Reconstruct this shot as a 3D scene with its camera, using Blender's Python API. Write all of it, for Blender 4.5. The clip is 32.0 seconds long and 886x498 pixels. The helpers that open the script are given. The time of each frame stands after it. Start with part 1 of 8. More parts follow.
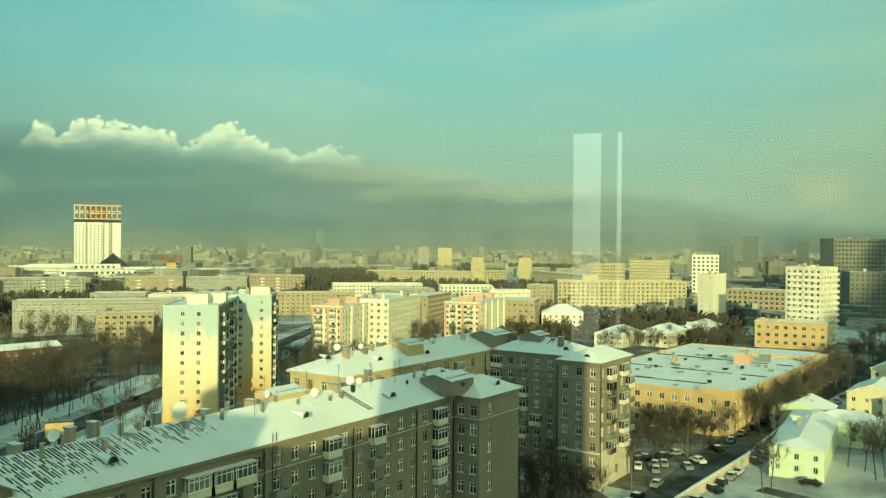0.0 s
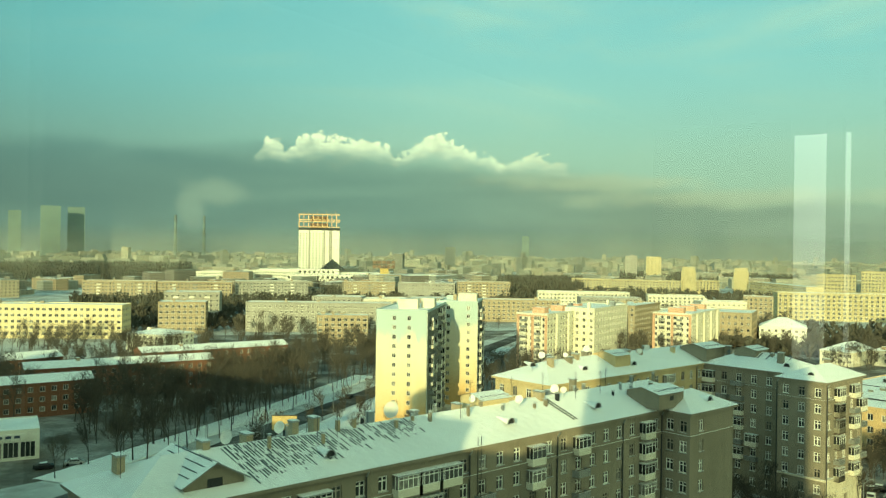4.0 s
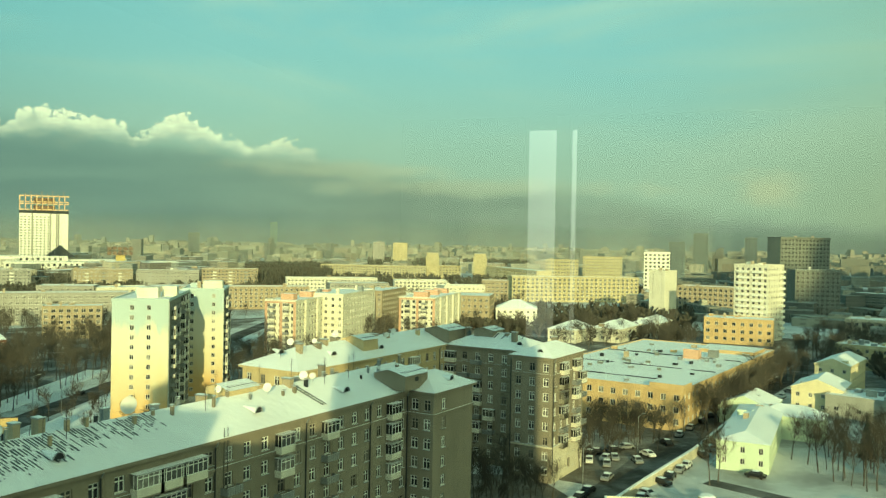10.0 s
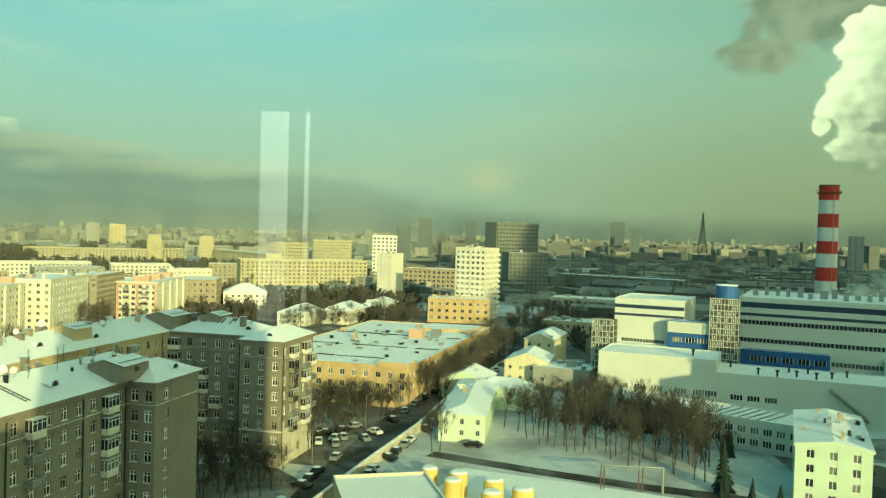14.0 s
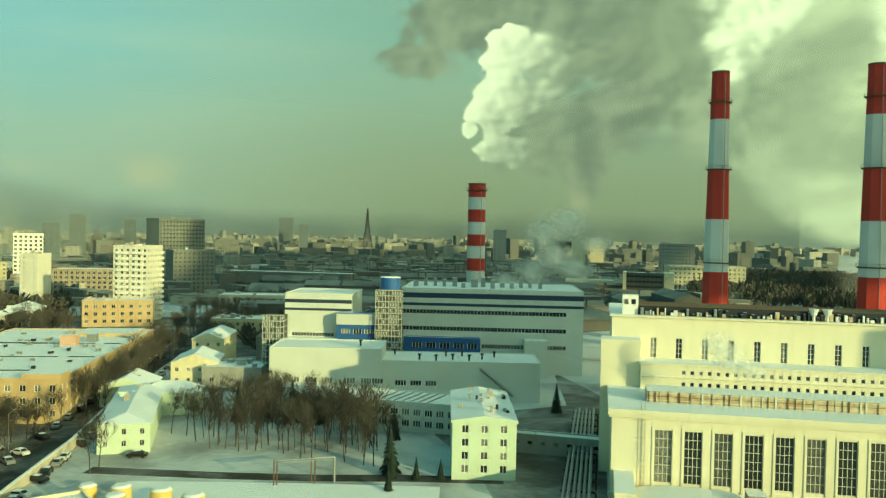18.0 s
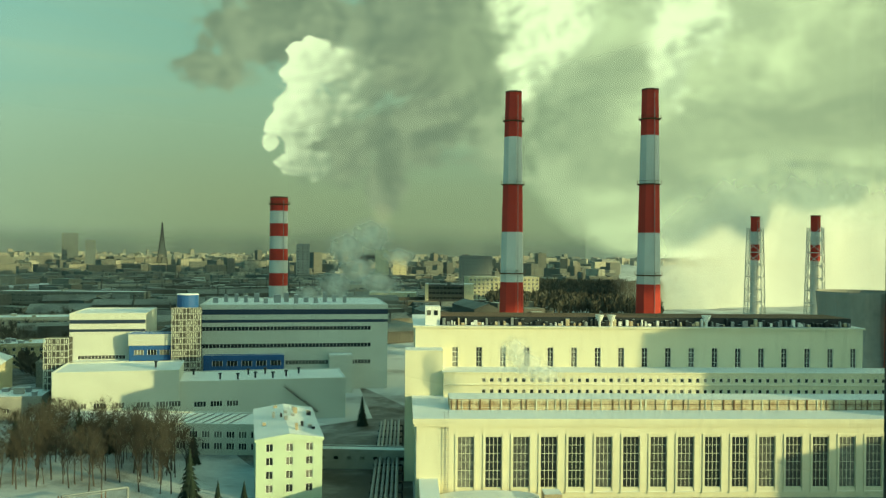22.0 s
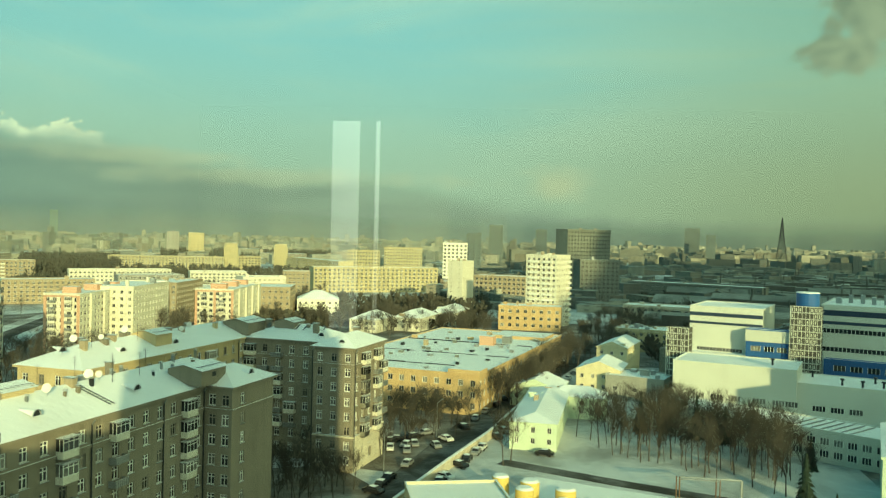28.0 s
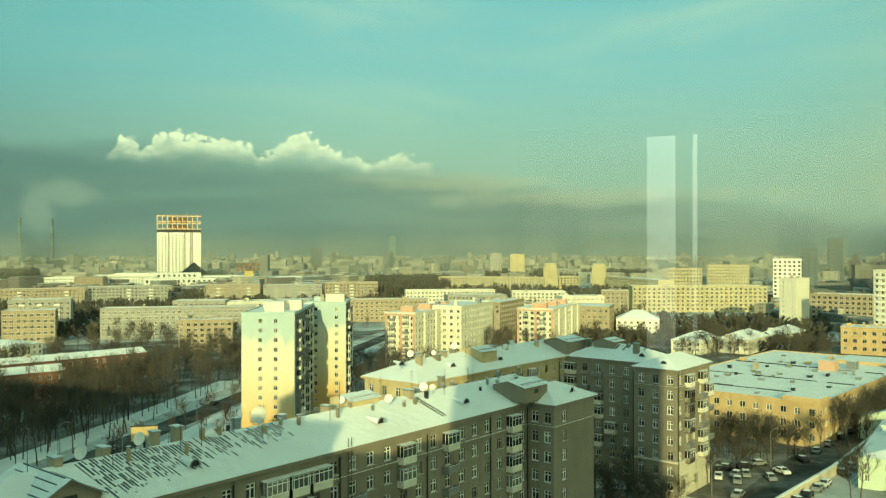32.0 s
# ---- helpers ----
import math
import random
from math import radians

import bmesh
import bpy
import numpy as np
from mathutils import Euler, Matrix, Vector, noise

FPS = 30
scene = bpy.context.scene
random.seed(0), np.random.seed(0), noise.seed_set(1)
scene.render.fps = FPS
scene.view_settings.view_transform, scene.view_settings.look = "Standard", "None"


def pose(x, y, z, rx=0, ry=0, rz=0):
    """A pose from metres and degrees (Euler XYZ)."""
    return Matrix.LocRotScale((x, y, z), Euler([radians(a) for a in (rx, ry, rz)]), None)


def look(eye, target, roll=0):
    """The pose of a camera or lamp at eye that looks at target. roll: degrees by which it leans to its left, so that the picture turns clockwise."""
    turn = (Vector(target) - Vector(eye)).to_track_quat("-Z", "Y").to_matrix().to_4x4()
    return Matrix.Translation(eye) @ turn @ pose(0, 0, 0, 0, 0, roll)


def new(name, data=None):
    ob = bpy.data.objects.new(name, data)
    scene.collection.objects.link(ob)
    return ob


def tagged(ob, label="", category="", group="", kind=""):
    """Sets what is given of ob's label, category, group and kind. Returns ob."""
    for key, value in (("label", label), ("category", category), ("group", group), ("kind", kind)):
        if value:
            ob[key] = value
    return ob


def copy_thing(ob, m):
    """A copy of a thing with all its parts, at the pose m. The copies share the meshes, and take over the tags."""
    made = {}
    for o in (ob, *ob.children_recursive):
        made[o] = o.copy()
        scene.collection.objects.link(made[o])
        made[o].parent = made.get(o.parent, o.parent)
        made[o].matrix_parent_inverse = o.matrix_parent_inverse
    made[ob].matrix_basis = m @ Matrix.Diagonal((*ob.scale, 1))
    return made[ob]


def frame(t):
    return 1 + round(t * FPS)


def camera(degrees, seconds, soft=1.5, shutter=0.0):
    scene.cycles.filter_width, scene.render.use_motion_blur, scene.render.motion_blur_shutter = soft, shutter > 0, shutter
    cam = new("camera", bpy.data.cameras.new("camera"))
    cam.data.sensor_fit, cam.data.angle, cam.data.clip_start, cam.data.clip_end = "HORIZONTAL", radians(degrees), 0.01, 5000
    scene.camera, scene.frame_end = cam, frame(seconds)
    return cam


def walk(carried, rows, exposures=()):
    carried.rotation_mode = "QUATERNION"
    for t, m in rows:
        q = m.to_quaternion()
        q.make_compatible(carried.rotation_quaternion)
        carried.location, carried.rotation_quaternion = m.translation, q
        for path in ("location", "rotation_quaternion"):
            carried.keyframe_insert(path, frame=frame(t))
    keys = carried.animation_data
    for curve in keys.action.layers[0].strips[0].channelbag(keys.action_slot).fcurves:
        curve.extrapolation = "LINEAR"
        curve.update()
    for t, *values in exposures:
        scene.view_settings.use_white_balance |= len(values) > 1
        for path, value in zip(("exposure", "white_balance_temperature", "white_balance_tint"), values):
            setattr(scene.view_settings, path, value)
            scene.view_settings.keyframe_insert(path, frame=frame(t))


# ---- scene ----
# ---- camera and its walk ----
cam = camera(55.93, 32.0, soft=1.25)
EYE = 50.0
REACH = -0.08   # the phone swings on a short arm
ROWS = [
    (0.0, 0.01, -0.34, -0.52),
    (0.5, 1.74, -0.36, -0.57),
    (1.0, 3.92, -0.24, -0.48),
    (1.5, 5.57, -0.23, -0.66),
    (2.0, 7.56, -0.15, -0.70),
    (2.5, 9.58, -0.02, -0.58),
    (3.0, 11.30, 0.02, -0.64),
    (3.5, 12.88, 0.03, -0.82),
    (5.5, 15.28, 0.03, -0.57),
    (6.0, 13.40, -0.18, -0.70),
    (6.5, 10.95, -0.41, -0.83),
    (7.0, 8.69, -0.59, -0.93),
    (7.5, 6.67, -0.61, -0.89),
    (8.0, 4.59, -0.65, -0.97),
    (8.5, 2.33, -0.69, -1.03),
    (9.0, 0.96, -0.65, -0.92),
    (9.5, -0.67, -0.61, -0.95),
    (10.0, -3.06, -0.64, -1.05),
    (10.5, -5.76, -0.66, -1.18),
    (11.0, -8.13, -0.70, -1.36),
    (11.5, -10.58, -0.76, -1.63),
    (12.0, -12.94, -0.72, -1.60),
    (12.5, -15.09, -0.64, -1.72),
    (13.0, -17.26, -0.50, -1.89),
    (13.5, -19.43, -1.12, -1.75),
    (15.5, -28.74, -0.98, -1.43),
    (16.0, -32.33, -1.10, -1.18),
    (16.5, -35.11, -1.05, -1.21),
    (17.0, -37.28, -0.92, -1.41),
    (17.5, -40.44, -0.80, -1.44),
    (18.0, -43.88, -1.11, -1.17),
    (18.5, -47.03, -1.19, -1.11),
    (19.0, -50.61, -1.21, -1.30),
    (19.5, -53.92, -1.10, -1.59),
    (20.0, -57.30, -1.31, -1.66),
    (20.5, -59.57, -1.18, -1.49),
    (21.0, -59.63, -0.55, -1.00),
    (21.5, -58.95, -0.23, -0.80),
    (22.0, -57.31, 0.03, -0.58),
    (22.5, -54.86, 0.06, -0.33),
    (23.0, -51.77, -0.07, -0.05),
    (23.5, -48.72, -0.26, 0.07),
    (24.0, -45.45, -0.47, 0.18),
    (24.5, -40.93, -0.75, 0.23),
    (25.0, -36.89, -0.87, -0.02),
    (25.5, -34.30, -0.89, -0.49),
    (27.5, -19.98, -0.82, -0.82),
    (28.0, -16.60, -1.00, -1.37),
    (28.5, -13.21, -0.74, -1.64),
    (29.0, -9.89, -0.25, -1.11),
    (29.5, -6.93, -0.25, -0.81),
    (30.0, -4.59, -0.13, -0.55),
    (30.5, -2.65, 0.00, -0.23),
    (31.0, -0.32, 0.09, -0.09),
    (31.5, 2.32, 0.17, -0.03),
    (32.0, 4.95, 0.08, 0.04),
]


def phone(yaw, pitch, roll):
    s, c = math.sin(radians(yaw)), math.cos(radians(yaw))
    return pose(-REACH * s, REACH * (c - 1), EYE, 90 + pitch, roll, yaw)


walk(cam, [(t, phone(yaw, pitch, roll)) for t, yaw, pitch, roll in ROWS],
     exposures=[(0.0, 0.24), (3.5, 0.36), (5.5, 0.46), (9.0, 0.28), (11.0, 0.33), (13.0, 0.36), (16.0, 0.31), (18.0, 0.25), (19.0, 0.05), (20.5, 0.18), (22.0, 0.20), (24.0, 0.10), (25.5, 0.14), (28.0, 0.30), (32.0, 0.26)])

# ---- sky, sun ----
SUN_AZ, SUN_EL = 180.5, 11.5      # degrees to the left of +y, degrees up


def toward(az, el=0.0):
    a, e = radians(az), radians(el)
    return Vector((-math.sin(a) * math.cos(e), math.cos(a) * math.cos(e), math.sin(e)))


class Nodes:
    """A short way to write node trees."""

    def __init__(self, tree):
        self.t = tree
        tree.nodes.clear()

    def add(self, kind, _out=0, _set=None, **ins):
        n = self.t.nodes.new(kind)
        for k, v in (_set or {}).items():
            if k == "operation":
                n.operation = v
            elif k == "blend_type":
                n.blend_type = v
            elif k == "data_type":
                n.data_type = v
            elif k == "feature":
                n.feature = v
            elif k == "clamp":
                n.use_clamp = v
            elif k == "interp":
                n.interpolation_type = v
            elif k == "distance":
                n.distance = v
        for k, v in ins.items():
            key = int(k[1:]) if k[0] == "i" and k[1:].isdigit() else k.replace("_", " ")
            self.put(n.inputs[key], v)
        return n

    def put(self, sock, v):
        if isinstance(v, bpy.types.NodeSocket):
            self.t.links.new(v, sock)
        elif isinstance(v, bpy.types.Node):
            self.t.links.new(v.outputs[0], sock)
        else:
            if isinstance(v, tuple) and len(v) == 3 and sock.type == "RGBA":
                v = (*v, 1.0)
            sock.default_value = v

    def math(self, op, a, b=0.0, c=0.0, clamp=False):
        return self.add("ShaderNodeMath", _set={"operation": op, "clamp": clamp}, i0=a, i1=b, i2=c).outputs[0]

    def step(self, v, lo, hi, a=0.0, b=1.0, smooth=True):
        n = self.add("ShaderNodeMapRange", _set={"interp": "SMOOTHSTEP" if smooth else "LINEAR"}, i0=v, i1=lo, i2=hi, i3=a, i4=b)
        return n.outputs[0]

    def mix(self, f, a, b, blend="MIX"):
        n = self.t.nodes.new("ShaderNodeMix")
        n.data_type, n.blend_type = "RGBA", blend
        self.put(n.inputs[0], f), self.put(n.inputs[6], a), self.put(n.inputs[7], b)
        return n.outputs[2]

    def noise(self, vec, scale, detail=4.0, rough=0.55, distort=0.0):
        n = self.add("ShaderNodeTexNoise", Scale=scale, Detail=detail, Roughness=rough, Distortion=distort)
        if vec is not None:
            self.put(n.inputs["Vector"], vec)
        return n.outputs[0]


def make_world():
    w = bpy.data.worlds.new("winter_sky")
    scene.world = w
    w.use_nodes = True
    N = Nodes(w.node_tree)
    sky = w.node_tree.nodes.new("ShaderNodeTexSky")
    sky.sky_type, sky.sun_disc = "NISHITA", False
    sky.sun_elevation, sky.sun_rotation = radians(SUN_EL), radians(-SUN_AZ)
    sky.air_density, sky.dust_density, sky.ozone_density = 1.0, 2.0, 1.5
    co = N.add("ShaderNodeTexCoord").outputs["Generated"]
    sep = N.add("ShaderNodeSeparateXYZ", i0=co)
    x, y, z = sep.outputs
    az = N.math("MULTIPLY", N.math("ARCTAN2", N.math("MULTIPLY", x, -1.0), y), 57.2958)
    el = N.math("MULTIPLY", N.math("ARCSINE", z), 57.2958)
    flat = N.add("ShaderNodeCombineXYZ", i0=az, i1=N.math("MULTIPLY", el, 2.2), i2=0.0).outputs[0]
    soft = N.noise(flat, 0.045, 5, 0.6, 0.3)
    fine = N.noise(flat, 0.22, 7, 0.62, 0.2)
    fine2 = N.noise(flat, 0.55, 6, 0.6, 0.1)
    high = N.step(el, 4.0, 26.0)
    clear = N.mix(0.72, sky, N.mix(high, (2.2, 4.1, 4.1), (1.35, 4.2, 5.4)))
    dim = N.step(az, -12.0, -46.0)
    clear = N.mix(N.math("MULTIPLY", dim, 0.75), clear, (1.9, 3.0, 2.6))
    clear = N.mix(N.step(el, 17.0, 60.0), clear, (0.55, 1.45, 2.05))
    # thin high veil, drawn out along the sky
    long_co = N.add("ShaderNodeMapping", Rotation=(0, 0, 0.35), Scale=(0.35, 1.0, 1.0))
    N.put(long_co.inputs["Vector"], flat)
    wisp = N.noise(long_co.outputs[0], 0.09, 6, 0.6, 0.6)
    veil = N.step(N.math("ADD", wisp, N.step(az, 0.0, -35.0, 0.0, 0.16)), 0.46, 0.80)
    col = N.mix(N.math("MULTIPLY", N.math("MULTIPLY", veil, N.step(el, 55.0, 20.0)), 0.62), clear, N.mix(dim, (4.2, 5.2, 4.6), (2.7, 3.5, 2.8)))
    # haze that thickens to the horizon
    low = N.step(el, 13.0, 1.5)
    col = N.mix(N.math("MULTIPLY", low, 0.80), col, N.mix(dim, (2.8, 3.4, 2.8), (2.2, 2.3, 1.45)))
    # grey cloud bank low in the sky; its heads catch the sun
    wob = N.math("ADD", N.math("MULTIPLY", N.math("SUBTRACT", fine, 0.5), 1.6), N.math("MULTIPLY", N.math("SUBTRACT", soft, 0.5), 3.0))
    edge = N.math("ADD", N.step(az, -40.0, 26.0, 0.6, 6.6), wob)
    bank = N.step(N.math("SUBTRACT", edge, el), -0.8, 1.2)
    col = N.mix(N.math("MULTIPLY", bank, 0.85), col, N.mix(N.step(wisp, 0.35, 0.65), N.mix(N.step(az, -4.0, 20.0), (1.5, 1.85, 1.6), (1.02, 1.62, 1.62)), N.mix(N.step(az, -4.0, 20.0), (2.1, 2.5, 2.1), (1.55, 2.3, 2.15))))

    def blob(a0, e0, ra, re, hard, amp=1.0):
        """How deep a direction lies in a cloud head that is warped by noise: 0 outside."""
        da = N.math("DIVIDE", N.math("SUBTRACT", az, a0), ra)
        de = N.math("DIVIDE", N.math("SUBTRACT", el, e0), re)
        r = N.math("SQRT", N.math("ADD", N.math("MULTIPLY", da, da), N.math("MULTIPLY", de, de)))
        warp = N.math("ADD", N.math("MULTIPLY", N.math("SUBTRACT", fine, 0.5), 2.6 * amp), N.math("MULTIPLY", N.math("SUBTRACT", fine2, 0.5), 1.6 * amp))
        return N.step(N.math("ADD", r, warp), 1.0 + hard, 1.0 - hard)

    def union(*bs):
        v = bs[0]
        for b in bs[1:]:
            v = N.math("MAXIMUM", v, b)
        return v

    col = N.mix(N.step(az, 10.0, 42.0, 0.0, 0.60), col, N.mix(N.step(el, 3.0, 14.0), (0.85, 1.4, 1.5), (0.95, 2.9, 3.7)))
    iso = N.add("ShaderNodeCombineXYZ", i0=az, i1=N.math("MULTIPLY", el, 1.25), i2=0.0).outputs[0]
    puff = N.add("ShaderNodeTexVoronoi", _set={"feature": "SMOOTH_F1", "voronoi_dimensions": "3D"}, Vector=N.add("ShaderNodeVectorMath", _set={"operation": "ADD"}, i0=iso, i1=N.add("ShaderNodeTexNoise", Vector=iso, Scale=0.7, Detail=3.0).outputs["Color"]).outputs[0], Scale=0.85, Smoothness=0.35)
    round_puff = N.math("SUBTRACT", 0.5, puff.outputs["Distance"])
    curl = N.noise(iso, 1.1, 6, 0.62, 0.4)
    top = N.add("ShaderNodeValToRGB", Fac=N.step(az, 3.0, 28.0, smooth=False))
    profile = ((3.0, 5.2), (5.4, 5.7), (6.4, 6.2), (7.5, 6.65), (8.6, 6.5), (9.8, 6.0), (11.0, 6.5), (12.4, 7.0), (13.5, 7.6), (14.5, 8.15), (15.5, 7.6), (16.5, 6.95), (17.4, 6.35), (18.0, 7.2),
               (19.5, 7.6), (21.0, 7.55), (22.5, 7.8), (24.0, 7.6), (24.8, 6.6), (25.3, 7.4), (26.1, 7.5), (26.9, 6.2), (28.0, 5.0))
    while len(top.color_ramp.elements) < len(profile):
        top.color_ramp.elements.new(0.5)
    for stop, (a, e) in zip(top.color_ramp.elements, profile):
        stop.position, stop.color = (a - 3.0) / 25.0, (e / 10, e / 10, e / 10, 1)
    lobes = N.add("ShaderNodeTexVoronoi", _set={"feature": "F1"}, Vector=N.add("ShaderNodeVectorMath", _set={"operation": "ADD"}, i0=iso, i1=N.add("ShaderNodeTexNoise", Vector=iso, Scale=1.6, Detail=3.0).outputs["Color"]).outputs[0], Scale=1.9)
    small = N.math("SUBTRACT", 0.4, lobes.outputs["Distance"])
    crest = N.math("ADD", N.math("MULTIPLY", top.outputs[0], 10.0), N.math("ADD", N.math("MULTIPLY", round_puff, 0.5), N.math("ADD", N.math("MULTIPLY", small, 0.75), N.math("MULTIPLY", N.math("SUBTRACT", curl, 0.5), 1.3))))
    depth = N.math("SUBTRACT", crest, el)
    in_az = N.math("MULTIPLY", N.step(az, 3.0, 7.0), N.step(az, 28.0, 25.8))
    floor_el = N.step(az, 6.0, 15.0, 4.6, 5.6)
    heads = N.math("MULTIPLY", N.step(depth, -0.05, 0.28), N.math("MULTIPLY", in_az, N.step(N.math("ADD", N.math("SUBTRACT", el, floor_el), N.math("MULTIPLY", N.math("SUBTRACT", fine2, 0.5), 2.4)), -0.2, 1.9)))
    lit_head = N.step(N.math("ADD", N.math("ADD", depth, N.math("MULTIPLY", N.math("SUBTRACT", curl, 0.5), 1.6)), N.math("MULTIPLY", small, -1.5)), 2.7, 0.1)
    lit_head = N.math("MULTIPLY", lit_head, N.step(az, 5.0, 11.0, 0.45, 1.0))
    col = N.mix(heads, col, N.mix(lit_head, (2.9, 3.35, 2.9), (7.0, 6.9, 5.3)))
    glow = union(blob(4.0, 4.6, 6.0, 0.5, 0.7), blob(-24.3, 3.6, 1.9, 0.9, 0.7), blob(-6.0, 3.6, 9.0, 0.5, 0.8))
    col = N.mix(N.math("MULTIPLY", glow, 0.45), col, (3.9, 3.9, 2.9))
    # smoke that drifts off the stacks: a broad pale field, darker folds, and sunlit steam
    field = N.math("MULTIPLY", N.step(N.math("ADD", az, N.math("MULTIPLY", N.math("SUBTRACT", soft, 0.5), 22.0)), -51.0, -63.0), N.step(az, -170.0, -120.0))
    field = N.math("MULTIPLY", field, N.step(N.math("ADD", el, N.math("MULTIPLY", N.math("SUBTRACT", fine, 0.5), 5.0)), N.step(az, -56.0, -72.0, 7.0, -2.0), N.step(az, -56.0, -72.0, 9.5, 0.0)))
    pale = N.mix(N.step(az, -60.0, -76.0), (3.8, 4.2, 3.0), (6.4, 6.7, 4.4))
    pale = N.mix(N.step(N.noise(flat, 0.13, 7, 0.62, 0.5), 0.36, 0.66), N.mix(0.55, pale, (2.2, 2.5, 1.85)), pale)
    col = N.mix(N.math("MULTIPLY", field, 0.92), col, pale)
    sm1 = N.noise(iso, 0.20, 6, 0.58, 0.9)
    sm2 = N.noise(iso, 0.62, 5, 0.6, 0.5)

    def shifted(da, de):
        return N.add("ShaderNodeVectorMath", _set={"operation": "ADD"}, i0=iso, i1=(da, de, 0.0)).outputs[0]

    def relief(scale, step, detail=4, gain=4.0):
        """Billows lit from the upper left: how the mass falls away towards the light."""
        a = N.noise(iso, scale, detail, 0.5, 0.9)
        b = N.noise(shifted(step, step * 0.8), scale, detail, 0.5, 0.9)
        return N.math("MULTIPLY", N.math("SUBTRACT", a, b), gain)

    billow = N.math("ADD", relief(0.24, 1.1, 3, 4.4), relief(0.6, 0.45, 3, 1.7))

    def puffs_at(soft, *spots):
        """The union of round smoke masses, their rims curled by noise."""
        v = None
        for a0, e0, ra, re in spots:
            da = N.math("DIVIDE", N.math("SUBTRACT", az, a0), ra)
            de = N.math("DIVIDE", N.math("SUBTRACT", el, e0), re)
            d = N.math("SUBTRACT", 1.0, N.math("SQRT", N.math("ADD", N.math("MULTIPLY", da, da), N.math("MULTIPLY", de, de))))
            v = d if v is None else N.math("SMOOTH_MAX", v, d, 0.3)
        rim = N.math("ADD", N.math("MULTIPLY", N.math("SUBTRACT", sm1, 0.5), 1.7), N.math("ADD", N.math("MULTIPLY", N.math("SUBTRACT", sm2, 0.5), 0.9), N.math("MULTIPLY", round_puff, 0.35)))
        return N.step(N.math("ADD", v, rim), -soft, soft)

    grey = N.mix(N.step(billow, -1.2, 1.2), (1.5, 1.75, 1.4), (2.5, 2.7, 2.05))
    grey = N.mix(N.step(az, -56.0, -64.0), grey, N.mix(N.step(billow, -1.3, 1.3), (2.0, 2.4, 1.75), (3.7, 4.05, 2.9)))
    mass = puffs_at(0.30, (-42.0, 11.6, 2.6, 1.3), (-44.0, 13.9, 3.6, 2.0), (-48.0, 15.2, 5.0, 3.0), (-53.5, 13.2, 5.0, 4.0), (-58.0, 10.8, 5.0, 3.8), (-55.0, 7.9, 4.6, 2.6), (-53.3, 5.0, 1.5, 2.2), (-50.4, 6.8, 3.0, 2.4), (-59.5, 15.5, 6.0, 3.6), (-62.0, 8.0, 4.0, 3.0))
    col = N.mix(N.math("MULTIPLY", mass, 0.90), col, grey)
    fold = puffs_at(0.6, (-58.6, 13.2, 2.2, 2.2), (-68.9, 11.9, 2.2, 1.8), (-78.5, 8.0, 5.0, 3.0), (-66.8, 7.5, 2.6, 3.2), (-84.0, 10.0, 4.0, 4.0), (-72.0, 5.5, 3.0, 2.0))
    col = N.mix(N.math("MULTIPLY", fold, 0.55), col, (2.3, 2.65, 1.95))
    # sunlit steam over the stacks: round heads on heads, bright towards the sun
    def heap(da, de):
        """Height of the billows at a place a little aside."""
        p = shifted(da, de) if da else iso
        p = N.add("ShaderNodeVectorMath", _set={"operation": "ADD"}, i0=p, i1=N.add("ShaderNodeVectorMath", _set={"operation": "SCALE"}, i0=N.add("ShaderNodeTexNoise", Vector=p, Scale=0.8, Detail=4.0).outputs["Color"], Scale=1.1).outputs[0]).outputs[0]
        v = None
        for scale, amp in ((0.42, 1.0), (1.0, 0.42), (2.3, 0.16)):
            n = N.add("ShaderNodeTexVoronoi", _set={"feature": "SMOOTH_F1"}, Vector=p, Scale=scale, Smoothness=0.25)
            q = N.math("MULTIPLY", N.math("SUBTRACT", 0.45, n.outputs["Distance"]), amp)
            v = q if v is None else N.math("ADD", v, q)
        return v

    heap_here = heap(0.0, 0.0)
    shine = N.math("MULTIPLY", N.math("SUBTRACT", heap_here, heap(0.5, 0.4)), 1.7)

    def billows(soft, lump, *spots):
        v = None
        for a0, e0, ra, re in spots:
            da = N.math("DIVIDE", N.math("SUBTRACT", az, a0), ra)
            de = N.math("DIVIDE", N.math("SUBTRACT", el, e0), re)
            d = N.math("SUBTRACT", 1.0, N.math("SQRT", N.math("ADD", N.math("MULTIPLY", da, da), N.math("MULTIPLY", de, de))))
            v = d if v is None else N.math("SMOOTH_MAX", v, d, 0.2)
        return N.step(N.math("ADD", v, N.math("MULTIPLY", heap_here, lump)), 0.0, soft)

    plume = billows(N.step(az, -48.0, -51.5, 0.16, 0.9), 0.75, (-48.5, 12.9, 1.9, 1.35), (-47.7, 11.5, 1.6, 1.3), (-50.0, 12.2, 2.2, 1.9), (-47.2, 9.7, 1.8, 1.5), (-46.2, 8.1, 1.4, 1.1), (-45.6, 7.1, 0.9, 0.75),
                    (-48.3, 8.3, 2.0, 1.8), (-47.3, 7.2, 1.7, 1.3), (-48.4, 6.0, 2.6, 1.4), (-50.6, 9.8, 2.4, 2.6), (-51.4, 12.0, 2.0, 1.9))
    side = N.math("ADD", N.math("MULTIPLY", N.math("SUBTRACT", az, -48.7), 0.42), N.math("MULTIPLY", N.math("SUBTRACT", el, 8.6), 0.24))
    side = N.step(N.math("ADD", side, shine), -1.3, 2.0)
    col = N.mix(N.math("MULTIPLY", plume, 0.96), col, N.mix(side, (2.3, 2.65, 2.05), (7.6, 7.7, 5.7)))
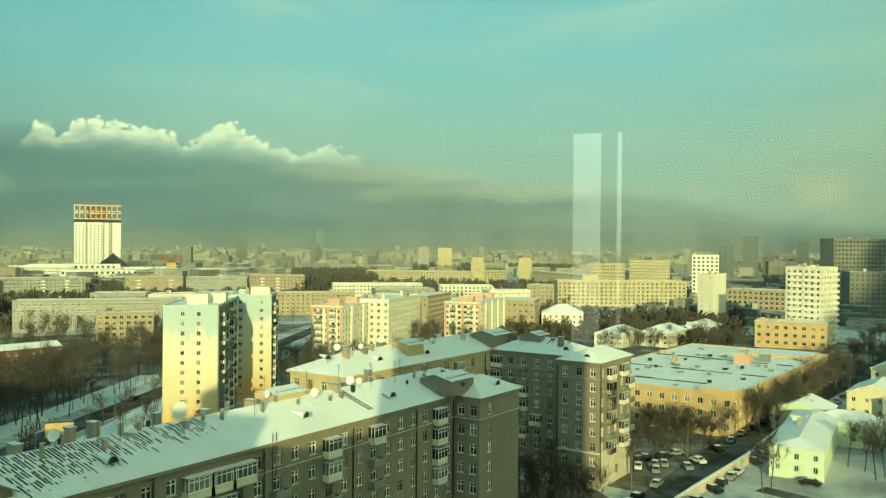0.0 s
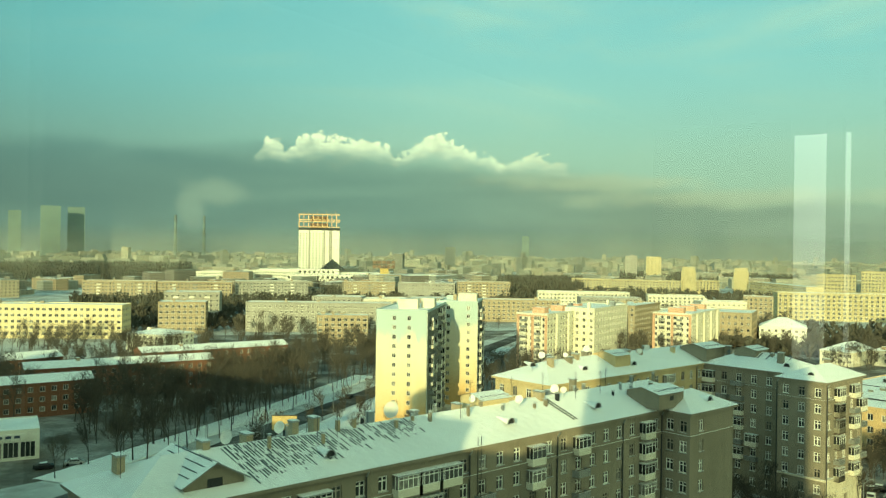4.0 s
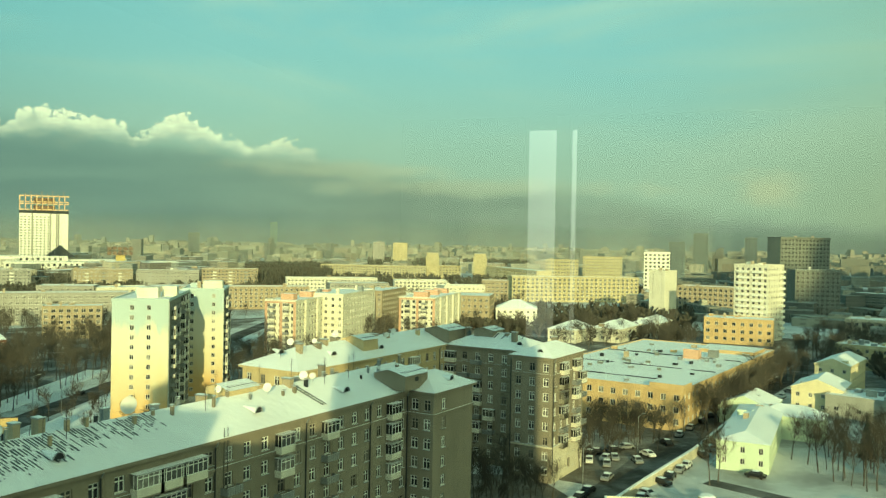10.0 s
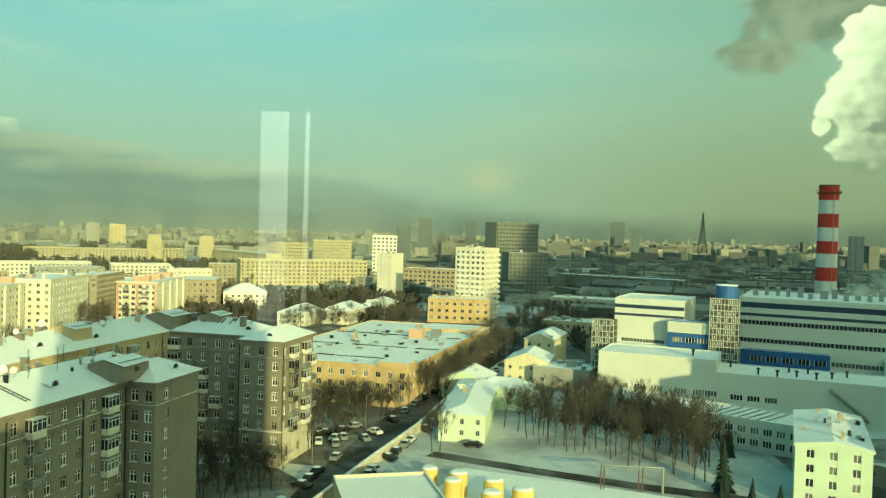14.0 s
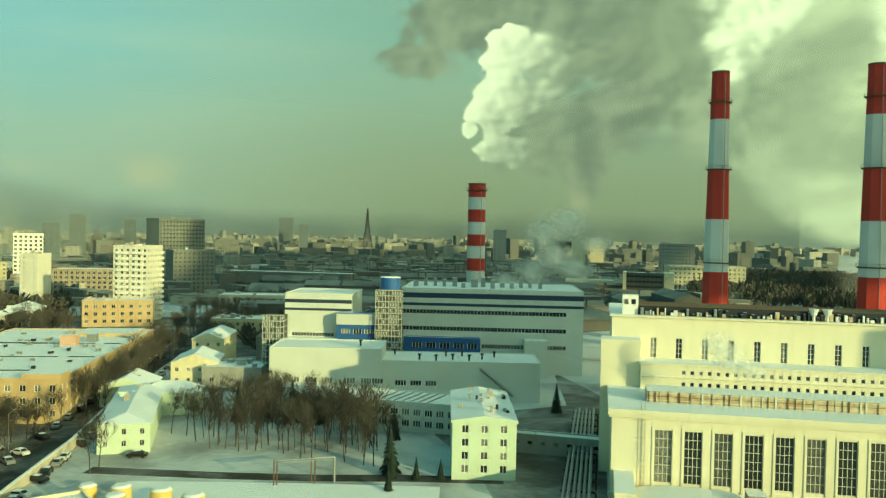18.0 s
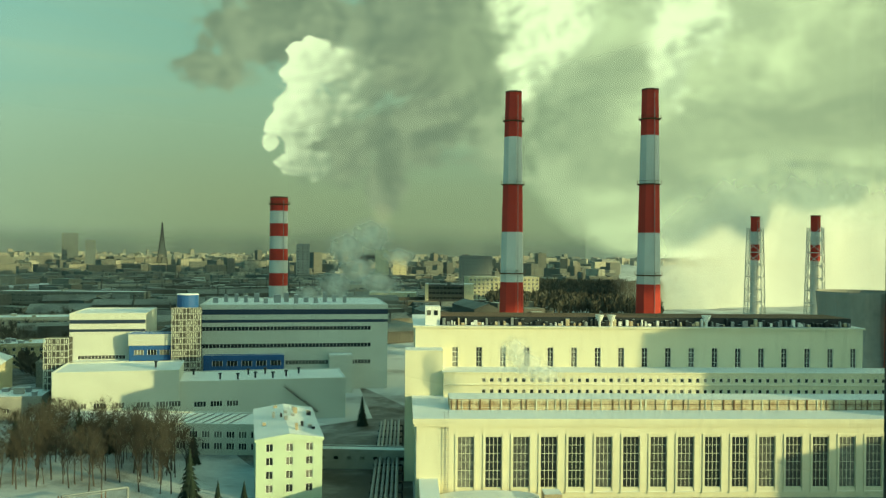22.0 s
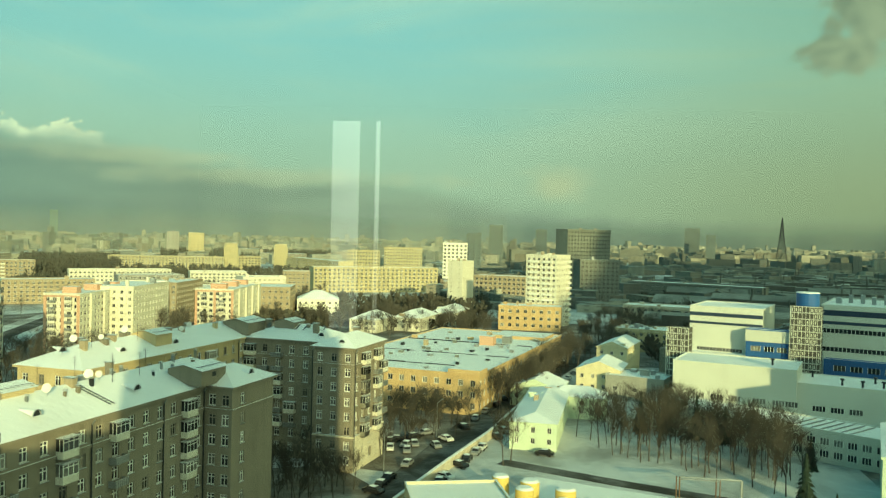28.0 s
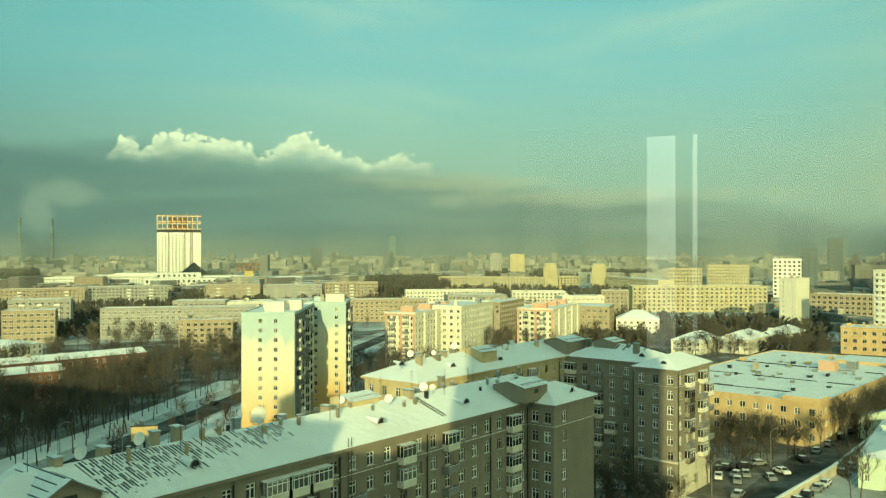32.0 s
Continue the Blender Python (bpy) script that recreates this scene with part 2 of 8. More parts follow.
    lit = puffs_at(0.45, (-62.3, 11.3, 0.9, 1.2), (-63.2, 13.0, 1.9, 2.0), (-64.2, 15.6, 3.2, 2.6), (-72.4, 12.6, 1.3, 2.6), (-73.6, 15.6, 2.6, 3.0), (-75.8, -1.4, 3.8, 2.6), (-80.5, -2.0, 4.4, 2.4), (-82.5, 0.2, 3.6, 2.4))
    col = N.mix(N.math("MULTIPLY", lit, 0.95), col, N.mix(N.step(N.math("ADD", billow, N.math("MULTIPLY", shine, 0.45)), -1.3, 0.7), (4.3, 4.7, 3.4), (8.0, 8.2, 5.9)))
    thin_puff = puffs_at(0.6, (30.9, 2.4, 0.8, 1.5), (29.4, 3.5, 1.7, 0.7))
    col = N.mix(N.math("MULTIPLY", thin_puff, 0.5), col, (2.7, 3.2, 2.7))
    warm_puff = puffs_at(0.9, (-24.3, 3.4, 1.2, 0.6), (-53.1, 2.2, 0.5, 0.6))
    col = N.mix(N.math("MULTIPLY", warm_puff, 0.34), col, (4.1, 3.8, 2.6))
    mist = N.step(el, 1.6, -0.2)
    col = N.mix(N.math("MULTIPLY", N.math("MULTIPLY", mist, N.step(az, -72.0, -60.0)), 0.6), col, N.mix(dim, (1.75, 2.1, 1.8), (1.45, 1.65, 1.15)))
    # the bright hazy air round the sun
    near_sun = N.add("ShaderNodeVectorMath", _set={"operation": "DOT_PRODUCT"}, i0=co, i1=tuple(toward(SUN_AZ, SUN_EL)))
    aura = N.step(near_sun.outputs["Value"], 0.66, 0.96)
    col = N.mix(N.math("MULTIPLY", aura, 0.9), col, (11.0, 11.5, 10.0))
    bg = N.add("ShaderNodeBackground", Color=col, Strength=0.15)
    N.add("ShaderNodeOutputWorld", Surface=bg)


make_world()
sun = new("sun", bpy.data.lights.new("sun", "SUN"))
sun.data.energy, sun.data.angle, sun.data.color = 5.0, radians(0.6), (1.0, 0.76, 0.43)
sun.matrix_world = look(toward(SUN_AZ, SUN_EL) * 200, (0, 0, 0))

# ---- materials ----
def material(name, color, rough=0.8, metal=0.0, spec=0.3, grain=0.25, grain_scale=3.0, stain=0.25, stain_scale=0.25, bump=0.0,
             bump_scale=8.0, vary=0.0, streak=0.0, tint=None):
    """A rough surface: its colour broken up by grain, stains, runs of dirt and per-piece variation."""
    m = bpy.data.materials.new(name)
    m.use_nodes = True
    N = Nodes(m.node_tree)
    pos = N.add("ShaderNodeNewGeometry").outputs["Position"]
    g = N.noise(pos, grain_scale, 5, 0.6)
    s = N.noise(pos, stain_scale, 4, 0.6, 0.4)
    col = N.mix(N.step(s, 0.38, 0.70, 0.0, stain), color, tint or tuple(c * 0.55 for c in color))
    if streak:
        run = N.add("ShaderNodeMapping", Scale=(1.0, 1.0, 0.07))
        N.put(run.inputs["Vector"], pos)
        col = N.mix(N.step(N.noise(run.outputs[0], 0.9, 5, 0.65), 0.45, 0.75, 0.0, streak), col, tuple(c * 0.5 for c in color))
    val = N.step(g, 0.25, 0.75, 1.0 - grain, 1.0 + grain * 0.5, smooth=False)
    if vary:
        r = N.add("ShaderNodeObjectInfo").outputs["Random"]
        val = N.math("MULTIPLY", val, N.step(r, 0.0, 1.0, 1.0 - vary, 1.0 + vary, smooth=False))
    hsv = N.add("ShaderNodeHueSaturation", Value=val, Color=col)
    b = N.add("ShaderNodeBsdfPrincipled", Base_Color=hsv, Roughness=rough, Metallic=metal)
    b.inputs["Specular IOR Level"].default_value = spec
    if bump:
        bn = N.add("ShaderNodeBump", _set={}, Strength=0.6, Distance=bump, Height=N.noise(pos, bump_scale, 4, 0.6))
        N.put(b.inputs["Normal"], bn.outputs[0])
    N.add("ShaderNodeOutputMaterial", Surface=b)
    return m


def pane_glass(name, dark, light):
    """A window seen from outside: dark room or pale curtain behind it, by the piece, under a gloss."""
    m = bpy.data.materials.new(name)
    m.use_nodes = True
    N = Nodes(m.node_tree)
    r = N.add("ShaderNodeObjectInfo").outputs["Random"]
    pos = N.add("ShaderNodeNewGeometry").outputs["Position"]
    c = N.mix(N.step(r, 0.55, 1.0, 0.0, 1.0, smooth=False), dark, light)
    c = N.mix(N.step(N.noise(pos, 1.3, 2), 0.4, 0.6, 0.0, 0.5), c, dark)
    b = N.add("ShaderNodeBsdfPrincipled", Base_Color=c, Roughness=0.12)
    b.inputs["Specular IOR Level"].default_value = 0.6
    N.add("ShaderNodeOutputMaterial", Surface=b)
    return m


def far_wall(name, colors, storey=3.0, bay=3.2, gaps=0.6):
    """Facades too far off for separate windows: rows of dark openings, colour by the house."""
    m = bpy.data.materials.new(name)
    m.use_nodes = True
    N = Nodes(m.node_tree)
    geo = N.add("ShaderNodeNewGeometry")
    sep = N.add("ShaderNodeSeparateXYZ", i0=geo.outputs["Position"])
    x, y, z = sep.outputs
    along = N.math("ADD", N.math("MULTIPLY", x, 0.83), N.math("MULTIPLY", y, 0.56))
    fx = N.math("FRACT", N.math("DIVIDE", N.math("ADD", along, 5000.0), bay))
    fz = N.math("FRACT", N.math("DIVIDE", z, storey))
    win = N.math("MULTIPLY", N.math("MULTIPLY", N.math("GREATER_THAN", fx, 0.32), N.math("LESS_THAN", fx, 0.74)),
                 N.math("MULTIPLY", N.math("GREATER_THAN", fz, 0.30), N.math("LESS_THAN", fz, 0.80)))
    rnd = geo.outputs["Random Per Island"]
    ramp = N.add("ShaderNodeValToRGB", Fac=rnd)
    el = ramp.color_ramp
    el.interpolation = "CONSTANT"
    while len(el.elements) < len(colors):
        el.elements.new(0.5)
    for i, c in enumerate(colors):
        el.elements[i].position, el.elements[i].color = i / len(colors), (*c, 1)
    base = N.mix(N.step(N.noise(geo.outputs["Position"], 0.05, 4), 0.35, 0.7, 0.0, 0.35), ramp.outputs[0], (0.16, 0.15, 0.13))
    col = N.mix(N.math("MULTIPLY", win, gaps), base, (0.05, 0.055, 0.055))
    b = N.add("ShaderNodeBsdfPrincipled", Base_Color=col, Roughness=0.8)
    N.add("ShaderNodeOutputMaterial", Surface=b)
    return m


M = {}
M["snow"] = material("snow", (0.87, 0.89, 0.90), 0.75, grain=0.10, grain_scale=0.8, stain=0.25, stain_scale=0.08, bump=0.25, bump_scale=0.9, tint=(0.55, 0.58, 0.60))
M["ground"] = material("trodden_snow", (0.62, 0.65, 0.66), 0.8, grain=0.25, grain_scale=0.5, stain=0.75, stain_scale=0.035, bump=0.2, bump_scale=0.7, tint=(0.16, 0.15, 0.14))
M["park"] = material("park_ground", (0.12, 0.105, 0.09), 0.9, grain=0.4, grain_scale=0.6, stain=0.5, stain_scale=0.06, tint=(0.62, 0.64, 0.64))
M["slate"] = material("grey_glass_tower", (0.13, 0.165, 0.17), 0.5, grain=0.2, grain_scale=0.05, stain=0.3, stain_scale=0.02)
M["asphalt"] = material("wet_asphalt", (0.060, 0.057, 0.052), 0.95, spec=0.1, grain=0.4, grain_scale=0.6, stain=0.7, stain_scale=0.10, tint=(0.24, 0.245, 0.25))
M["plaster"] = material("grey_ochre_plaster", (0.27, 0.235, 0.18), 0.9, grain=0.18, grain_scale=1.5, stain=0.35, stain_scale=0.15, bump=0.02, streak=0.35)
M["plaster_y"] = material("yellow_plaster", (0.60, 0.47, 0.27), 0.9, grain=0.15, grain_scale=1.5, stain=0.3, stain_scale=0.15, streak=0.25)
M["stone_w"] = material("pale_plinth", (0.66, 0.60, 0.47), 0.9, grain=0.2, grain_scale=1.2, stain=0.35, stain_scale=0.3, streak=0.3)
M["orange"] = material("orange_plaster", (0.60, 0.42, 0.22), 0.9, grain=0.15, grain_scale=1.2, stain=0.35, stain_scale=0.2, streak=0.3)
M["panel_y"] = material("yellow_painted_panel", (0.74, 0.63, 0.40), 0.85, grain=0.10, grain_scale=1.0, stain=0.2, stain_scale=0.15, streak=0.15)
M["panel_w"] = material("white_panel", (0.74, 0.70, 0.58), 0.85, grain=0.12, grain_scale=1.0, stain=0.3, stain_scale=0.15, streak=0.25)
M["panel_g"] = material("grey_panel", (0.38, 0.37, 0.33), 0.9, grain=0.2, grain_scale=0.8, stain=0.35, stain_scale=0.12, streak=0.3)
M["panel_b"] = material("blue_painted_panel", (0.50, 0.56, 0.53), 0.85, grain=0.12, grain_scale=1.0, stain=0.2, stain_scale=0.15)
M["pink"] = material("pink_brick_panel", (0.62, 0.38, 0.26), 0.9, grain=0.15, grain_scale=1.0, stain=0.25, stain_scale=0.2)
M["brick"] = material("red_brick_wall", (0.24, 0.115, 0.075), 0.9, grain=0.3, grain_scale=4.0, stain=0.3, stain_scale=0.3)
M["tan"] = material("tan_brick", (0.42, 0.34, 0.235), 0.9, grain=0.2, grain_scale=2.0, stain=0.3, stain_scale=0.2, streak=0.2)
M["cream"] = material("cream_plaster", (0.72, 0.63, 0.42), 0.88, grain=0.10, grain_scale=1.0, stain=0.2, stain_scale=0.12, streak=0.22)
M["cream_d"] = material("weathered_yellow_plaster", (0.58, 0.49, 0.29), 0.9, grain=0.2, grain_scale=0.3, stain=0.35, stain_scale=0.06, streak=0.3)
M["white"] = material("white_metal_cladding", (0.80, 0.79, 0.70), 0.6, grain=0.06, grain_scale=0.7, stain=0.12, stain_scale=0.1)
M["green"] = material("pale_green_plaster", (0.60, 0.70, 0.53), 0.88, grain=0.10, grain_scale=1.2, stain=0.2, stain_scale=0.2, streak=0.15)
M["frame"] = material("white_window_frame", (0.78, 0.77, 0.72), 0.5, grain=0.08, stain=0.1, vary=0.2)
M["frame_d"] = material("weathered_window_frame", (0.34, 0.30, 0.25), 0.6, grain=0.1, stain=0.1, vary=0.3)
M["pane"] = pane_glass("window_pane", (0.02, 0.025, 0.028), (0.30, 0.29, 0.25))
M["dark"] = material("dark_metal", (0.035, 0.04, 0.045), 0.5, 0.3, grain=0.2, stain=0.2)
M["zinc"] = material("grey_sheet_metal", (0.33, 0.35, 0.35), 0.45, 0.5, grain=0.2, grain_scale=1.5, stain=0.3)
M["rust"] = material("rusty_frames", (0.62, 0.52, 0.35), 0.85, grain=0.35, grain_scale=2.0, stain=0.7, stain_scale=0.45, tint=(0.33, 0.18, 0.08))
M["red"] = material("red_chimney_paint", (0.52, 0.045, 0.03), 0.7, grain=0.12, grain_scale=0.6, stain=0.3, stain_scale=0.12, streak=0.25)
M["chimwhite"] = material("white_chimney_paint", (0.66, 0.66, 0.62), 0.75, grain=0.12, grain_scale=0.6, stain=0.35, stain_scale=0.12, streak=0.3)
M["blue"] = material("blue_cladding", (0.03, 0.12, 0.34), 0.5, grain=0.1, stain=0.15)
M["navy"] = material("dark_blue_stripe", (0.03, 0.05, 0.09), 0.5, grain=0.1, stain=0.15)
M["gold"] = material("gilded_metal", (0.66, 0.46, 0.24), 0.5, 0.3, grain=0.25, grain_scale=0.4, stain=0.4, stain_scale=0.15)
M["bark"] = material("winter_bark", (0.085, 0.074, 0.062), 0.95, grain=0.3, grain_scale=3.0, stain=0.3, vary=0.35)
M["twig"] = material("bare_twigs", (0.085, 0.075, 0.060), 0.95, grain=0.3, grain_scale=1.0, stain=0.3, vary=0.35)
M["fir"] = material("fir_needles", (0.03, 0.05, 0.035), 0.9, grain=0.4, grain_scale=1.0, stain=0.3)
M["wood_far"] = material("distant_wood", (0.10, 0.095, 0.075), 1.0, grain=0.4, grain_scale=0.15, stain=0.5, stain_scale=0.02)
M["tank"] = material("yellow_tank_paint", (0.70, 0.52, 0.16), 0.6, grain=0.1, stain=0.3)
M["zinc_roof"] = material("bare_roof_sheet", (0.10, 0.125, 0.13), 0.5, 0.3, grain=0.2, grain_scale=1.5, stain=0.3)
M["car_a"] = material("dark_car_paint", (0.02, 0.022, 0.025), 0.25, 0.2, spec=0.5, grain=0.05, stain=0.1)
M["car_b"] = material("silver_car_paint", (0.35, 0.36, 0.36), 0.3, 0.4, spec=0.5, grain=0.05, stain=0.1)
M["car_c"] = material("white_car_paint", (0.72, 0.72, 0.70), 0.3, 0.0, spec=0.5, grain=0.05, stain=0.1)
M["car_d"] = material("dark_red_car_paint", (0.20, 0.02, 0.02), 0.3, 0.2, spec=0.5, grain=0.05, stain=0.1)
M["tyre"] = material("tyre_rubber", (0.02, 0.02, 0.02), 0.9, grain=0.1, stain=0.1)
M["board"] = material("faded_billboard", (0.55, 0.40, 0.18), 0.6, grain=0.25, grain_scale=0.9, stain=0.4, stain_scale=0.5)


def steam_material():
    """Steam: bright, deep-scattering, thin in places."""
    m = bpy.data.materials.new("white_steam")
    m.use_nodes = True
    N = Nodes(m.node_tree)
    pos = N.add("ShaderNodeNewGeometry").outputs["Position"]
    thin = N.step(N.math("ADD", N.noise(pos, 0.05, 4, 0.55, 0.3), N.math("MULTIPLY", N.noise(pos, 0.25, 4, 0.6, 0.3), 0.5)), 0.55, 0.90)
    b = N.add("ShaderNodeBsdfPrincipled", Base_Color=(0.93, 0.93, 0.9), Roughness=1.0)
    b.inputs["Specular IOR Level"].default_value = 0.0
    b.inputs["Subsurface Weight"].default_value = 1.0
    b.inputs["Subsurface Radius"].default_value = (1.0, 1.0, 1.0)
    b.inputs["Subsurface Scale"].default_value = 6.0
    tl = N.add("ShaderNodeBsdfTranslucent", Color=(0.92, 0.92, 0.88))
    both = N.add("ShaderNodeMixShader", i0=0.45, i1=b, i2=tl)
    cl = N.add("ShaderNodeBsdfTransparent", Color=(1, 1, 1))
    mx = N.add("ShaderNodeMixShader", i0=N.math("MULTIPLY", thin, 0.8), i1=cl, i2=both)
    N.add("ShaderNodeOutputMaterial", Surface=mx)
    return m


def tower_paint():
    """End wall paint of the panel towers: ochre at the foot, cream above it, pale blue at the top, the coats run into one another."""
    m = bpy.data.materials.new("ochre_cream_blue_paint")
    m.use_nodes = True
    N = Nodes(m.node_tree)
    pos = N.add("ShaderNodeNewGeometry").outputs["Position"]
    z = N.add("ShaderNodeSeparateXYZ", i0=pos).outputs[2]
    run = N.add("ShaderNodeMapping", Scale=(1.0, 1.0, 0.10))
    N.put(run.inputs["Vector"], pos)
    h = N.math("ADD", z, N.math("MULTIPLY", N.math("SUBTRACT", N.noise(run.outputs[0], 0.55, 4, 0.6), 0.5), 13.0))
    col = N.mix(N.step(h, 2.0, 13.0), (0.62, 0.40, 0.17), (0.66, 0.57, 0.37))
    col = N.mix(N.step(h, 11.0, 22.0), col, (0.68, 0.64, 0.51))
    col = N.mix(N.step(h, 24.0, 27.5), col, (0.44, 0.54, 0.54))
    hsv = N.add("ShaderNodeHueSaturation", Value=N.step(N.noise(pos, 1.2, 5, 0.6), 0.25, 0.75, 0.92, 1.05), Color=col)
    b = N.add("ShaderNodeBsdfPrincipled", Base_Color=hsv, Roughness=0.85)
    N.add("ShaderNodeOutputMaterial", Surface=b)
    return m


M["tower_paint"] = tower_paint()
M["steam"] = steam_material()


def smoke_material():
    """Grey smoke of the unseen shading drift: dull, mostly opaque."""
    m = bpy.data.materials.new("grey_shading_smoke")
    m.use_nodes = True
    N = Nodes(m.node_tree)
    pos = N.add("ShaderNodeNewGeometry").outputs["Position"]
    thin = N.step(N.noise(pos, 0.03, 3, 0.5, 0.2), 0.3, 0.6)
    d = N.add("ShaderNodeBsdfDiffuse", Color=(0.45, 0.45, 0.43))
    cl = N.add("ShaderNodeBsdfTransparent", Color=(1, 1, 1))
    mx = N.add("ShaderNodeMixShader", i0=N.math("ADD", N.math("MULTIPLY", thin, 0.4), 0.55), i1=cl, i2=d)
    N.add("ShaderNodeOutputMaterial", Surface=mx)
    return m


M["smoke"] = smoke_material()
M["ps"] = material("pale_cream_station_plaster", (0.79, 0.73, 0.54), 0.88, grain=0.08, grain_scale=1.0, stain=0.22, stain_scale=0.10, streak=0.28, tint=(0.62, 0.55, 0.38))
# the haze of distance is mixed into these two base colours
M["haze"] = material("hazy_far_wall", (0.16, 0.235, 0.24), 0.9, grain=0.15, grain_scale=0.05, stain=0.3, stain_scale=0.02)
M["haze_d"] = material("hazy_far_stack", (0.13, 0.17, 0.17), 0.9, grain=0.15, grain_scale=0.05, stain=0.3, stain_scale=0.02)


def soft_steam(name, dense):
    """One round puff: densest in its middle, frayed and clear towards its rim."""
    m = bpy.data.materials.new(name)
    m.use_nodes = True
    N = Nodes(m.node_tree)
    own = N.add("ShaderNodeTexCoord").outputs["Object"]
    pos = N.add("ShaderNodeNewGeometry").outputs["Position"]
    x, y, z = N.add("ShaderNodeSeparateXYZ", i0=own).outputs
    r = N.math("SQRT", N.math("ADD", N.math("MULTIPLY", x, x), N.math("MULTIPLY", z, z)))
    fray = N.math("ADD", N.math("MULTIPLY", N.math("SUBTRACT", N.noise(own, 1.3, 6, 0.6, 0.6), 0.5), 1.1), N.math("MULTIPLY", N.math("SUBTRACT", N.noise(own, 5.0, 4, 0.6, 0.3), 0.5), 0.35))
    body = N.math("MULTIPLY", N.step(N.math("ADD", r, fray), 1.0, 0.0), N.step(r, 0.98, 0.72))
    d = N.add("ShaderNodeBsdfDiffuse", Color=(0.92, 0.92, 0.89))
    tl = N.add("ShaderNodeBsdfTranslucent", Color=(0.92, 0.92, 0.88))
    both = N.add("ShaderNodeMixShader", i0=0.5, i1=d, i2=tl)
    cl = N.add("ShaderNodeBsdfTransparent", Color=(1, 1, 1))
    mx = N.add("ShaderNodeMixShader", i0=N.math("MULTIPLY", body, dense), i1=cl, i2=both)
    N.add("ShaderNodeOutputMaterial", Surface=mx)
    return m


M["mist"] = soft_steam("drifting_steam", 0.62)
# the shade of the smoke is put into these roof and wall colours
M["far_roof_d"] = material("smoke_shaded_snow", (0.27, 0.285, 0.26), 0.9, grain=0.25, grain_scale=0.08, stain=0.7, stain_scale=0.03, tint=(0.10, 0.105, 0.10))
M["far3"] = far_wall("smoke_shaded_facades", [(0.18, 0.185, 0.16), (0.14, 0.15, 0.135), (0.26, 0.25, 0.20), (0.11, 0.12, 0.11), (0.20, 0.18, 0.14), (0.40, 0.38, 0.30)], gaps=0.4)
# grey for walls turned from the sun, shade included in the tone
M["side_g"] = material("shade_darkened_panel", (0.23, 0.235, 0.20), 0.9, grain=0.2, grain_scale=0.8, stain=0.35, stain_scale=0.12, streak=0.3)
# dark wall tone; on the sheds it stands in for smoke shade
M["dark_wall"] = material("dark_and_shaded_wall", (0.13, 0.125, 0.11), 0.9, grain=0.2, grain_scale=0.8, stain=0.35, stain_scale=0.12, streak=0.3)
M["clad"] = material("pale_grey_metal_cladding", (0.66, 0.665, 0.58), 0.6, grain=0.08, grain_scale=0.7, stain=0.2, stain_scale=0.1, streak=0.15)
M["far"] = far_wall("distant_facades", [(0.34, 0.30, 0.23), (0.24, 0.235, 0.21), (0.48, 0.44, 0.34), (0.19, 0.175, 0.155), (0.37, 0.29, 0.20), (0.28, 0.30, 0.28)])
# far2 and far_roof are greyed in colour to imitate haze
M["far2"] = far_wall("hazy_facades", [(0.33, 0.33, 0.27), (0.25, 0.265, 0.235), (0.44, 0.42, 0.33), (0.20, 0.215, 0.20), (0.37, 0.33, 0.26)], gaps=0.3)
M["far_roof"] = material("haze_greyed_snow", (0.52, 0.54, 0.50), 0.9, grain=0.2, grain_scale=0.05, stain=0.6, stain_scale=0.01, tint=(0.18, 0.19, 0.18))
M["slab"] = material("dark_grey_slab", (0.20, 0.215, 0.19), 0.7, grain=0.2, grain_scale=0.1, stain=0.3, stain_scale=0.05)
# near-black colour stands for the unlit room, keeping its reflection dark
M["room"] = material("near_black_room", (0.004, 0.0042, 0.004), 0.95, spec=0.0, grain=0.05, stain=0.1)
M["mullion"] = material("anthracite_window_profile", (0.12, 0.14, 0.14), 0.45, 0.2, grain=0.1, stain=0.15)

# ---- tools for building ----
def solid(verts, faces, name="mesh", mats=(), which=None):
    me = bpy.data.meshes.new(name)
    me.from_pydata(verts, [], faces)
    for m in mats:
        me.materials.append(m)
    if which:
        for p, i in zip(me.polygons, which):
            p.material_index = i
    me.update()
    return me


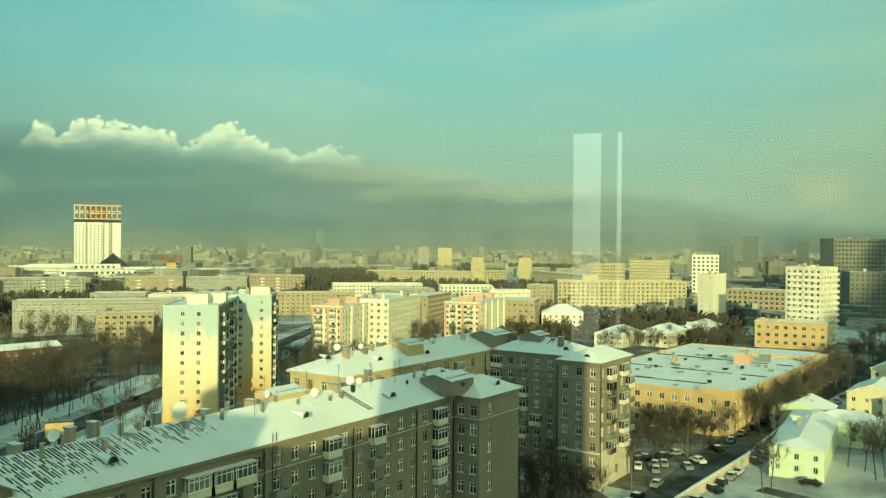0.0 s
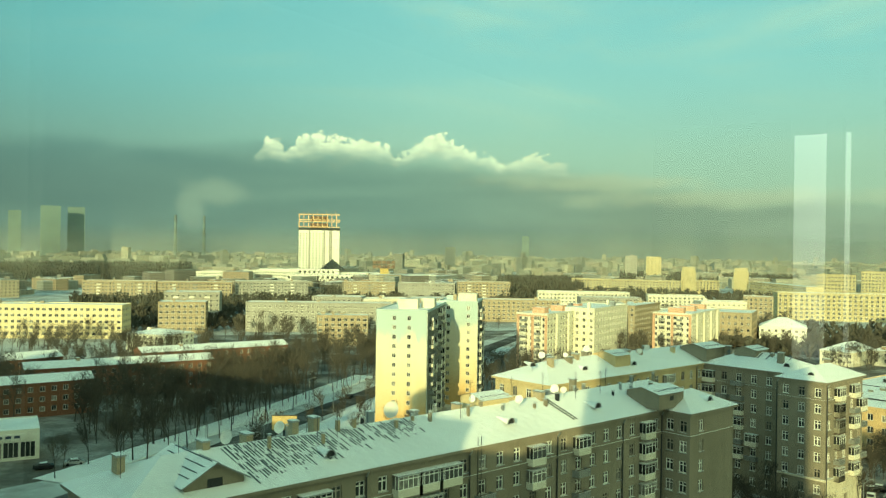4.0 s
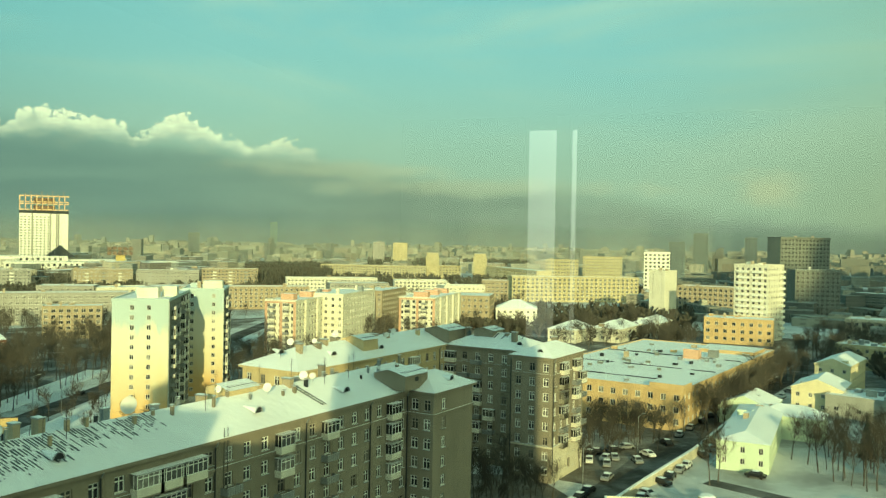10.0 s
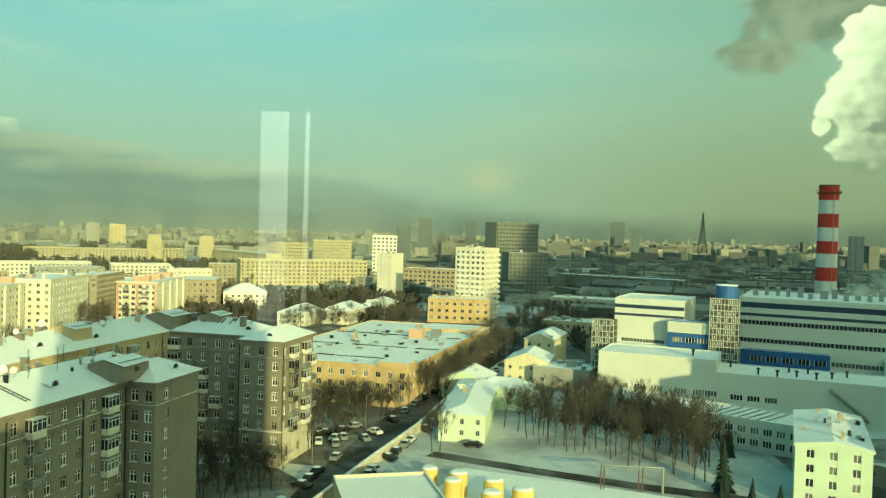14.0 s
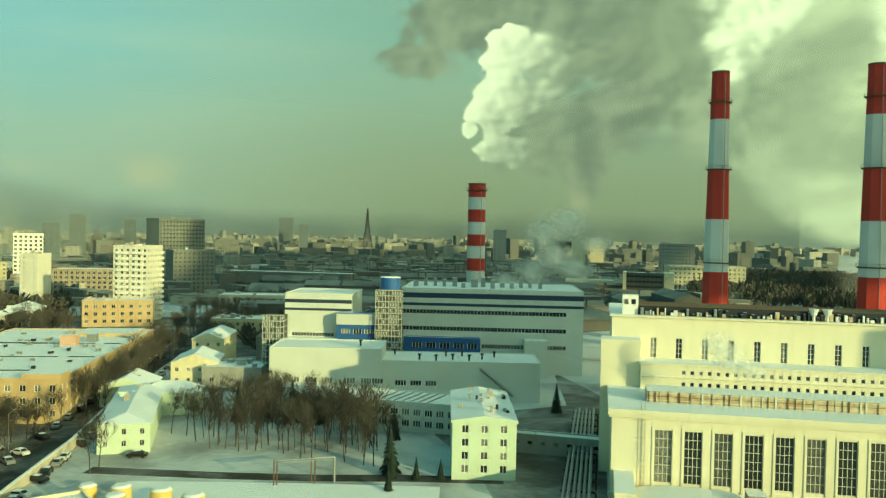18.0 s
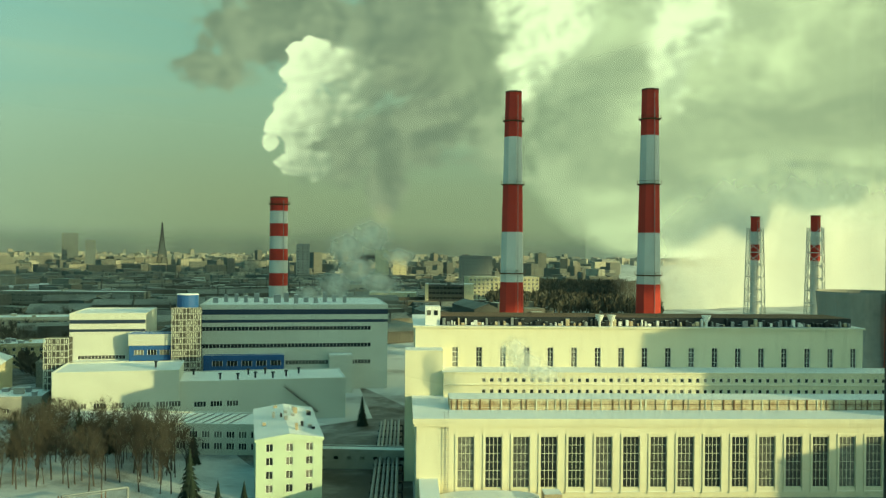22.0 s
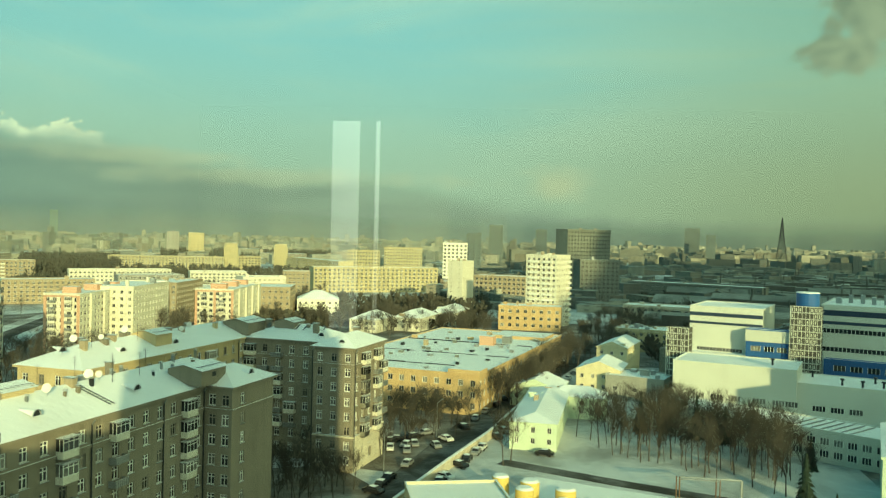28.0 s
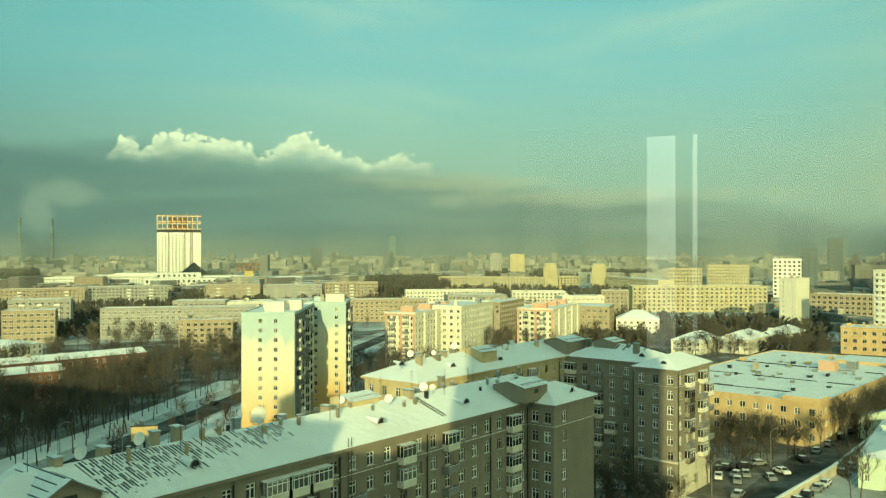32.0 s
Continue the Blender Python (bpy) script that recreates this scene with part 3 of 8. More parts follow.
class Soup:
    """Gathers boxes, prisms and sheets into one mesh with several materials."""

    def __init__(self):
        self.v, self.f, self.w, self.mats = [], [], [], []

    def slot(self, mat):
        if mat not in self.mats:
            self.mats.append(mat)
        return self.mats.index(mat)

    def face(self, pts, mat):
        n = len(self.v)
        self.v += [tuple(p) for p in pts]
        self.f.append(tuple(range(n, n + len(pts))))
        self.w.append(self.slot(mat))

    def box(self, x0, x1, y0, y1, z0, z1, mat, top=None, rot=0.0, at=(0, 0)):
        n = len(self.v)
        c, s = math.cos(rot), math.sin(rot)
        for z in (z0, z1):
            for x, y in ((x0, y0), (x1, y0), (x1, y1), (x0, y1)):
                self.v.append((at[0] + c * x - s * y, at[1] + s * x + c * y, z))
        k, kt = self.slot(mat), self.slot(top or mat)
        for q, w in (((0, 3, 2, 1), k), ((4, 5, 6, 7), kt), ((0, 1, 5, 4), k), ((1, 2, 6, 5), k), ((2, 3, 7, 6), k), ((3, 0, 4, 7), k)):
            self.f.append(tuple(n + i for i in q))
            self.w.append(w)

    def tube(self, a, b, r0, r1, mat, sides=6, caps=True):
        a, b = Vector(a), Vector(b)
        d = (b - a).normalized()
        u = d.orthogonal().normalized()
        w = d.cross(u)
        n = len(self.v)
        for p, r in ((a, r0), (b, r1)):
            for i in range(sides):
                t = 2 * math.pi * i / sides
                self.v.append(tuple(p + u * (r * math.cos(t)) + w * (r * math.sin(t))))
        k = self.slot(mat)
        for i in range(sides):
            j = (i + 1) % sides
            self.f.append((n + i, n + j, n + sides + j, n + sides + i))
            self.w.append(k)
        if caps:
            self.f.append(tuple(n + sides + i for i in range(sides)))
            self.f.append(tuple(n + sides - 1 - i for i in range(sides)))
            self.w += [k, k]

    def mesh(self, name="mesh", smooth=False):
        me = solid(self.v, self.f, name, self.mats, self.w)
        if smooth:
            me.polygons.foreach_set("use_smooth", [True] * len(me.polygons))
        return me


def thing(name, label, category, at=(0, 0, 0), rz=0.0, group="", kind=""):
    ob = new(name)
    ob.matrix_basis = pose(*at, 0, 0, rz)
    return tagged(ob, label, category, group, kind)


def part(name, me, parent, label="", at=None):
    """Links a Soup or mesh as one mesh object under a thing or under a part."""
    ob = new(name, me.mesh(name) if isinstance(me, Soup) else me)
    ob.parent = parent
    if at is not None:
        ob.matrix_basis = at
    return tagged(ob, label)


def setting(name, me, label, category, at=None):
    ob = new(name, me.mesh(name) if isinstance(me, Soup) else me)
    if at is not None:
        ob.matrix_basis = at
    return tagged(ob, label, category, kind="structure")


def one(name, me, label, category, at=None, group="", kind=""):
    ob = new(name, me.mesh(name) if isinstance(me, Soup) else me)
    if at is not None:
        ob.matrix_basis = at
    return tagged(ob, label, category, group, kind)


# windows: sash frame and pane, shared by all of one size
SASH = {}


def sash(w, h, cols, rows, frame_mat, bar=0.09, sill=False):
    """A window's frame and its pane, shared by all windows of one size; a sill with snow where asked for."""
    key = (round(w, 2), round(h, 2), cols, rows, frame_mat.name, sill)
    if key not in SASH:
        s = Soup()
        s.box(-w / 2, w / 2, -0.06, 0.04, 0, bar, frame_mat)
        s.box(-w / 2, w / 2, -0.06, 0.04, h - bar, h, frame_mat)
        for i in range(cols + 1):
            x = -w / 2 + bar / 2 + (w - bar) * i / cols
            s.box(x - bar / 2, x + bar / 2, -0.05, 0.035, bar, h - bar, frame_mat)
        for j in range(1, rows):
            z = h * (j / rows if rows != 2 else 0.68)
            s.box(-w / 2 + bar, w / 2 - bar, -0.045, 0.03, z - bar / 2, z + bar / 2, frame_mat)
        if sill:
            s.box(-w / 2 - 0.1, w / 2 + 0.1, -0.36, -0.07, -0.07, 0.0, M["zinc"], M["snow"])
        g = Soup()
        g.face([(-w / 2, 0.01, 0), (w / 2, 0.01, 0), (w / 2, 0.01, h), (-w / 2, 0.01, h)], M["pane"])
        k = Soup()
        k.box(-w / 2, w / 2, -0.06, 0.04, 0, bar, frame_mat), k.box(-w / 2, w / 2, -0.06, 0.04, h - bar, h, frame_mat)
        for i in range(cols + 1):
            x = -w / 2 + bar / 2 + (w - bar) * i / cols
            k.box(x - bar / 2, x + bar / 2, -0.05, 0.035, bar, h - bar, frame_mat)
        k.face([(-w / 2, 0.01, 0), (w / 2, 0.01, 0), (w / 2, 0.01, h), (-w / 2, 0.01, h)], M["pane"])
        SASH[key] = (s.mesh("window"), g.mesh("pane"), k.mesh("window"))
    return SASH[key]


def facade(s, house, p0, p1, z0, z1, mat, cols=(), rows=(), win=(1.4, 1.6), sashes=(2, 2), frame_mat=None, skip=None, deep=True, recess=0.18,
           wide=None, near=False, join=None, bar=0.09, sill=False):
    """A wall from p0 to p1 (its outside to the right of that way), with real openings at the given distances and sill heights,
    and a window in each. Returns the list of windows' places."""
    p0, p1 = Vector((*p0, 0)), Vector((*p1, 0))
    d = (p1 - p0)
    L = d.length
    d /= L
    n = Vector((d.y, -d.x, 0))
    cols, rows = sorted(cols), sorted(rows)
    w, h = win
    xs, zs = [0.0], [z0]
    for c in cols:
        ww = (wide or {}).get(c, w)
        xs += [c - ww / 2, c + ww / 2]
    for r in rows:
        zs += [r, r + h]
    xs.append(L), zs.append(z1)
    at = lambda x, z, o=0.0: tuple(p0 + d * x - n * o + Vector((0, 0, z)))
    holes = []
    for i in range(len(xs) - 1):
        if xs[i + 1] - xs[i] < 1e-4:
            continue
        run = None
        for j in range(len(zs) - 1):
            hole = i % 2 == 1 and j % 2 == 1 and not (skip and skip(i // 2, j // 2))
            if hole:
                if run is not None:
                    s.face([at(xs[i], run), at(xs[i + 1], run), at(xs[i + 1], zs[j]), at(xs[i], zs[j])], mat)
                run = None
                a, b, lo, hi = xs[i], xs[i + 1], zs[j], zs[j + 1]
                s.face([at(a, lo), at(a, lo, recess), at(b, lo, recess), at(b, lo)][::-1], mat)
                s.face([at(a, hi), at(b, hi), at(b, hi, recess), at(a, hi, recess)][::-1], mat)
                s.face([at(a, lo), at(a, hi), at(a, hi, recess), at(a, lo, recess)][::-1], mat)
                s.face([at(b, lo), at(b, lo, recess), at(b, hi, recess), at(b, hi)][::-1], mat)
                holes.append(((a + b) / 2, b - a, lo, hi - lo, i // 2, j // 2))
            elif run is None:
                run = zs[j]
        if run is not None:
            s.face([at(xs[i], run), at(xs[i + 1], run), at(xs[i + 1], z1), at(xs[i], z1)], mat)
    turn = math.degrees(math.atan2(d.y, d.x))
    fm = frame_mat or M["frame"]
    for c, ww, lo, hh, i, j in holes:
        one_frame = fm if callable(fm) is False else fm(i, j)
        nc = sashes[0] if ww < w * 1.3 else sashes[0] + 1
        fr, gl, both = sash(ww, hh, nc, sashes[1], one_frame, bar, sill)
        x, y, z = at(c, lo, recess)
        m = pose(x, y, z, 0, 0, turn)
        if join is not None:
            ca, sa, b = math.cos(radians(turn)), math.sin(radians(turn)), 0.12
            for q0, q1, r0, r1 in ((-ww / 2, ww / 2, 0, b), (-ww / 2, ww / 2, hh - b, hh), (-ww / 2, -ww / 2 + b, b, hh - b), (ww / 2 - b, ww / 2, b, hh - b), (-b / 2, b / 2, b, hh - b)):
                join.box(q0, q1, -0.05, 0.0, z + r0, z + r1, one_frame, None, radians(turn), (x, y))
            join.face([(x - ca * ww / 2, y - sa * ww / 2, z), (x + ca * ww / 2, y + sa * ww / 2, z), (x + ca * ww / 2, y + sa * ww / 2, z + hh), (x - ca * ww / 2, y - sa * ww / 2, z + hh)], M["pane"])
            continue
        if near:
            ob = part("window", fr, house, at=m)
            part("pane", gl, ob)
        else:
            part("window", both, house, at=m)
    return [(at(c, lo), turn, ww, hh, i, j) for c, ww, lo, hh, i, j in holes]


def spread(L, pitch, margin=None):
    margin = pitch / 2 if margin is None else margin
    k = max(1, round((L - 2 * margin) / pitch) + 1)
    return [margin + (L - 2 * margin) * i / max(1, k - 1) for i in range(k)] if k > 1 else [L / 2]


def block_house(name, label, at, rz, w, d, h, mat, storeys, pitch=3.0, win=(1.4, 1.5), sides="fr", roof="flat", side_mat=None, group="apartment houses",
                sashes=(2, 1), category="apartment building", base=1.0, roof_clutter=4, seed=1, near=False, frame_mat=None, left=False, cornice=0.3,
                margin=None, side_pitch=None, steep=1.0, cover="snow"):
    """A house with its near corner at 'at': w metres along its front (to the left if left=True), d metres deep; front and side faces with windows."""
    rnd = random.Random(seed)
    T = thing(name, label, category, (*at, 0), rz, group)
    x0, x1 = (-w, 0.0) if left else (0.0, w)
    s = Soup()
    hs = (h - base - 0.4) / storeys
    rows = [base + hs * k + (hs - win[1]) * 0.45 for k in range(storeys)]
    sm = side_mat or mat
    fcols, scols = spread(w, pitch, margin), spread(d, side_pitch or pitch, margin)
    far = Soup() if math.hypot(*at) > 480 else None
    kw = dict(win=win, sashes=sashes, near=near, frame_mat=frame_mat, join=far)
    facade(s, T, (x0, 0), (x1, 0), 0, h, mat, fcols if "f" in sides else (), rows if "f" in sides else (), **kw)
    facade(s, T, (x1, 0), (x1, d), 0, h, sm, scols if "r" in sides else (), rows if "r" in sides else (), **kw)
    facade(s, T, (x1, d), (x0, d), 0, h, mat)
    facade(s, T, (x0, d), (x0, 0), 0, h, sm, scols if "l" in sides else (), rows if "l" in sides else (), **kw)
    part("wall", s, T)
    if far is not None and far.v:
        tagged(part("window_rows", far, T), kind="stuff")
    r = Soup()
    if roof == "flat":
        r.box(x0 - 0.1, x1 + 0.1, -0.1, d + 0.1, h - 0.02, h + 0.25, mat, M[cover])
        p = Soup()
        for a, b, c, e in ((x0 - .15, x1 + .15, -.15, .1), (x0 - .15, x1 + .15, d - .1, d + .15), (x0 - .15, x0 + .1, .1, d - .1), (x1 - .1, x1 + .15, .1, d - .1)):
            p.box(a, b, c, e, h - 0.15, h + 0.6, mat, M[cover])
        part("parapet", p, T)
    else:
        o, rise = cornice, min(w, d) * (0.24 if roof == "hip" else 0.2) * steep
        ax0, ax1, ay0, ay1 = x0 - o, x1 + o, -o, d + o
        if w >= d:
            q = d / 2
            a, b = (ax0 + (q if roof == "hip" else 0), d / 2, h + rise), (ax1 - (q if roof == "hip" else 0), d / 2, h + rise)
            r.face([(ax0, ay0, h), (ax1, ay0, h), b, a], M[cover]), r.face([(ax1, ay1, h), (ax0, ay1, h), a, b], M[cover])
            r.face([(ax1, ay0, h), (ax1, ay1, h), b], M[cover] if roof == "hip" else mat), r.face([(ax0, ay1, h), (ax0, ay0, h), a], M[cover] if roof == "hip" else mat)
        else:
            q = w / 2
            mx = (x0 + x1) / 2
            a, b = (mx, ay0 + (q if roof == "hip" else 0), h + rise), (mx, ay1 - (q if roof == "hip" else 0), h + rise)
            r.face([(ax1, ay0, h), (ax1, ay1, h), b, a], M[cover]), r.face([(ax0, ay1, h), (ax0, ay0, h), a, b], M[cover])
            r.face([(ax0, ay0, h), (ax1, ay0, h), a], M[cover] if roof == "hip" else mat), r.face([(ax1, ay1, h), (ax0, ay1, h), b], M[cover] if roof == "hip" else mat)
        r.box(ax0, ax1, ay0, ay1, h - 0.25, h - 0.004, mat)
    part("roof", r, T, "snow-covered roof")
    for k in range(min(2, roof_clutter) if far is not None else roof_clutter):
        c = Soup()
        bw, bd, bh = rnd.uniform(0.8, 3.0), rnd.uniform(0.8, 2.5), rnd.uniform(1.0, 2.4)
        cx, cy = rnd.uniform(x0 + 2, x1 - 2), rnd.uniform(1.5, max(2, d - 2))
        zz = h + (0.2 if roof == "flat" else 0.3)
        c.box(cx - bw / 2, cx + bw / 2, cy - bd / 2, cy + bd / 2, zz, zz + bh, rnd.choice([mat, M["tan"], M["zinc"]]), M["snow"])
        part("roof_vent" if bw < 1.6 else "roof_hatch", c, T)
    return T

# ---- ground, roads and distance ----
def ground_sheet():
    s = Soup()
    R = [0, 60, 150, 300, 600, 1200, 2400, 4600]
    K = 48
    vs = [(0, 0, 0)]
    for r in R[1:]:
        vs += [(r * math.cos(2 * math.pi * i / K), r * math.sin(2 * math.pi * i / K), 0) for i in range(K)]
    fs = [(0, 1 + i, 1 + (i + 1) % K) for i in range(K)]
    for q in range(len(R) - 2):
        a, b = 1 + q * K, 1 + (q + 1) * K
        fs += [(a + i, b + i, b + (i + 1) % K, a + (i + 1) % K) for i in range(K)]
    return setting("ground", solid(vs, fs, "ground", [M["ground"]]), "trodden grey-white snow over the city's ground", "ground")


ground_sheet()


def strip(name, pts, width, z, mat, label, category):
    """A road or path along a line of points, as a sheet a little above the ground, with its edges."""
    L, Rr = [], []
    P = [Vector((*p, 0)) for p in pts]
    for i, p in enumerate(P):
        d = (P[min(i + 1, len(P) - 1)] - P[max(i - 1, 0)]).normalized()
        n = Vector((-d.y, d.x, 0))
        L.append(p + n * width / 2), Rr.append(p - n * width / 2)
    s = Soup()
    for i in range(len(P) - 1):
        q = [Rr[i], Rr[i + 1], L[i + 1], L[i]]
        s.face([(v.x, v.y, z) for v in q], mat)
        s.face([(L[i].x, L[i].y, 0), (L[i].x, L[i].y, z), (L[i + 1].x, L[i + 1].y, z), (L[i + 1].x, L[i + 1].y, 0)], mat)
        s.face([(Rr[i].x, Rr[i].y, z), (Rr[i].x, Rr[i].y, 0), (Rr[i + 1].x, Rr[i + 1].y, 0), (Rr[i + 1].x, Rr[i + 1].y, z)], mat)
    return setting(name, s, label, category)


strip("road_left", [(-112, 120), (-102, 185), (-100, 215), (-93, 280), (-80, 420), (-70, 520)], 9, 0.05, M["asphalt"], "dark wet asphalt road between snowy verges", "road")
strip("road_street", [(20, 120), (40, 158), (62, 192), (100, 250), (140, 298), (235, 415), (420, 640), (640, 900)], 10, 0.05, M["asphalt"], "dark wet street lined with parked cars", "road")
strip("verge_left", [(-88, 180), (-85, 250), (-70, 330)], 10, 0.22, M["snow"], "clean white snow verge beside the road", "verge")
strip("verge_park", [(-122, 150), (-116, 200), (-112, 240), (-108, 310)], 9, 0.20, M["snow"], "snowy footway along the park trees", "pavement")
strip("works_lane", [(66, 172), (84, 152), (98, 138), (112, 126), (126, 112)], 4.5, 0.06, M["asphalt"], "cleared dark lane between snow fields", "road")
strip("yard_snow", [(60, 150), (84, 128), (104, 108)], 26, 0.12, M["snow"], "flat clean snow field in the works yard", "snow field")


def far_city():
    """Low hazy quarters out to the horizon: small blocks in streets, a few higher ones."""
    rnd = random.Random(7)
    s = Soup()
    for k in range(7600):
        az = rnd.uniform(52, -98)
        D = 560 + 3500 * rnd.random() ** 0.95
        a = radians(az)
        x, y = -math.sin(a) * D, math.cos(a) * D
        if -16 < az < 8 and D < 1250 or 8 <= az < 46 and D < 880 or az < -50 and D < 650 or az > 30 and 1100 < D < 1950 or 4 < az < 11 and D < 1330:
            continue
        if az < -69 and D < 3000 or az < -63 and D < 1150:
            continue
        h = rnd.choice([5, 6, 8, 8, 10, 12, 14, 16, 20]) * (1.0 if D < 1500 else 1.3)
        tall = rnd.random() < 0.02
        if tall:
            h = rnd.uniform(28, 46)
        if az < -15 and D < 1400:
            h = min(h, rnd.uniform(5, 12))
        w = rnd.uniform(12, 20) if tall else rnd.uniform(10, 52) if D < 1800 else rnd.uniform(14, 60)
        d = rnd.uniform(10, 18)
        # quarters under the smoke take darker colours in place of its shade
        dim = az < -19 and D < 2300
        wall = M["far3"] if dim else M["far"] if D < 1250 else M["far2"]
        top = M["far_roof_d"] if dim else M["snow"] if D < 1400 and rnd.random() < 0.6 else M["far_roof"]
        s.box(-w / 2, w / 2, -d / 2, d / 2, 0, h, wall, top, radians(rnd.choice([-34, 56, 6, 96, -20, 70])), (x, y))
        if rnd.random() < 0.35:
            q = w * rnd.uniform(-0.35, 0.2)
            s.box(q, q + w * 0.12, -2, 2, h, h + rnd.uniform(1.5, 3.5), wall, top, 0.0, (x, y))
    return one("distant_city", s, "hazy rows of distant city blocks with snowy roofs", "city blocks", kind="stuff")


far_city()


def works_district():
    """Low sheds, sidings and boiler houses that crowd the ground behind the works, coloured dark for smoke shade."""
    rnd = random.Random(17)
    s = Soup()
    for k in range(900):
        az, D = rnd.uniform(-34.5, -64), rnd.uniform(400, 1250)
        if az < -38 and D < 470 or az < -54 and D < 620:
            continue
        x, y = -math.sin(radians(az)) * D, math.cos(radians(az)) * D
        w, d, h = rnd.uniform(8, 42), rnd.uniform(6, 15), rnd.choice([3.5, 4.5, 5, 6, 7, 8, 10])
        s.box(-w / 2, w / 2, -d / 2, d / 2, 0, h, rnd.choice([M["far3"], M["dark_wall"], M["side_g"]]), rnd.choice([M["far_roof_d"], M["far_roof_d"], M["far_roof"]]), radians(rnd.choice([-44, 46, -36, -30])), (x, y))
        if rnd.random() < 0.2:
            s.tube((x, y, h), (x, y, h + rnd.uniform(4, 12)), 0.7, 0.5, M["dark_wall"], 6)
    return one("works_district", s, "crowded low sheds in colours darkened for smoke shade", "industrial sheds", kind="stuff")


works_district()


def far_wood(name, az0, az1, D0, D1, h, seed, label, n=900):
    """A wood of bare trees far off: every tree a brush of thin boughs that fan out to a round crown."""
    rnd = random.Random(seed)
    s = Soup()
    for k in range(n):
        a, D = radians(rnd.uniform(az0, az1)), math.sqrt(rnd.uniform(D0 * D0, D1 * D1))
        x, y, hh, r = -math.sin(a) * D, math.cos(a) * D, h * rnd.uniform(0.7, 1.1), rnd.uniform(3.0, 5.5)
        for i in range(22):
            t, e = rnd.uniform(0, 6.283), rnd.random()
            rr = r * math.sqrt(1 - (2 * e - 1) ** 2) * rnd.uniform(0.5, 1.0)
            px, py, pz = x + rr * math.cos(t), y + rr * math.sin(t), hh * (0.32 + 0.68 * e)
            bx, by, bz = x + rr * 0.25 * math.cos(t), y + rr * 0.25 * math.sin(t), max(0.0, pz - hh * rnd.uniform(0.3, 0.5))
            w = rnd.uniform(0.5, 1.1)
            u, v = math.cos(t * 3 + k), math.sin(t * 3 + k)
            s.face([(bx - 0.3 * w * u, by - 0.3 * w * v, bz), (px + w * u, py + w * v, pz - w), (px, py, pz), (px - w * u, py - w * v, pz - w)], M["wood_far"])
    return one(name, s, label, "wood", kind="stuff")


for az0, az1, D0, D1, h, n in ((38, 9, 590, 775, 11, 620), (31, 9, 850, 1050, 12, 420), (38, 24, 505, 550, 10, 120), (7.5, -8, 500, 590, 10, 150), (9, -8, 770, 1000, 11, 420), (-8, -20, 500, 600, 10, 150), (-9.6, -19, 436, 500, 8, 150), (-2, -9, 432, 476, 8, 60), (-8, -20, 740, 880, 11, 260), (-30, -33.5, 330, 700, 9, 130)):
    far_wood("distant_trees", az0, az1, D0, D1, h, int(D0), "bare brown trees between rows of houses", n)
far_wood("distant_wood", 10.2, 4.6, 800, 1250, 16, 3, "dark bare wood beyond the housing blocks")
far_wood("distant_wood", 2.0, -9.0, 1350, 1600, 17, 4, "dark bare wood behind the twin-towered blocks")
far_wood("distant_wood", 46, 30.8, 1150, 1900, 17, 5, "dark bare park wood behind the yellow houses", 1900)
far_wood("distant_wood", -60.5, -72, 640, 1150, 14, 6, "dark bare wooded hillside behind the stacks", 1500)


s = Soup()
s.face([(x, y, 0.03) for x, y in ((-240, 150), (-150, 95), (-124, 150), (-118, 200), (-114, 250), (-108, 330), (-92, 430), (-80, 520), (-150, 470), (-240, 420))], M["park"])
setting("park_ground", s, "dark leaf-strewn park ground with snow patches", "ground")
s = Soup()
s.face([(x, y, 0.03) for x, y in ((46, 206), (76, 206), (170, 330), (240, 420), (100, 520), (-70, 520), (-66, 270), (-50, 240), (-10, 330), (40, 260))], M["park"])
setting("yard_ground", s, "dark trodden yards with snow patches between houses", "ground")
s = Soup()
s.face([(x, y, 0.042) for x, y in ((30, 176), (42, 168), (80, 216), (56, 222), (38, 200))], M["park"])
setting("parking_ground", s, "dark trodden car park with slushy snow", "ground")
# dark sheet over the snow; the yard's shade is put into its colour
s = Soup()
s.face([(x, y, 0.03) for x, y in ((118, 84), (128, 88), (215, 150), (240, 190), (196, 150), (150, 165), (128, 122), (112, 100))], M["park"])
setting("works_ground", s, "works yard sheet with shade in its dark colour", "ground")

s = Soup()
s.face([(-math.sin(radians(a)) * D, math.cos(radians(a)) * D, 0.018) for a, D in ((-28.5, 330), (-28.5, 1100), (-40, 1100), (-52, 1000), (-60, 900), (-60, 480), (-50, 420), (-40, 360))], M["park"])
setting("sheds_ground", s, "dark ground with pale patches between the works sheds", "ground")

s = Soup()
s.face([(x, y, 0.024) for x, y in ((2, 150), (18, 140), (36, 156), (30, 176), (12, 178), (-14, 190), (-24, 160))], M["park"])
setting("courtyard_ground", s, "dark shaded courtyard ground with trodden snow", "ground")

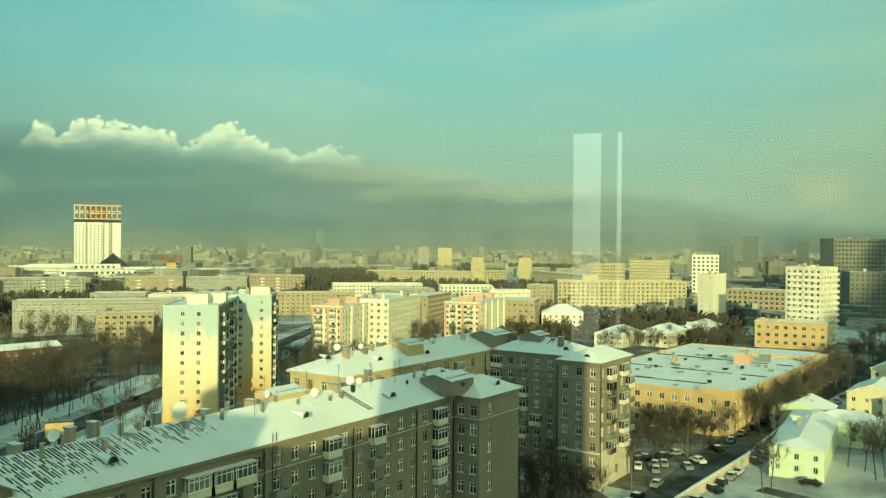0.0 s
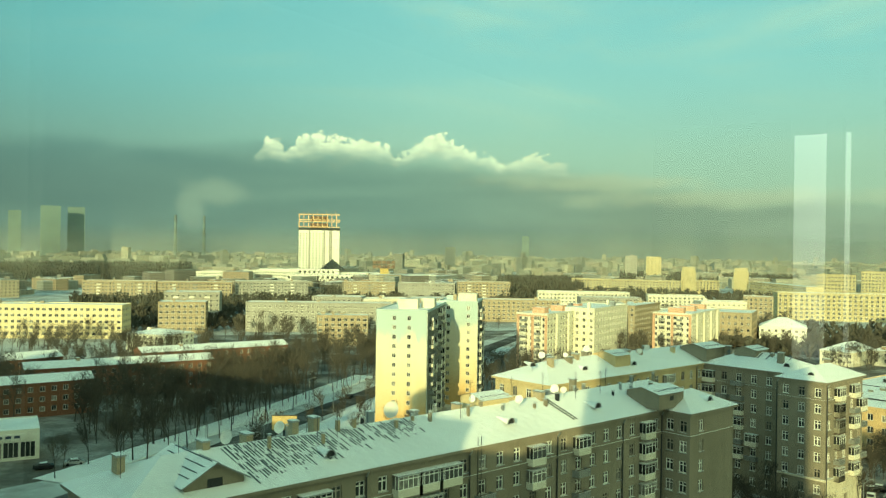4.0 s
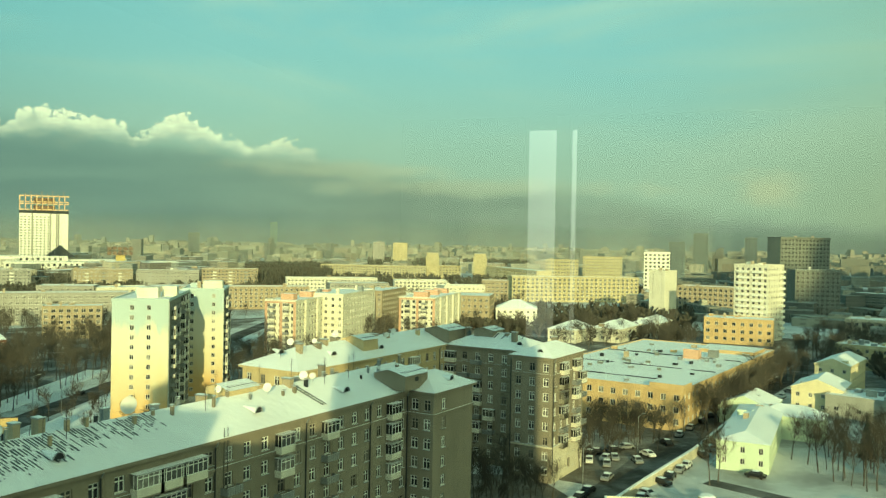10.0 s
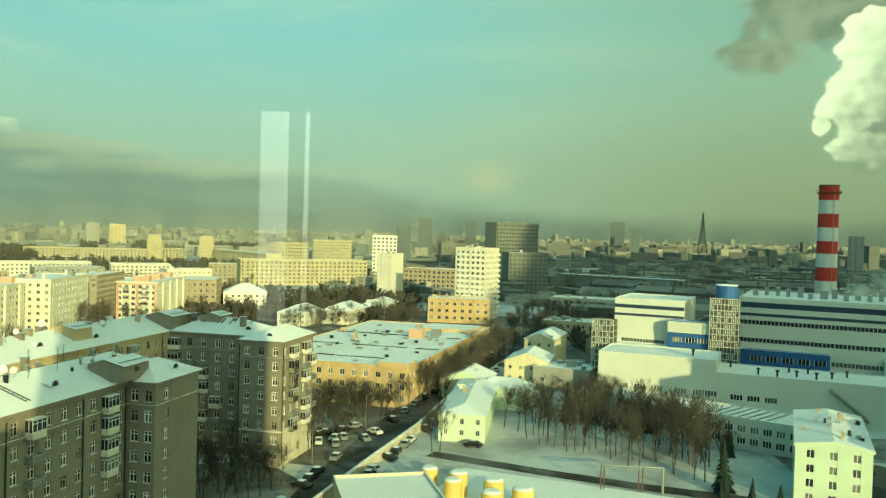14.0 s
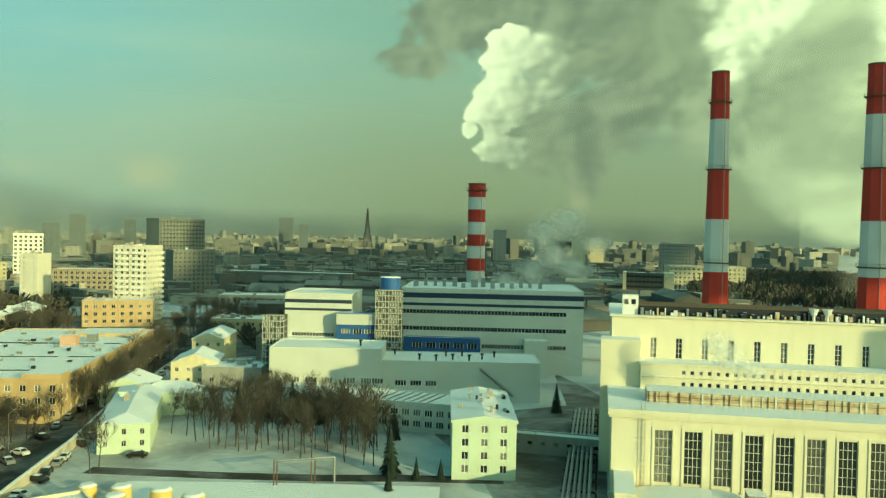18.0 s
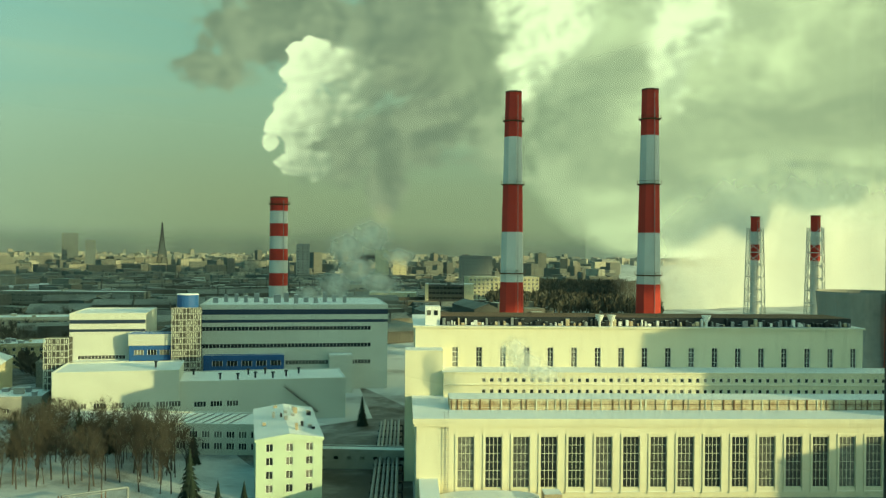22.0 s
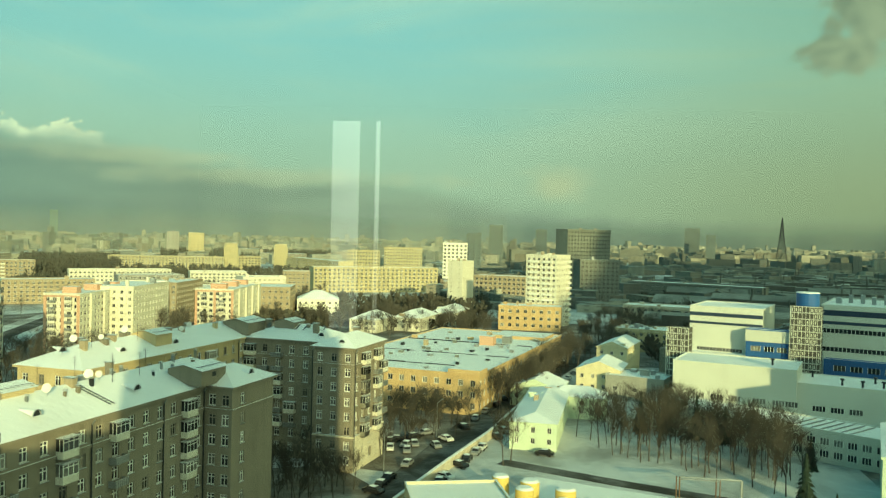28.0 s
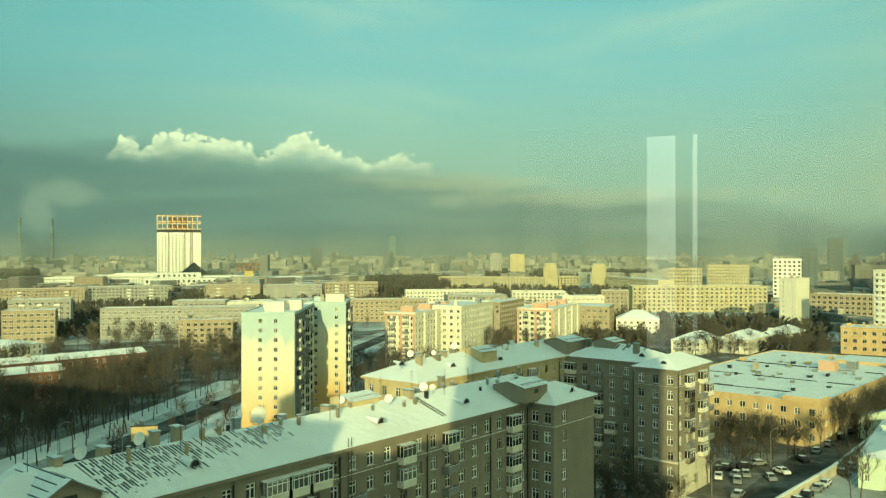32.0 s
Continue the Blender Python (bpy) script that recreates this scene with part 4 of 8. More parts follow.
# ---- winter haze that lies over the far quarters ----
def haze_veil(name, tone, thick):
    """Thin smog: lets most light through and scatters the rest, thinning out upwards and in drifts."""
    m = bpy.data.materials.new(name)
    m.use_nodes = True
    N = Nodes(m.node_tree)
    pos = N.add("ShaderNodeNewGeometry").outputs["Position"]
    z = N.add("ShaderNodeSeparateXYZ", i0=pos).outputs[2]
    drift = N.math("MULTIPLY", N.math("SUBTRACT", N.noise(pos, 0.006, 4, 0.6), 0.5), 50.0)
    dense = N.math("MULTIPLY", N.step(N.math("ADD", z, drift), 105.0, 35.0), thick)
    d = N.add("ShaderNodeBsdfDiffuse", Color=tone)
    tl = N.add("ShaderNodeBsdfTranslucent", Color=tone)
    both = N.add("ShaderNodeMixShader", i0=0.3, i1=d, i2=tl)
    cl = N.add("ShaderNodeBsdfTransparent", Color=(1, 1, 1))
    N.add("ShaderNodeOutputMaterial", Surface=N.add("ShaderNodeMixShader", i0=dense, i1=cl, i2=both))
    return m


# an upright curved sheet stands in for a depth of hazy air
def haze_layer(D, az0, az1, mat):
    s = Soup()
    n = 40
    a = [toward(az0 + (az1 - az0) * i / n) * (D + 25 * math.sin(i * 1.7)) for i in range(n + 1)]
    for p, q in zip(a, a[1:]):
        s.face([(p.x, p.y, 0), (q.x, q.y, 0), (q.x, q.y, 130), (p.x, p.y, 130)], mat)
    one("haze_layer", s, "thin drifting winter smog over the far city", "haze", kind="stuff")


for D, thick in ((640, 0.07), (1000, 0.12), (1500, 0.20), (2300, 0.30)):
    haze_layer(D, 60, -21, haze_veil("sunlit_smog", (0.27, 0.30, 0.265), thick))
    # darker copy to the right: smoke shade is put into its tone
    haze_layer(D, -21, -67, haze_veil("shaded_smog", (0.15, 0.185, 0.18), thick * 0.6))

# ---- the office tower that the camera stands in ----
GLASS_AZ, GLASS = -21.35, 0.62     # the pane faces this way, this far before the eye
LEFT, RIGHT = -1.2575, 1.1946   # the pane's edges


def office_tower():
    T = thing("office_tower", "tall dark office tower with a wide window", "office building", (0, 0, 0), GLASS_AZ)
    f = GLASS + 0.05
    lo, hi = EYE - 1.35, EYE + 1.56
    # unseen outer mass, its edges and height set by the shadow it casts
    mass = Soup()
    mass.box(-4.6, 33.4, f - 11.0, f, 0, lo - 0.3, M["panel_g"])
    mass.box(-4.6, 33.4, f - 11.0, f, hi + 0.3, 80, M["panel_g"])
    mass.box(5.0, 33.4, f - 11.0, f, lo - 0.3, hi + 0.3, M["panel_g"])
    mass.box(-4.6, -4.2, f - 11.0, f, lo - 0.3, hi + 0.3, M["panel_g"])
    part("tower_block", mass, T)
    # unseen side blocks added in steps to shape the shade on the houses
    low = Soup()
    low.box(-33, -22, f - 16.0, f - 2.0, 0, 48.0, M["panel_g"], M["snow"])
    low.box(-22, -12, f - 16.0, f - 2.0, 0, 44.5, M["panel_g"], M["snow"])
    low.box(-12, -4.65, f - 16.0, f - 2.0, 0, 46.5, M["panel_g"], M["snow"])
    low.box(-61, -33, f - 16.0, f - 2.0, 0, 53.0, M["panel_g"], M["snow"])
    low.box(-101, -61, f - 16.0, f - 2.0, 0, 38.5, M["panel_g"], M["snow"])
    low.box(-223, -101, f - 16.0, f - 2.0, 0, 48.0, M["panel_g"], M["snow"])
    part("low_block", low, T)
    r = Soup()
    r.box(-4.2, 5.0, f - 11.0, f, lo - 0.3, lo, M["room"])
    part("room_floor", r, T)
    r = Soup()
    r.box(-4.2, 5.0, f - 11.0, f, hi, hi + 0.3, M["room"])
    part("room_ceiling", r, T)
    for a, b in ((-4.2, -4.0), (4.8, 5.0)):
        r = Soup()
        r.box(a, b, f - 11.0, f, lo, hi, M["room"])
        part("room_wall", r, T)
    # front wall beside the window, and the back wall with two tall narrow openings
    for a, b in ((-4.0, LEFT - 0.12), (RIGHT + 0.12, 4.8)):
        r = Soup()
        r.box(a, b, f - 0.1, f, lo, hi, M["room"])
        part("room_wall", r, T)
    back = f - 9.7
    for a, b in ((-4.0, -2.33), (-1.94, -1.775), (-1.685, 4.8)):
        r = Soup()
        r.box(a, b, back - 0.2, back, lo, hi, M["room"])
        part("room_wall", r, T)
    W = thing("office_window", "wide fixed office pane in dark metal profiles", "window", (0, 0, 0), GLASS_AZ)
    g = Soup()
    g.box(LEFT, RIGHT, GLASS, GLASS + 0.012, lo, hi, M["glazing"])
    pane = part("pane", g, W, "greenish tinted glass pane")
    pane.visible_shadow = False
    for a, b in ((LEFT - 0.09, LEFT), (RIGHT, RIGHT + 0.09)):
        q = Soup()
        q.box(a, b, GLASS - 0.07, GLASS + 0.012, lo, hi, M["mullion"])
        part("side_profile", q, W)
    q = Soup()
    q.box(RIGHT - 0.012, RIGHT, GLASS - 0.03, GLASS - 0.004, lo, hi, M["dark"])
    part("gasket", q, W, "black rubber gasket")
    q = Soup()
    q.box(RIGHT + 0.005, RIGHT + 0.085, GLASS - 0.078, GLASS - 0.0705, EYE + 0.085, EYE + 0.092, M["frame"])
    part("profile_joint", q, W)
    return T


def glazing():
    m = bpy.data.materials.new("tinted_glazing")
    m.use_nodes = True
    N = Nodes(m.node_tree)
    face = N.add("ShaderNodeLayerWeight", Blend=0.5).outputs["Facing"]
    fr = N.math("ADD", 0.085, N.math("MULTIPLY", N.math("POWER", face, 5.0), 0.9), clamp=True)
    tr = N.add("ShaderNodeBsdfTransparent", Color=(0.885, 0.995, 0.86))
    gl = N.add("ShaderNodeBsdfGlossy", Color=(1, 1, 1), Roughness=0.0)
    mx = N.add("ShaderNodeMixShader", i0=fr, i1=tr, i2=gl)
    N.add("ShaderNodeOutputMaterial", Surface=mx)
    return m


M["glazing"] = glazing()
office_tower()

# ---- the eight-storey courtyard house before the window ----
CY = pose(6.1, 131.0, 0, 0, 0, -34.5)
EAVE = 26.0


def hip(s, x0, x1, y0, y1, z, rise, mat, over=0.5, ends=(True, True)):
    """A hipped roof over a rectangle, its ridge along the longer side."""
    x0, x1, y0, y1 = x0 - over, x1 + over, y0 - over, y1 + over
    if y1 - y0 > x1 - x0:
        q, mx = (x1 - x0) / 2, (x0 + x1) / 2
        a, b = (mx, y0 + (q if ends[0] else 0), z + rise), (mx, y1 - (q if ends[1] else 0), z + rise)
        s.face([(x1, y0, z), (x1, y1, z), b, a], mat), s.face([(x0, y1, z), (x0, y0, z), a, b], mat)
        s.face([(x0, y0, z), (x1, y0, z), a], mat), s.face([(x1, y1, z), (x0, y1, z), b], mat)
    else:
        q, my = (y1 - y0) / 2, (y0 + y1) / 2
        a, b = (x0 + (q if ends[0] else 0), my, z + rise), (x1 - (q if ends[1] else 0), my, z + rise)
        s.face([(x0, y0, z), (x1, y0, z), b, a], mat), s.face([(x1, y1, z), (x0, y1, z), a, b], mat)
        s.face([(x1, y0, z), (x1, y1, z), b], mat), s.face([(x0, y1, z), (x0, y0, z), a], mat)


STOREYS = [1.6 + 3.05 * k for k in range(8)]


def courtyard_wing(name, label, faces, roofs, mat):
    T = thing(name, label, "apartment building", (6.1, 131.0, 0), -34.5, "wings of the courtyard house")
    s = Soup()
    spots = []
    for p0, p1, cols in faces:
        spots.append(facade(s, T, p0, p1, 0, EAVE, mat, cols, STOREYS if cols else (), (1.3, 1.75), (2, 2), near=True, recess=0.22, bar=0.13, sill=True,
                            frame_mat=lambda i, j: M["frame_d" if (i * 7 + j * 5) % 6 == 0 else "frame"]))
    part("wall", s, T)
    c = Soup()
    for x0, x1, y0, y1, rise in roofs:
        c.box(x0 - 0.55, x1 + 0.55, y0 - 0.55, y1 + 0.55, EAVE - 0.35, EAVE + 0.02, mat)
    part("cornice", c, T)
    r = Soup()
    for x0, x1, y0, y1, rise in roofs:
        hip(r, x0, x1, y0, y1, EAVE + 0.03, rise, M["snow"], 0.6)
    part("roof", r, T, "snow-laden hipped roof")
    return T, spots


near_wing, near_spots = courtyard_wing("apartment_building", "long grey-ochre plastered apartment wing with snowy hipped roof",
    [((-18, -84), (-4.5, -84), spread(13.5, 3.4)), ((-4.5, -84), (-4.5, -0.7), spread(83.3, 3.1)), ((-4.5, -0.7), (0.3, -0.7), [1.3, 3.6]),
     ((0.3, -0.7), (0.3, 11.7), [3.1]), ((0.3, 11.7), (-18, 11.7), ()), ((-18, 11.7), (-18, -84), ())],
    [(-18, -4.5, -84, 11.7, 3.1), (-9, 0.3, -0.7, 11.7, 2.4)], M["plaster"])
back_wing, back_spots = courtyard_wing("apartment_building", "yellow plastered courtyard wing under a snowy roof with dormers",
    [((-43.5, 2), (-30, 2), spread(13.5, 3.2)), ((-30, 2), (-30, 53), spread(51, 3.2)), ((-43.5, 66), (-43.5, 2), ())],
    [(-43.5, -30, 2, 66, 3.1)], M["plaster_y"])
right_wing, right_spots = courtyard_wing("apartment_building", "grey-ochre apartment wing with corner block above the street",
    [((-30, 53), (-10, 53), spread(20, 3.1)), ((-10, 53), (-10, 47), ()), ((-10, 47), (-0.6, 47), spread(9.4, 3.1)), ((-0.6, 47), (-0.6, 63.5), spread(16.5, 3.0)),
     ((-0.6, 63.5), (-43.5, 66), ())],
    [(-30, -10, 53, 66, 2.9), (-10, -0.6, 47, 63.5, 2.3)], M["plaster"])

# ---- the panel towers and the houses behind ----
# the towers' right sides get the grey with shade in its colour
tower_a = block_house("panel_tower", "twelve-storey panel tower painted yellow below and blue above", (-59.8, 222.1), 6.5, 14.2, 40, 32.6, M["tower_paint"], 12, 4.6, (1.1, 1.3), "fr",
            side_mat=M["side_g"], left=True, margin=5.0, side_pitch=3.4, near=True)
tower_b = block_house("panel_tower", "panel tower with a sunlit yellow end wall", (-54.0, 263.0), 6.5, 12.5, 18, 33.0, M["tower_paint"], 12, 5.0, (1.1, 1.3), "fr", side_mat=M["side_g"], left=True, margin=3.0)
mid_a = block_house("apartment_building", "eight-storey pale panel house with pink brick corners", (-42, 350), -19, 14.5, 60, 23.0, M["panel_w"], 8, 3.0, (1.7, 1.6), left=True)
block_house("apartment_building", "tan brick apartment house in half shade", (-8, 440), -19, 18, 40, 22.0, M["tan"], 8, 3.2, left=True)
mid_b = block_house("apartment_building", "pale panel house with pink brick bands", (18.8, 414.5), -19, 19, 49, 20.5, M["panel_w"], 7, 3.0, (1.7, 1.6), left=True)
block_house("office_house", "low white house with a snowy hipped roof", (81.5, 482.5), -8, 24, 20, 10.5, M["white"], 3, 3.4, left=True, roof="hip", category="house")
block_house("apartment_building", "white slab tower with a windowless front", (173, 532.5), -45, 11, 16.8, 31.9, M["panel_w"], 10, 5.0, (1.0, 1.2), left=True)
white_block = block_house("apartment_building", "white fourteen-storey block with balconies", (190.9, 420.7), -48, 18.5, 19, 39.5, M["panel_w"], 13, 3.2, left=True)
block_house("office_house", "three-storey orange brick office house", (186, 403), -26, 33, 18, 12.5, M["orange"], 3, 4.0, (1.8, 1.8), left=True, category="house")
institute = block_house("institute_building", "long orange plastered institute with a flat snowy roof", (76.0, 216.9), -37, 50, 105, 11.0, M["orange"], 3, 3.6, (1.5, 1.7), left=True, category="institute")
block_house("green_house", "two-storey pale green house with snowy roof", (81.4, 177), -29, 11, 46, 6.6, M["green"], 2, 3.4, (1.0, 1.4), left=True, roof="hip", category="house", steep=0.55)
green_office = block_house("green_house", "four-storey pale green office house", (127.8, 110.3), -44, 13, 32, 12.2, M["green"], 4, 3.4, (1.4, 1.6), left=True, roof="gable", steep=0.38, roof_clutter=0, category="office building", margin=2.6)
KEEP = []      # plots that the trees leave free
for a, c, rz, w, d, h, mat, n, lab in (
        ("apartment_building", (-272, 388), 18, 90, 16, 17.5, "panel_y", 5, "yellow five-storey house with balconies"),
        ("apartment_building", (-247, 430), 25, 26, 18, 17.5, "tan", 5, "tan five-storey house end"),
        ("apartment_building", (-150, 473), 17, 85, 14, 17.0, "panel_g", 5, "long grey panel house of five storeys"),
        ("apartment_building", (-141, 407), 18, 26, 14, 15.0, "tan", 5, "tan brick house half hidden by trees"),
        ("house", (-216.6, 341), -10, 23, 20, 8.5, "white", 3, "white house with snowy hipped roof"),
        ("brick_house", (-160.5, 216), 50, 50, 11, 10.0, "brick", 3, "low red brick house under snow"),
        ("brick_house", (-150, 267), 46, 60, 11, 10.0, "brick", 3, "low red brick house behind bare trees"),
        ("brick_house", (-148, 325), 50, 60, 11, 9.0, "brick", 3, "low red brick house row under snow"),
        ("brick_house", (-208, 262), 62, 40, 12, 9.0, "brick", 3, "dark brick house end under snow")):
    KEEP.append((c[0], c[1], rz, w, d))
    block_house(a, lab, c, rz, w, d, h, M[mat], n, 3.2, left=True, roof="gable" if "brick" in a else "hip" if a == "house" else "flat", steep=0.4 if a == "house" else 0.8, win=(1.9, 1.6) if a == "apartment_building" else (1.4, 1.5))


# ---- balconies, pipes, dormers and roof gear of the courtyard house ----
def balcony_meshes():
    out = {}
    for kind in ("glazed", "open"):
        for w in (2.6, 3.6):
            b, g, t = Soup(), Soup(), Soup()
            b.box(-w / 2, w / 2, -1.15, 0.0, 0.0, 0.16, M["plaster"])
            pan = M["panel_w"] if kind == "glazed" else M["zinc"]
            b.box(-w / 2, w / 2, -1.15, -1.08, 0.16, 1.05, pan)
            for x in (-w / 2, w / 2 - 0.07):
                b.box(x, x + 0.07, -1.08, 0.0, 0.16, 1.05, pan)
            if kind == "glazed":
                n = round(w / 0.75)
                for i in range(n + 1):
                    x = -w / 2 + 0.04 + (w - 0.08) * i / n
                    g.box(x - 0.04, x + 0.04, -1.14, -1.07, 1.05, 2.55, M["frame"])
                for z in (1.05, 2.12, 2.5):
                    g.box(-w / 2, w / 2, -1.16, -1.06, z, z + 0.08, M["frame"])
                g.face([(-w / 2, -1.09, 1.1), (w / 2, -1.09, 1.1), (w / 2, -1.09, 2.5), (-w / 2, -1.09, 2.5)], M["pane"])
                for x in (-w / 2 + 0.03, w / 2 - 0.03):
                    g.face([(x, -1.09, 1.1), (x, 0, 1.1), (x, 0, 2.5), (x, -1.09, 2.5)], M["pane"])
                    g.box(x - 0.03, x + 0.03, -0.6, -0.52, 1.05, 2.55, M["frame"])
                t.box(-w / 2 - 0.1, w / 2 + 0.1, -1.25, 0.0, 2.58, 2.68, M["zinc"], M["snow"])
            else:
                g.box(-w / 2, w / 2, -1.16, -1.06, 1.05, 1.12, M["zinc"], M["snow"])
                for i in range(7):
                    x = -w / 2 + 0.1 + (w - 0.2) * i / 6
                    g.box(x - 0.015, x + 0.015, -1.17, -1.15, 0.16, 1.05, M["dark"])
            out[kind, w] = (b.mesh("balcony"), g.mesh("balcony_glazing" if kind == "glazed" else "railing"), t.mesh("balcony_roof") if t.v else None)
    return out


BALC = balcony_meshes()


def balcony(T, spot, kind, w):
    (x, y, z), turn = spot[0], spot[1]
    b, g, t = BALC[kind, w]
    ob = part("balcony", b, T, "white glazed balcony" if kind == "glazed" else "grey open balcony", pose(x, y, z - 0.95, 0, 0, turn))
    part("balcony_glazing" if kind == "glazed" else "railing", g, ob)
    if t:
        part("balcony_roof", t, ob)


rnd = random.Random(11)


def stack(T, spots, want, floors, w, share, axis=1):
    """A column of balconies at the windows nearest to a place along the wall."""
    col = min(spots, key=lambda q: abs(want - q[0][axis]))[4]
    for q in spots:
        if q[4] == col and q[5] in floors:
            balcony(T, q, "glazed" if rnd.random() < share else "open", w)


for y, fl, w, sh in ((-51.5, (7, 6, 5), 3.6, 1.0), (-47.8, (7, 6, 5), 3.6, 1.0), (-44.2, (7,), 3.6, 1.0), (-57.5, (6,), 2.6, 0.0), (-63.5, (7, 6), 3.6, 1.0), (-70.0, (6,), 2.6, 0.5), (-29.3, (7, 6, 5, 4, 3), 2.6, 0.7), (-20.0, (7, 6, 5, 4, 3), 2.6, 0.6), (-6.0, (7, 6, 5, 4), 2.6, 0.6), (-38.5, (6,), 2.6, 0.0)):
    stack(near_wing, near_spots[1], y, fl, w, sh)
for y, fl in ((9.0, (6, 5)), (18.0, (7, 6)), (40.0, (7, 6))):
    stack(back_wing, back_spots[1], y, fl, 2.6, 0.7)
for y, fl in ((50.5, (6, 5, 4, 2)), (53.5, (7, 6, 5, 4, 3, 2)), (58.0, (7, 6, 5, 4, 3, 2)), (61.5, (6, 5, 3))):
    stack(right_wing, right_spots[3], y, fl, 2.6, 0.75)
for x, fl, sh in ((-28.4, (7, 6), 1.0), (-21.0, (7, 6, 5, 4, 3, 2), 0.5), (-24.4, (6, 5, 4, 3), 0.4), (-17.5, (3, 2), 0.6)):
    stack(right_wing, right_spots[0], x, fl, 2.6, sh, 0)


def trims(T, runs, z, out, mat):
    """String courses along faces given as lines, each a ledge proud of the wall."""
    for (x0, y0), (x1, y1) in runs:
        s = Soup()
        d = Vector((x1 - x0, y1 - y0)).normalized()
        n = Vector((d.y, -d.x))
        q = [(x0, y0), (x1, y1), (x1 + n.x * out, y1 + n.y * out), (x0 + n.x * out, y0 + n.y * out)]
        s.face([(a, b, z) for a, b in q], mat), s.face([(a, b, z + 0.35) for a, b in q[::-1]], M["snow"])
        for i in range(4):
            (a, b), (c, e) = q[i], q[(i + 1) % 4]
            s.face([(a, b, z), (c, e, z), (c, e, z + 0.35), (a, b, z + 0.35)][::-1], mat)
        part("string_course", s, T)


trims(near_wing, [((-4.5, -84), (-4.5, -0.7)), ((-4.5, -0.7), (0.3, -0.7)), ((0.3, -0.7), (0.3, 11.7))], 22.2, 0.22, M["plaster"])
trims(right_wing, [((-30, 53), (-10, 53)), ((-10, 47), (-0.6, 47)), ((-0.6, 47), (-0.6, 63.5))], 22.2, 0.22, M["plaster"])
trims(right_wing, [((-10, 47), (-0.6, 47)), ((-0.6, 47), (-0.6, 63.5))], 7.2, 0.25, M["stone_w"])
s = Soup()
facade(s, right_wing, (-0.52, 47.0), (-0.52, 63.5), 0, 7.2, M["stone_w"], [3.0, 9.0], [1.6], (1.5, 2.0))
part("plinth", s, right_wing, "pale stone-faced lower storeys")
for T, px in ((near_wing, [(-4.5, y) for y in (-57.0, -41.5, -25.3, -10.8, -1.0)]), (right_wing, [(-10.2, 46.8), (-0.5, 47.2)]), (back_wing, [(-29.9, 4), (-29.9, 27), (-29.9, 50)])):
    for x, y in px:
        s = Soup()
        s.tube((x + 0.16, y - 0.1, 0.4), (x + 0.16, y - 0.1, EAVE - 0.9), 0.10, 0.10, M["dark"], 6)
        s.tube((x + 0.16, y - 0.1, EAVE - 0.9), (x + 0.6, y - 0.1, EAVE - 0.3), 0.10, 0.10, M["zinc"], 6)
        part("downpipe", s, T)


def roof_z(x, x0, x1, rise):
    """Height of a long hipped roof over its eaves."""
    return EAVE + 0.03 + rise * max(0.0, 1 - abs(x - (x0 + x1) / 2) / ((x1 - x0) / 2 + 0.6))


def hood_dormer(T, x, y, z, face):
    """A small round-backed roof light: a dark opening under a sheet-metal hood."""
    s = Soup()
    n = 10
    f = Vector((math.cos(face), math.sin(face), 0))
    t = Vector((-f.y, f.x, 0))
    p = Vector((x, y, z))
    rim = [p + f * 0.9 + t * (0.65 * math.cos(math.pi * i / n)) + Vector((0, 0, 0.2 + 0.75 * math.sin(math.pi * i / n))) for i in range(n + 1)]
    back = [p - f * 1.6 + t * (0.3 * math.cos(math.pi * i / n)) + Vector((0, 0, 0.75 + 0.15 * math.sin(math.pi * i / n))) for i in range(n + 1)]
    for i in range(n):
        s.face([rim[i], rim[i + 1], back[i + 1], back[i]], M["snow"])
    s.face([q - f * 0.15 for q in rim], M["dark"])
    d = part("dormer", s, T, "small hooded roof light")
    k = Soup()
    for i in range(n):
        k.tube(rim[i], rim[i + 1], 0.07, 0.07, M["zinc"], 4, caps=False)
    part("hood_rim", k, d)


for y in (-60.6, -32.6, -14.5):
    hood_dormer(near_wing, -7.0, y, roof_z(-7.0, -18, -4.5, 3.1) - 0.1, 0.0)
hood_dormer(near_wing, -1.6, 6.5, EAVE + 0.75, 0.0)
for x, y in ((-36, 3.5), (-33, 15.0), (-32.5, 30)):
    hood_dormer(back_wing, x, y, roof_z(x, -43.5, -30, 3.1) - 0.4, -0.2)
hood_dormer(right_wing, -12, 55.5, EAVE + 0.8, -1.57)
hood_dormer(right_wing, -4, 49.0, EAVE + 0.5, -1.57)


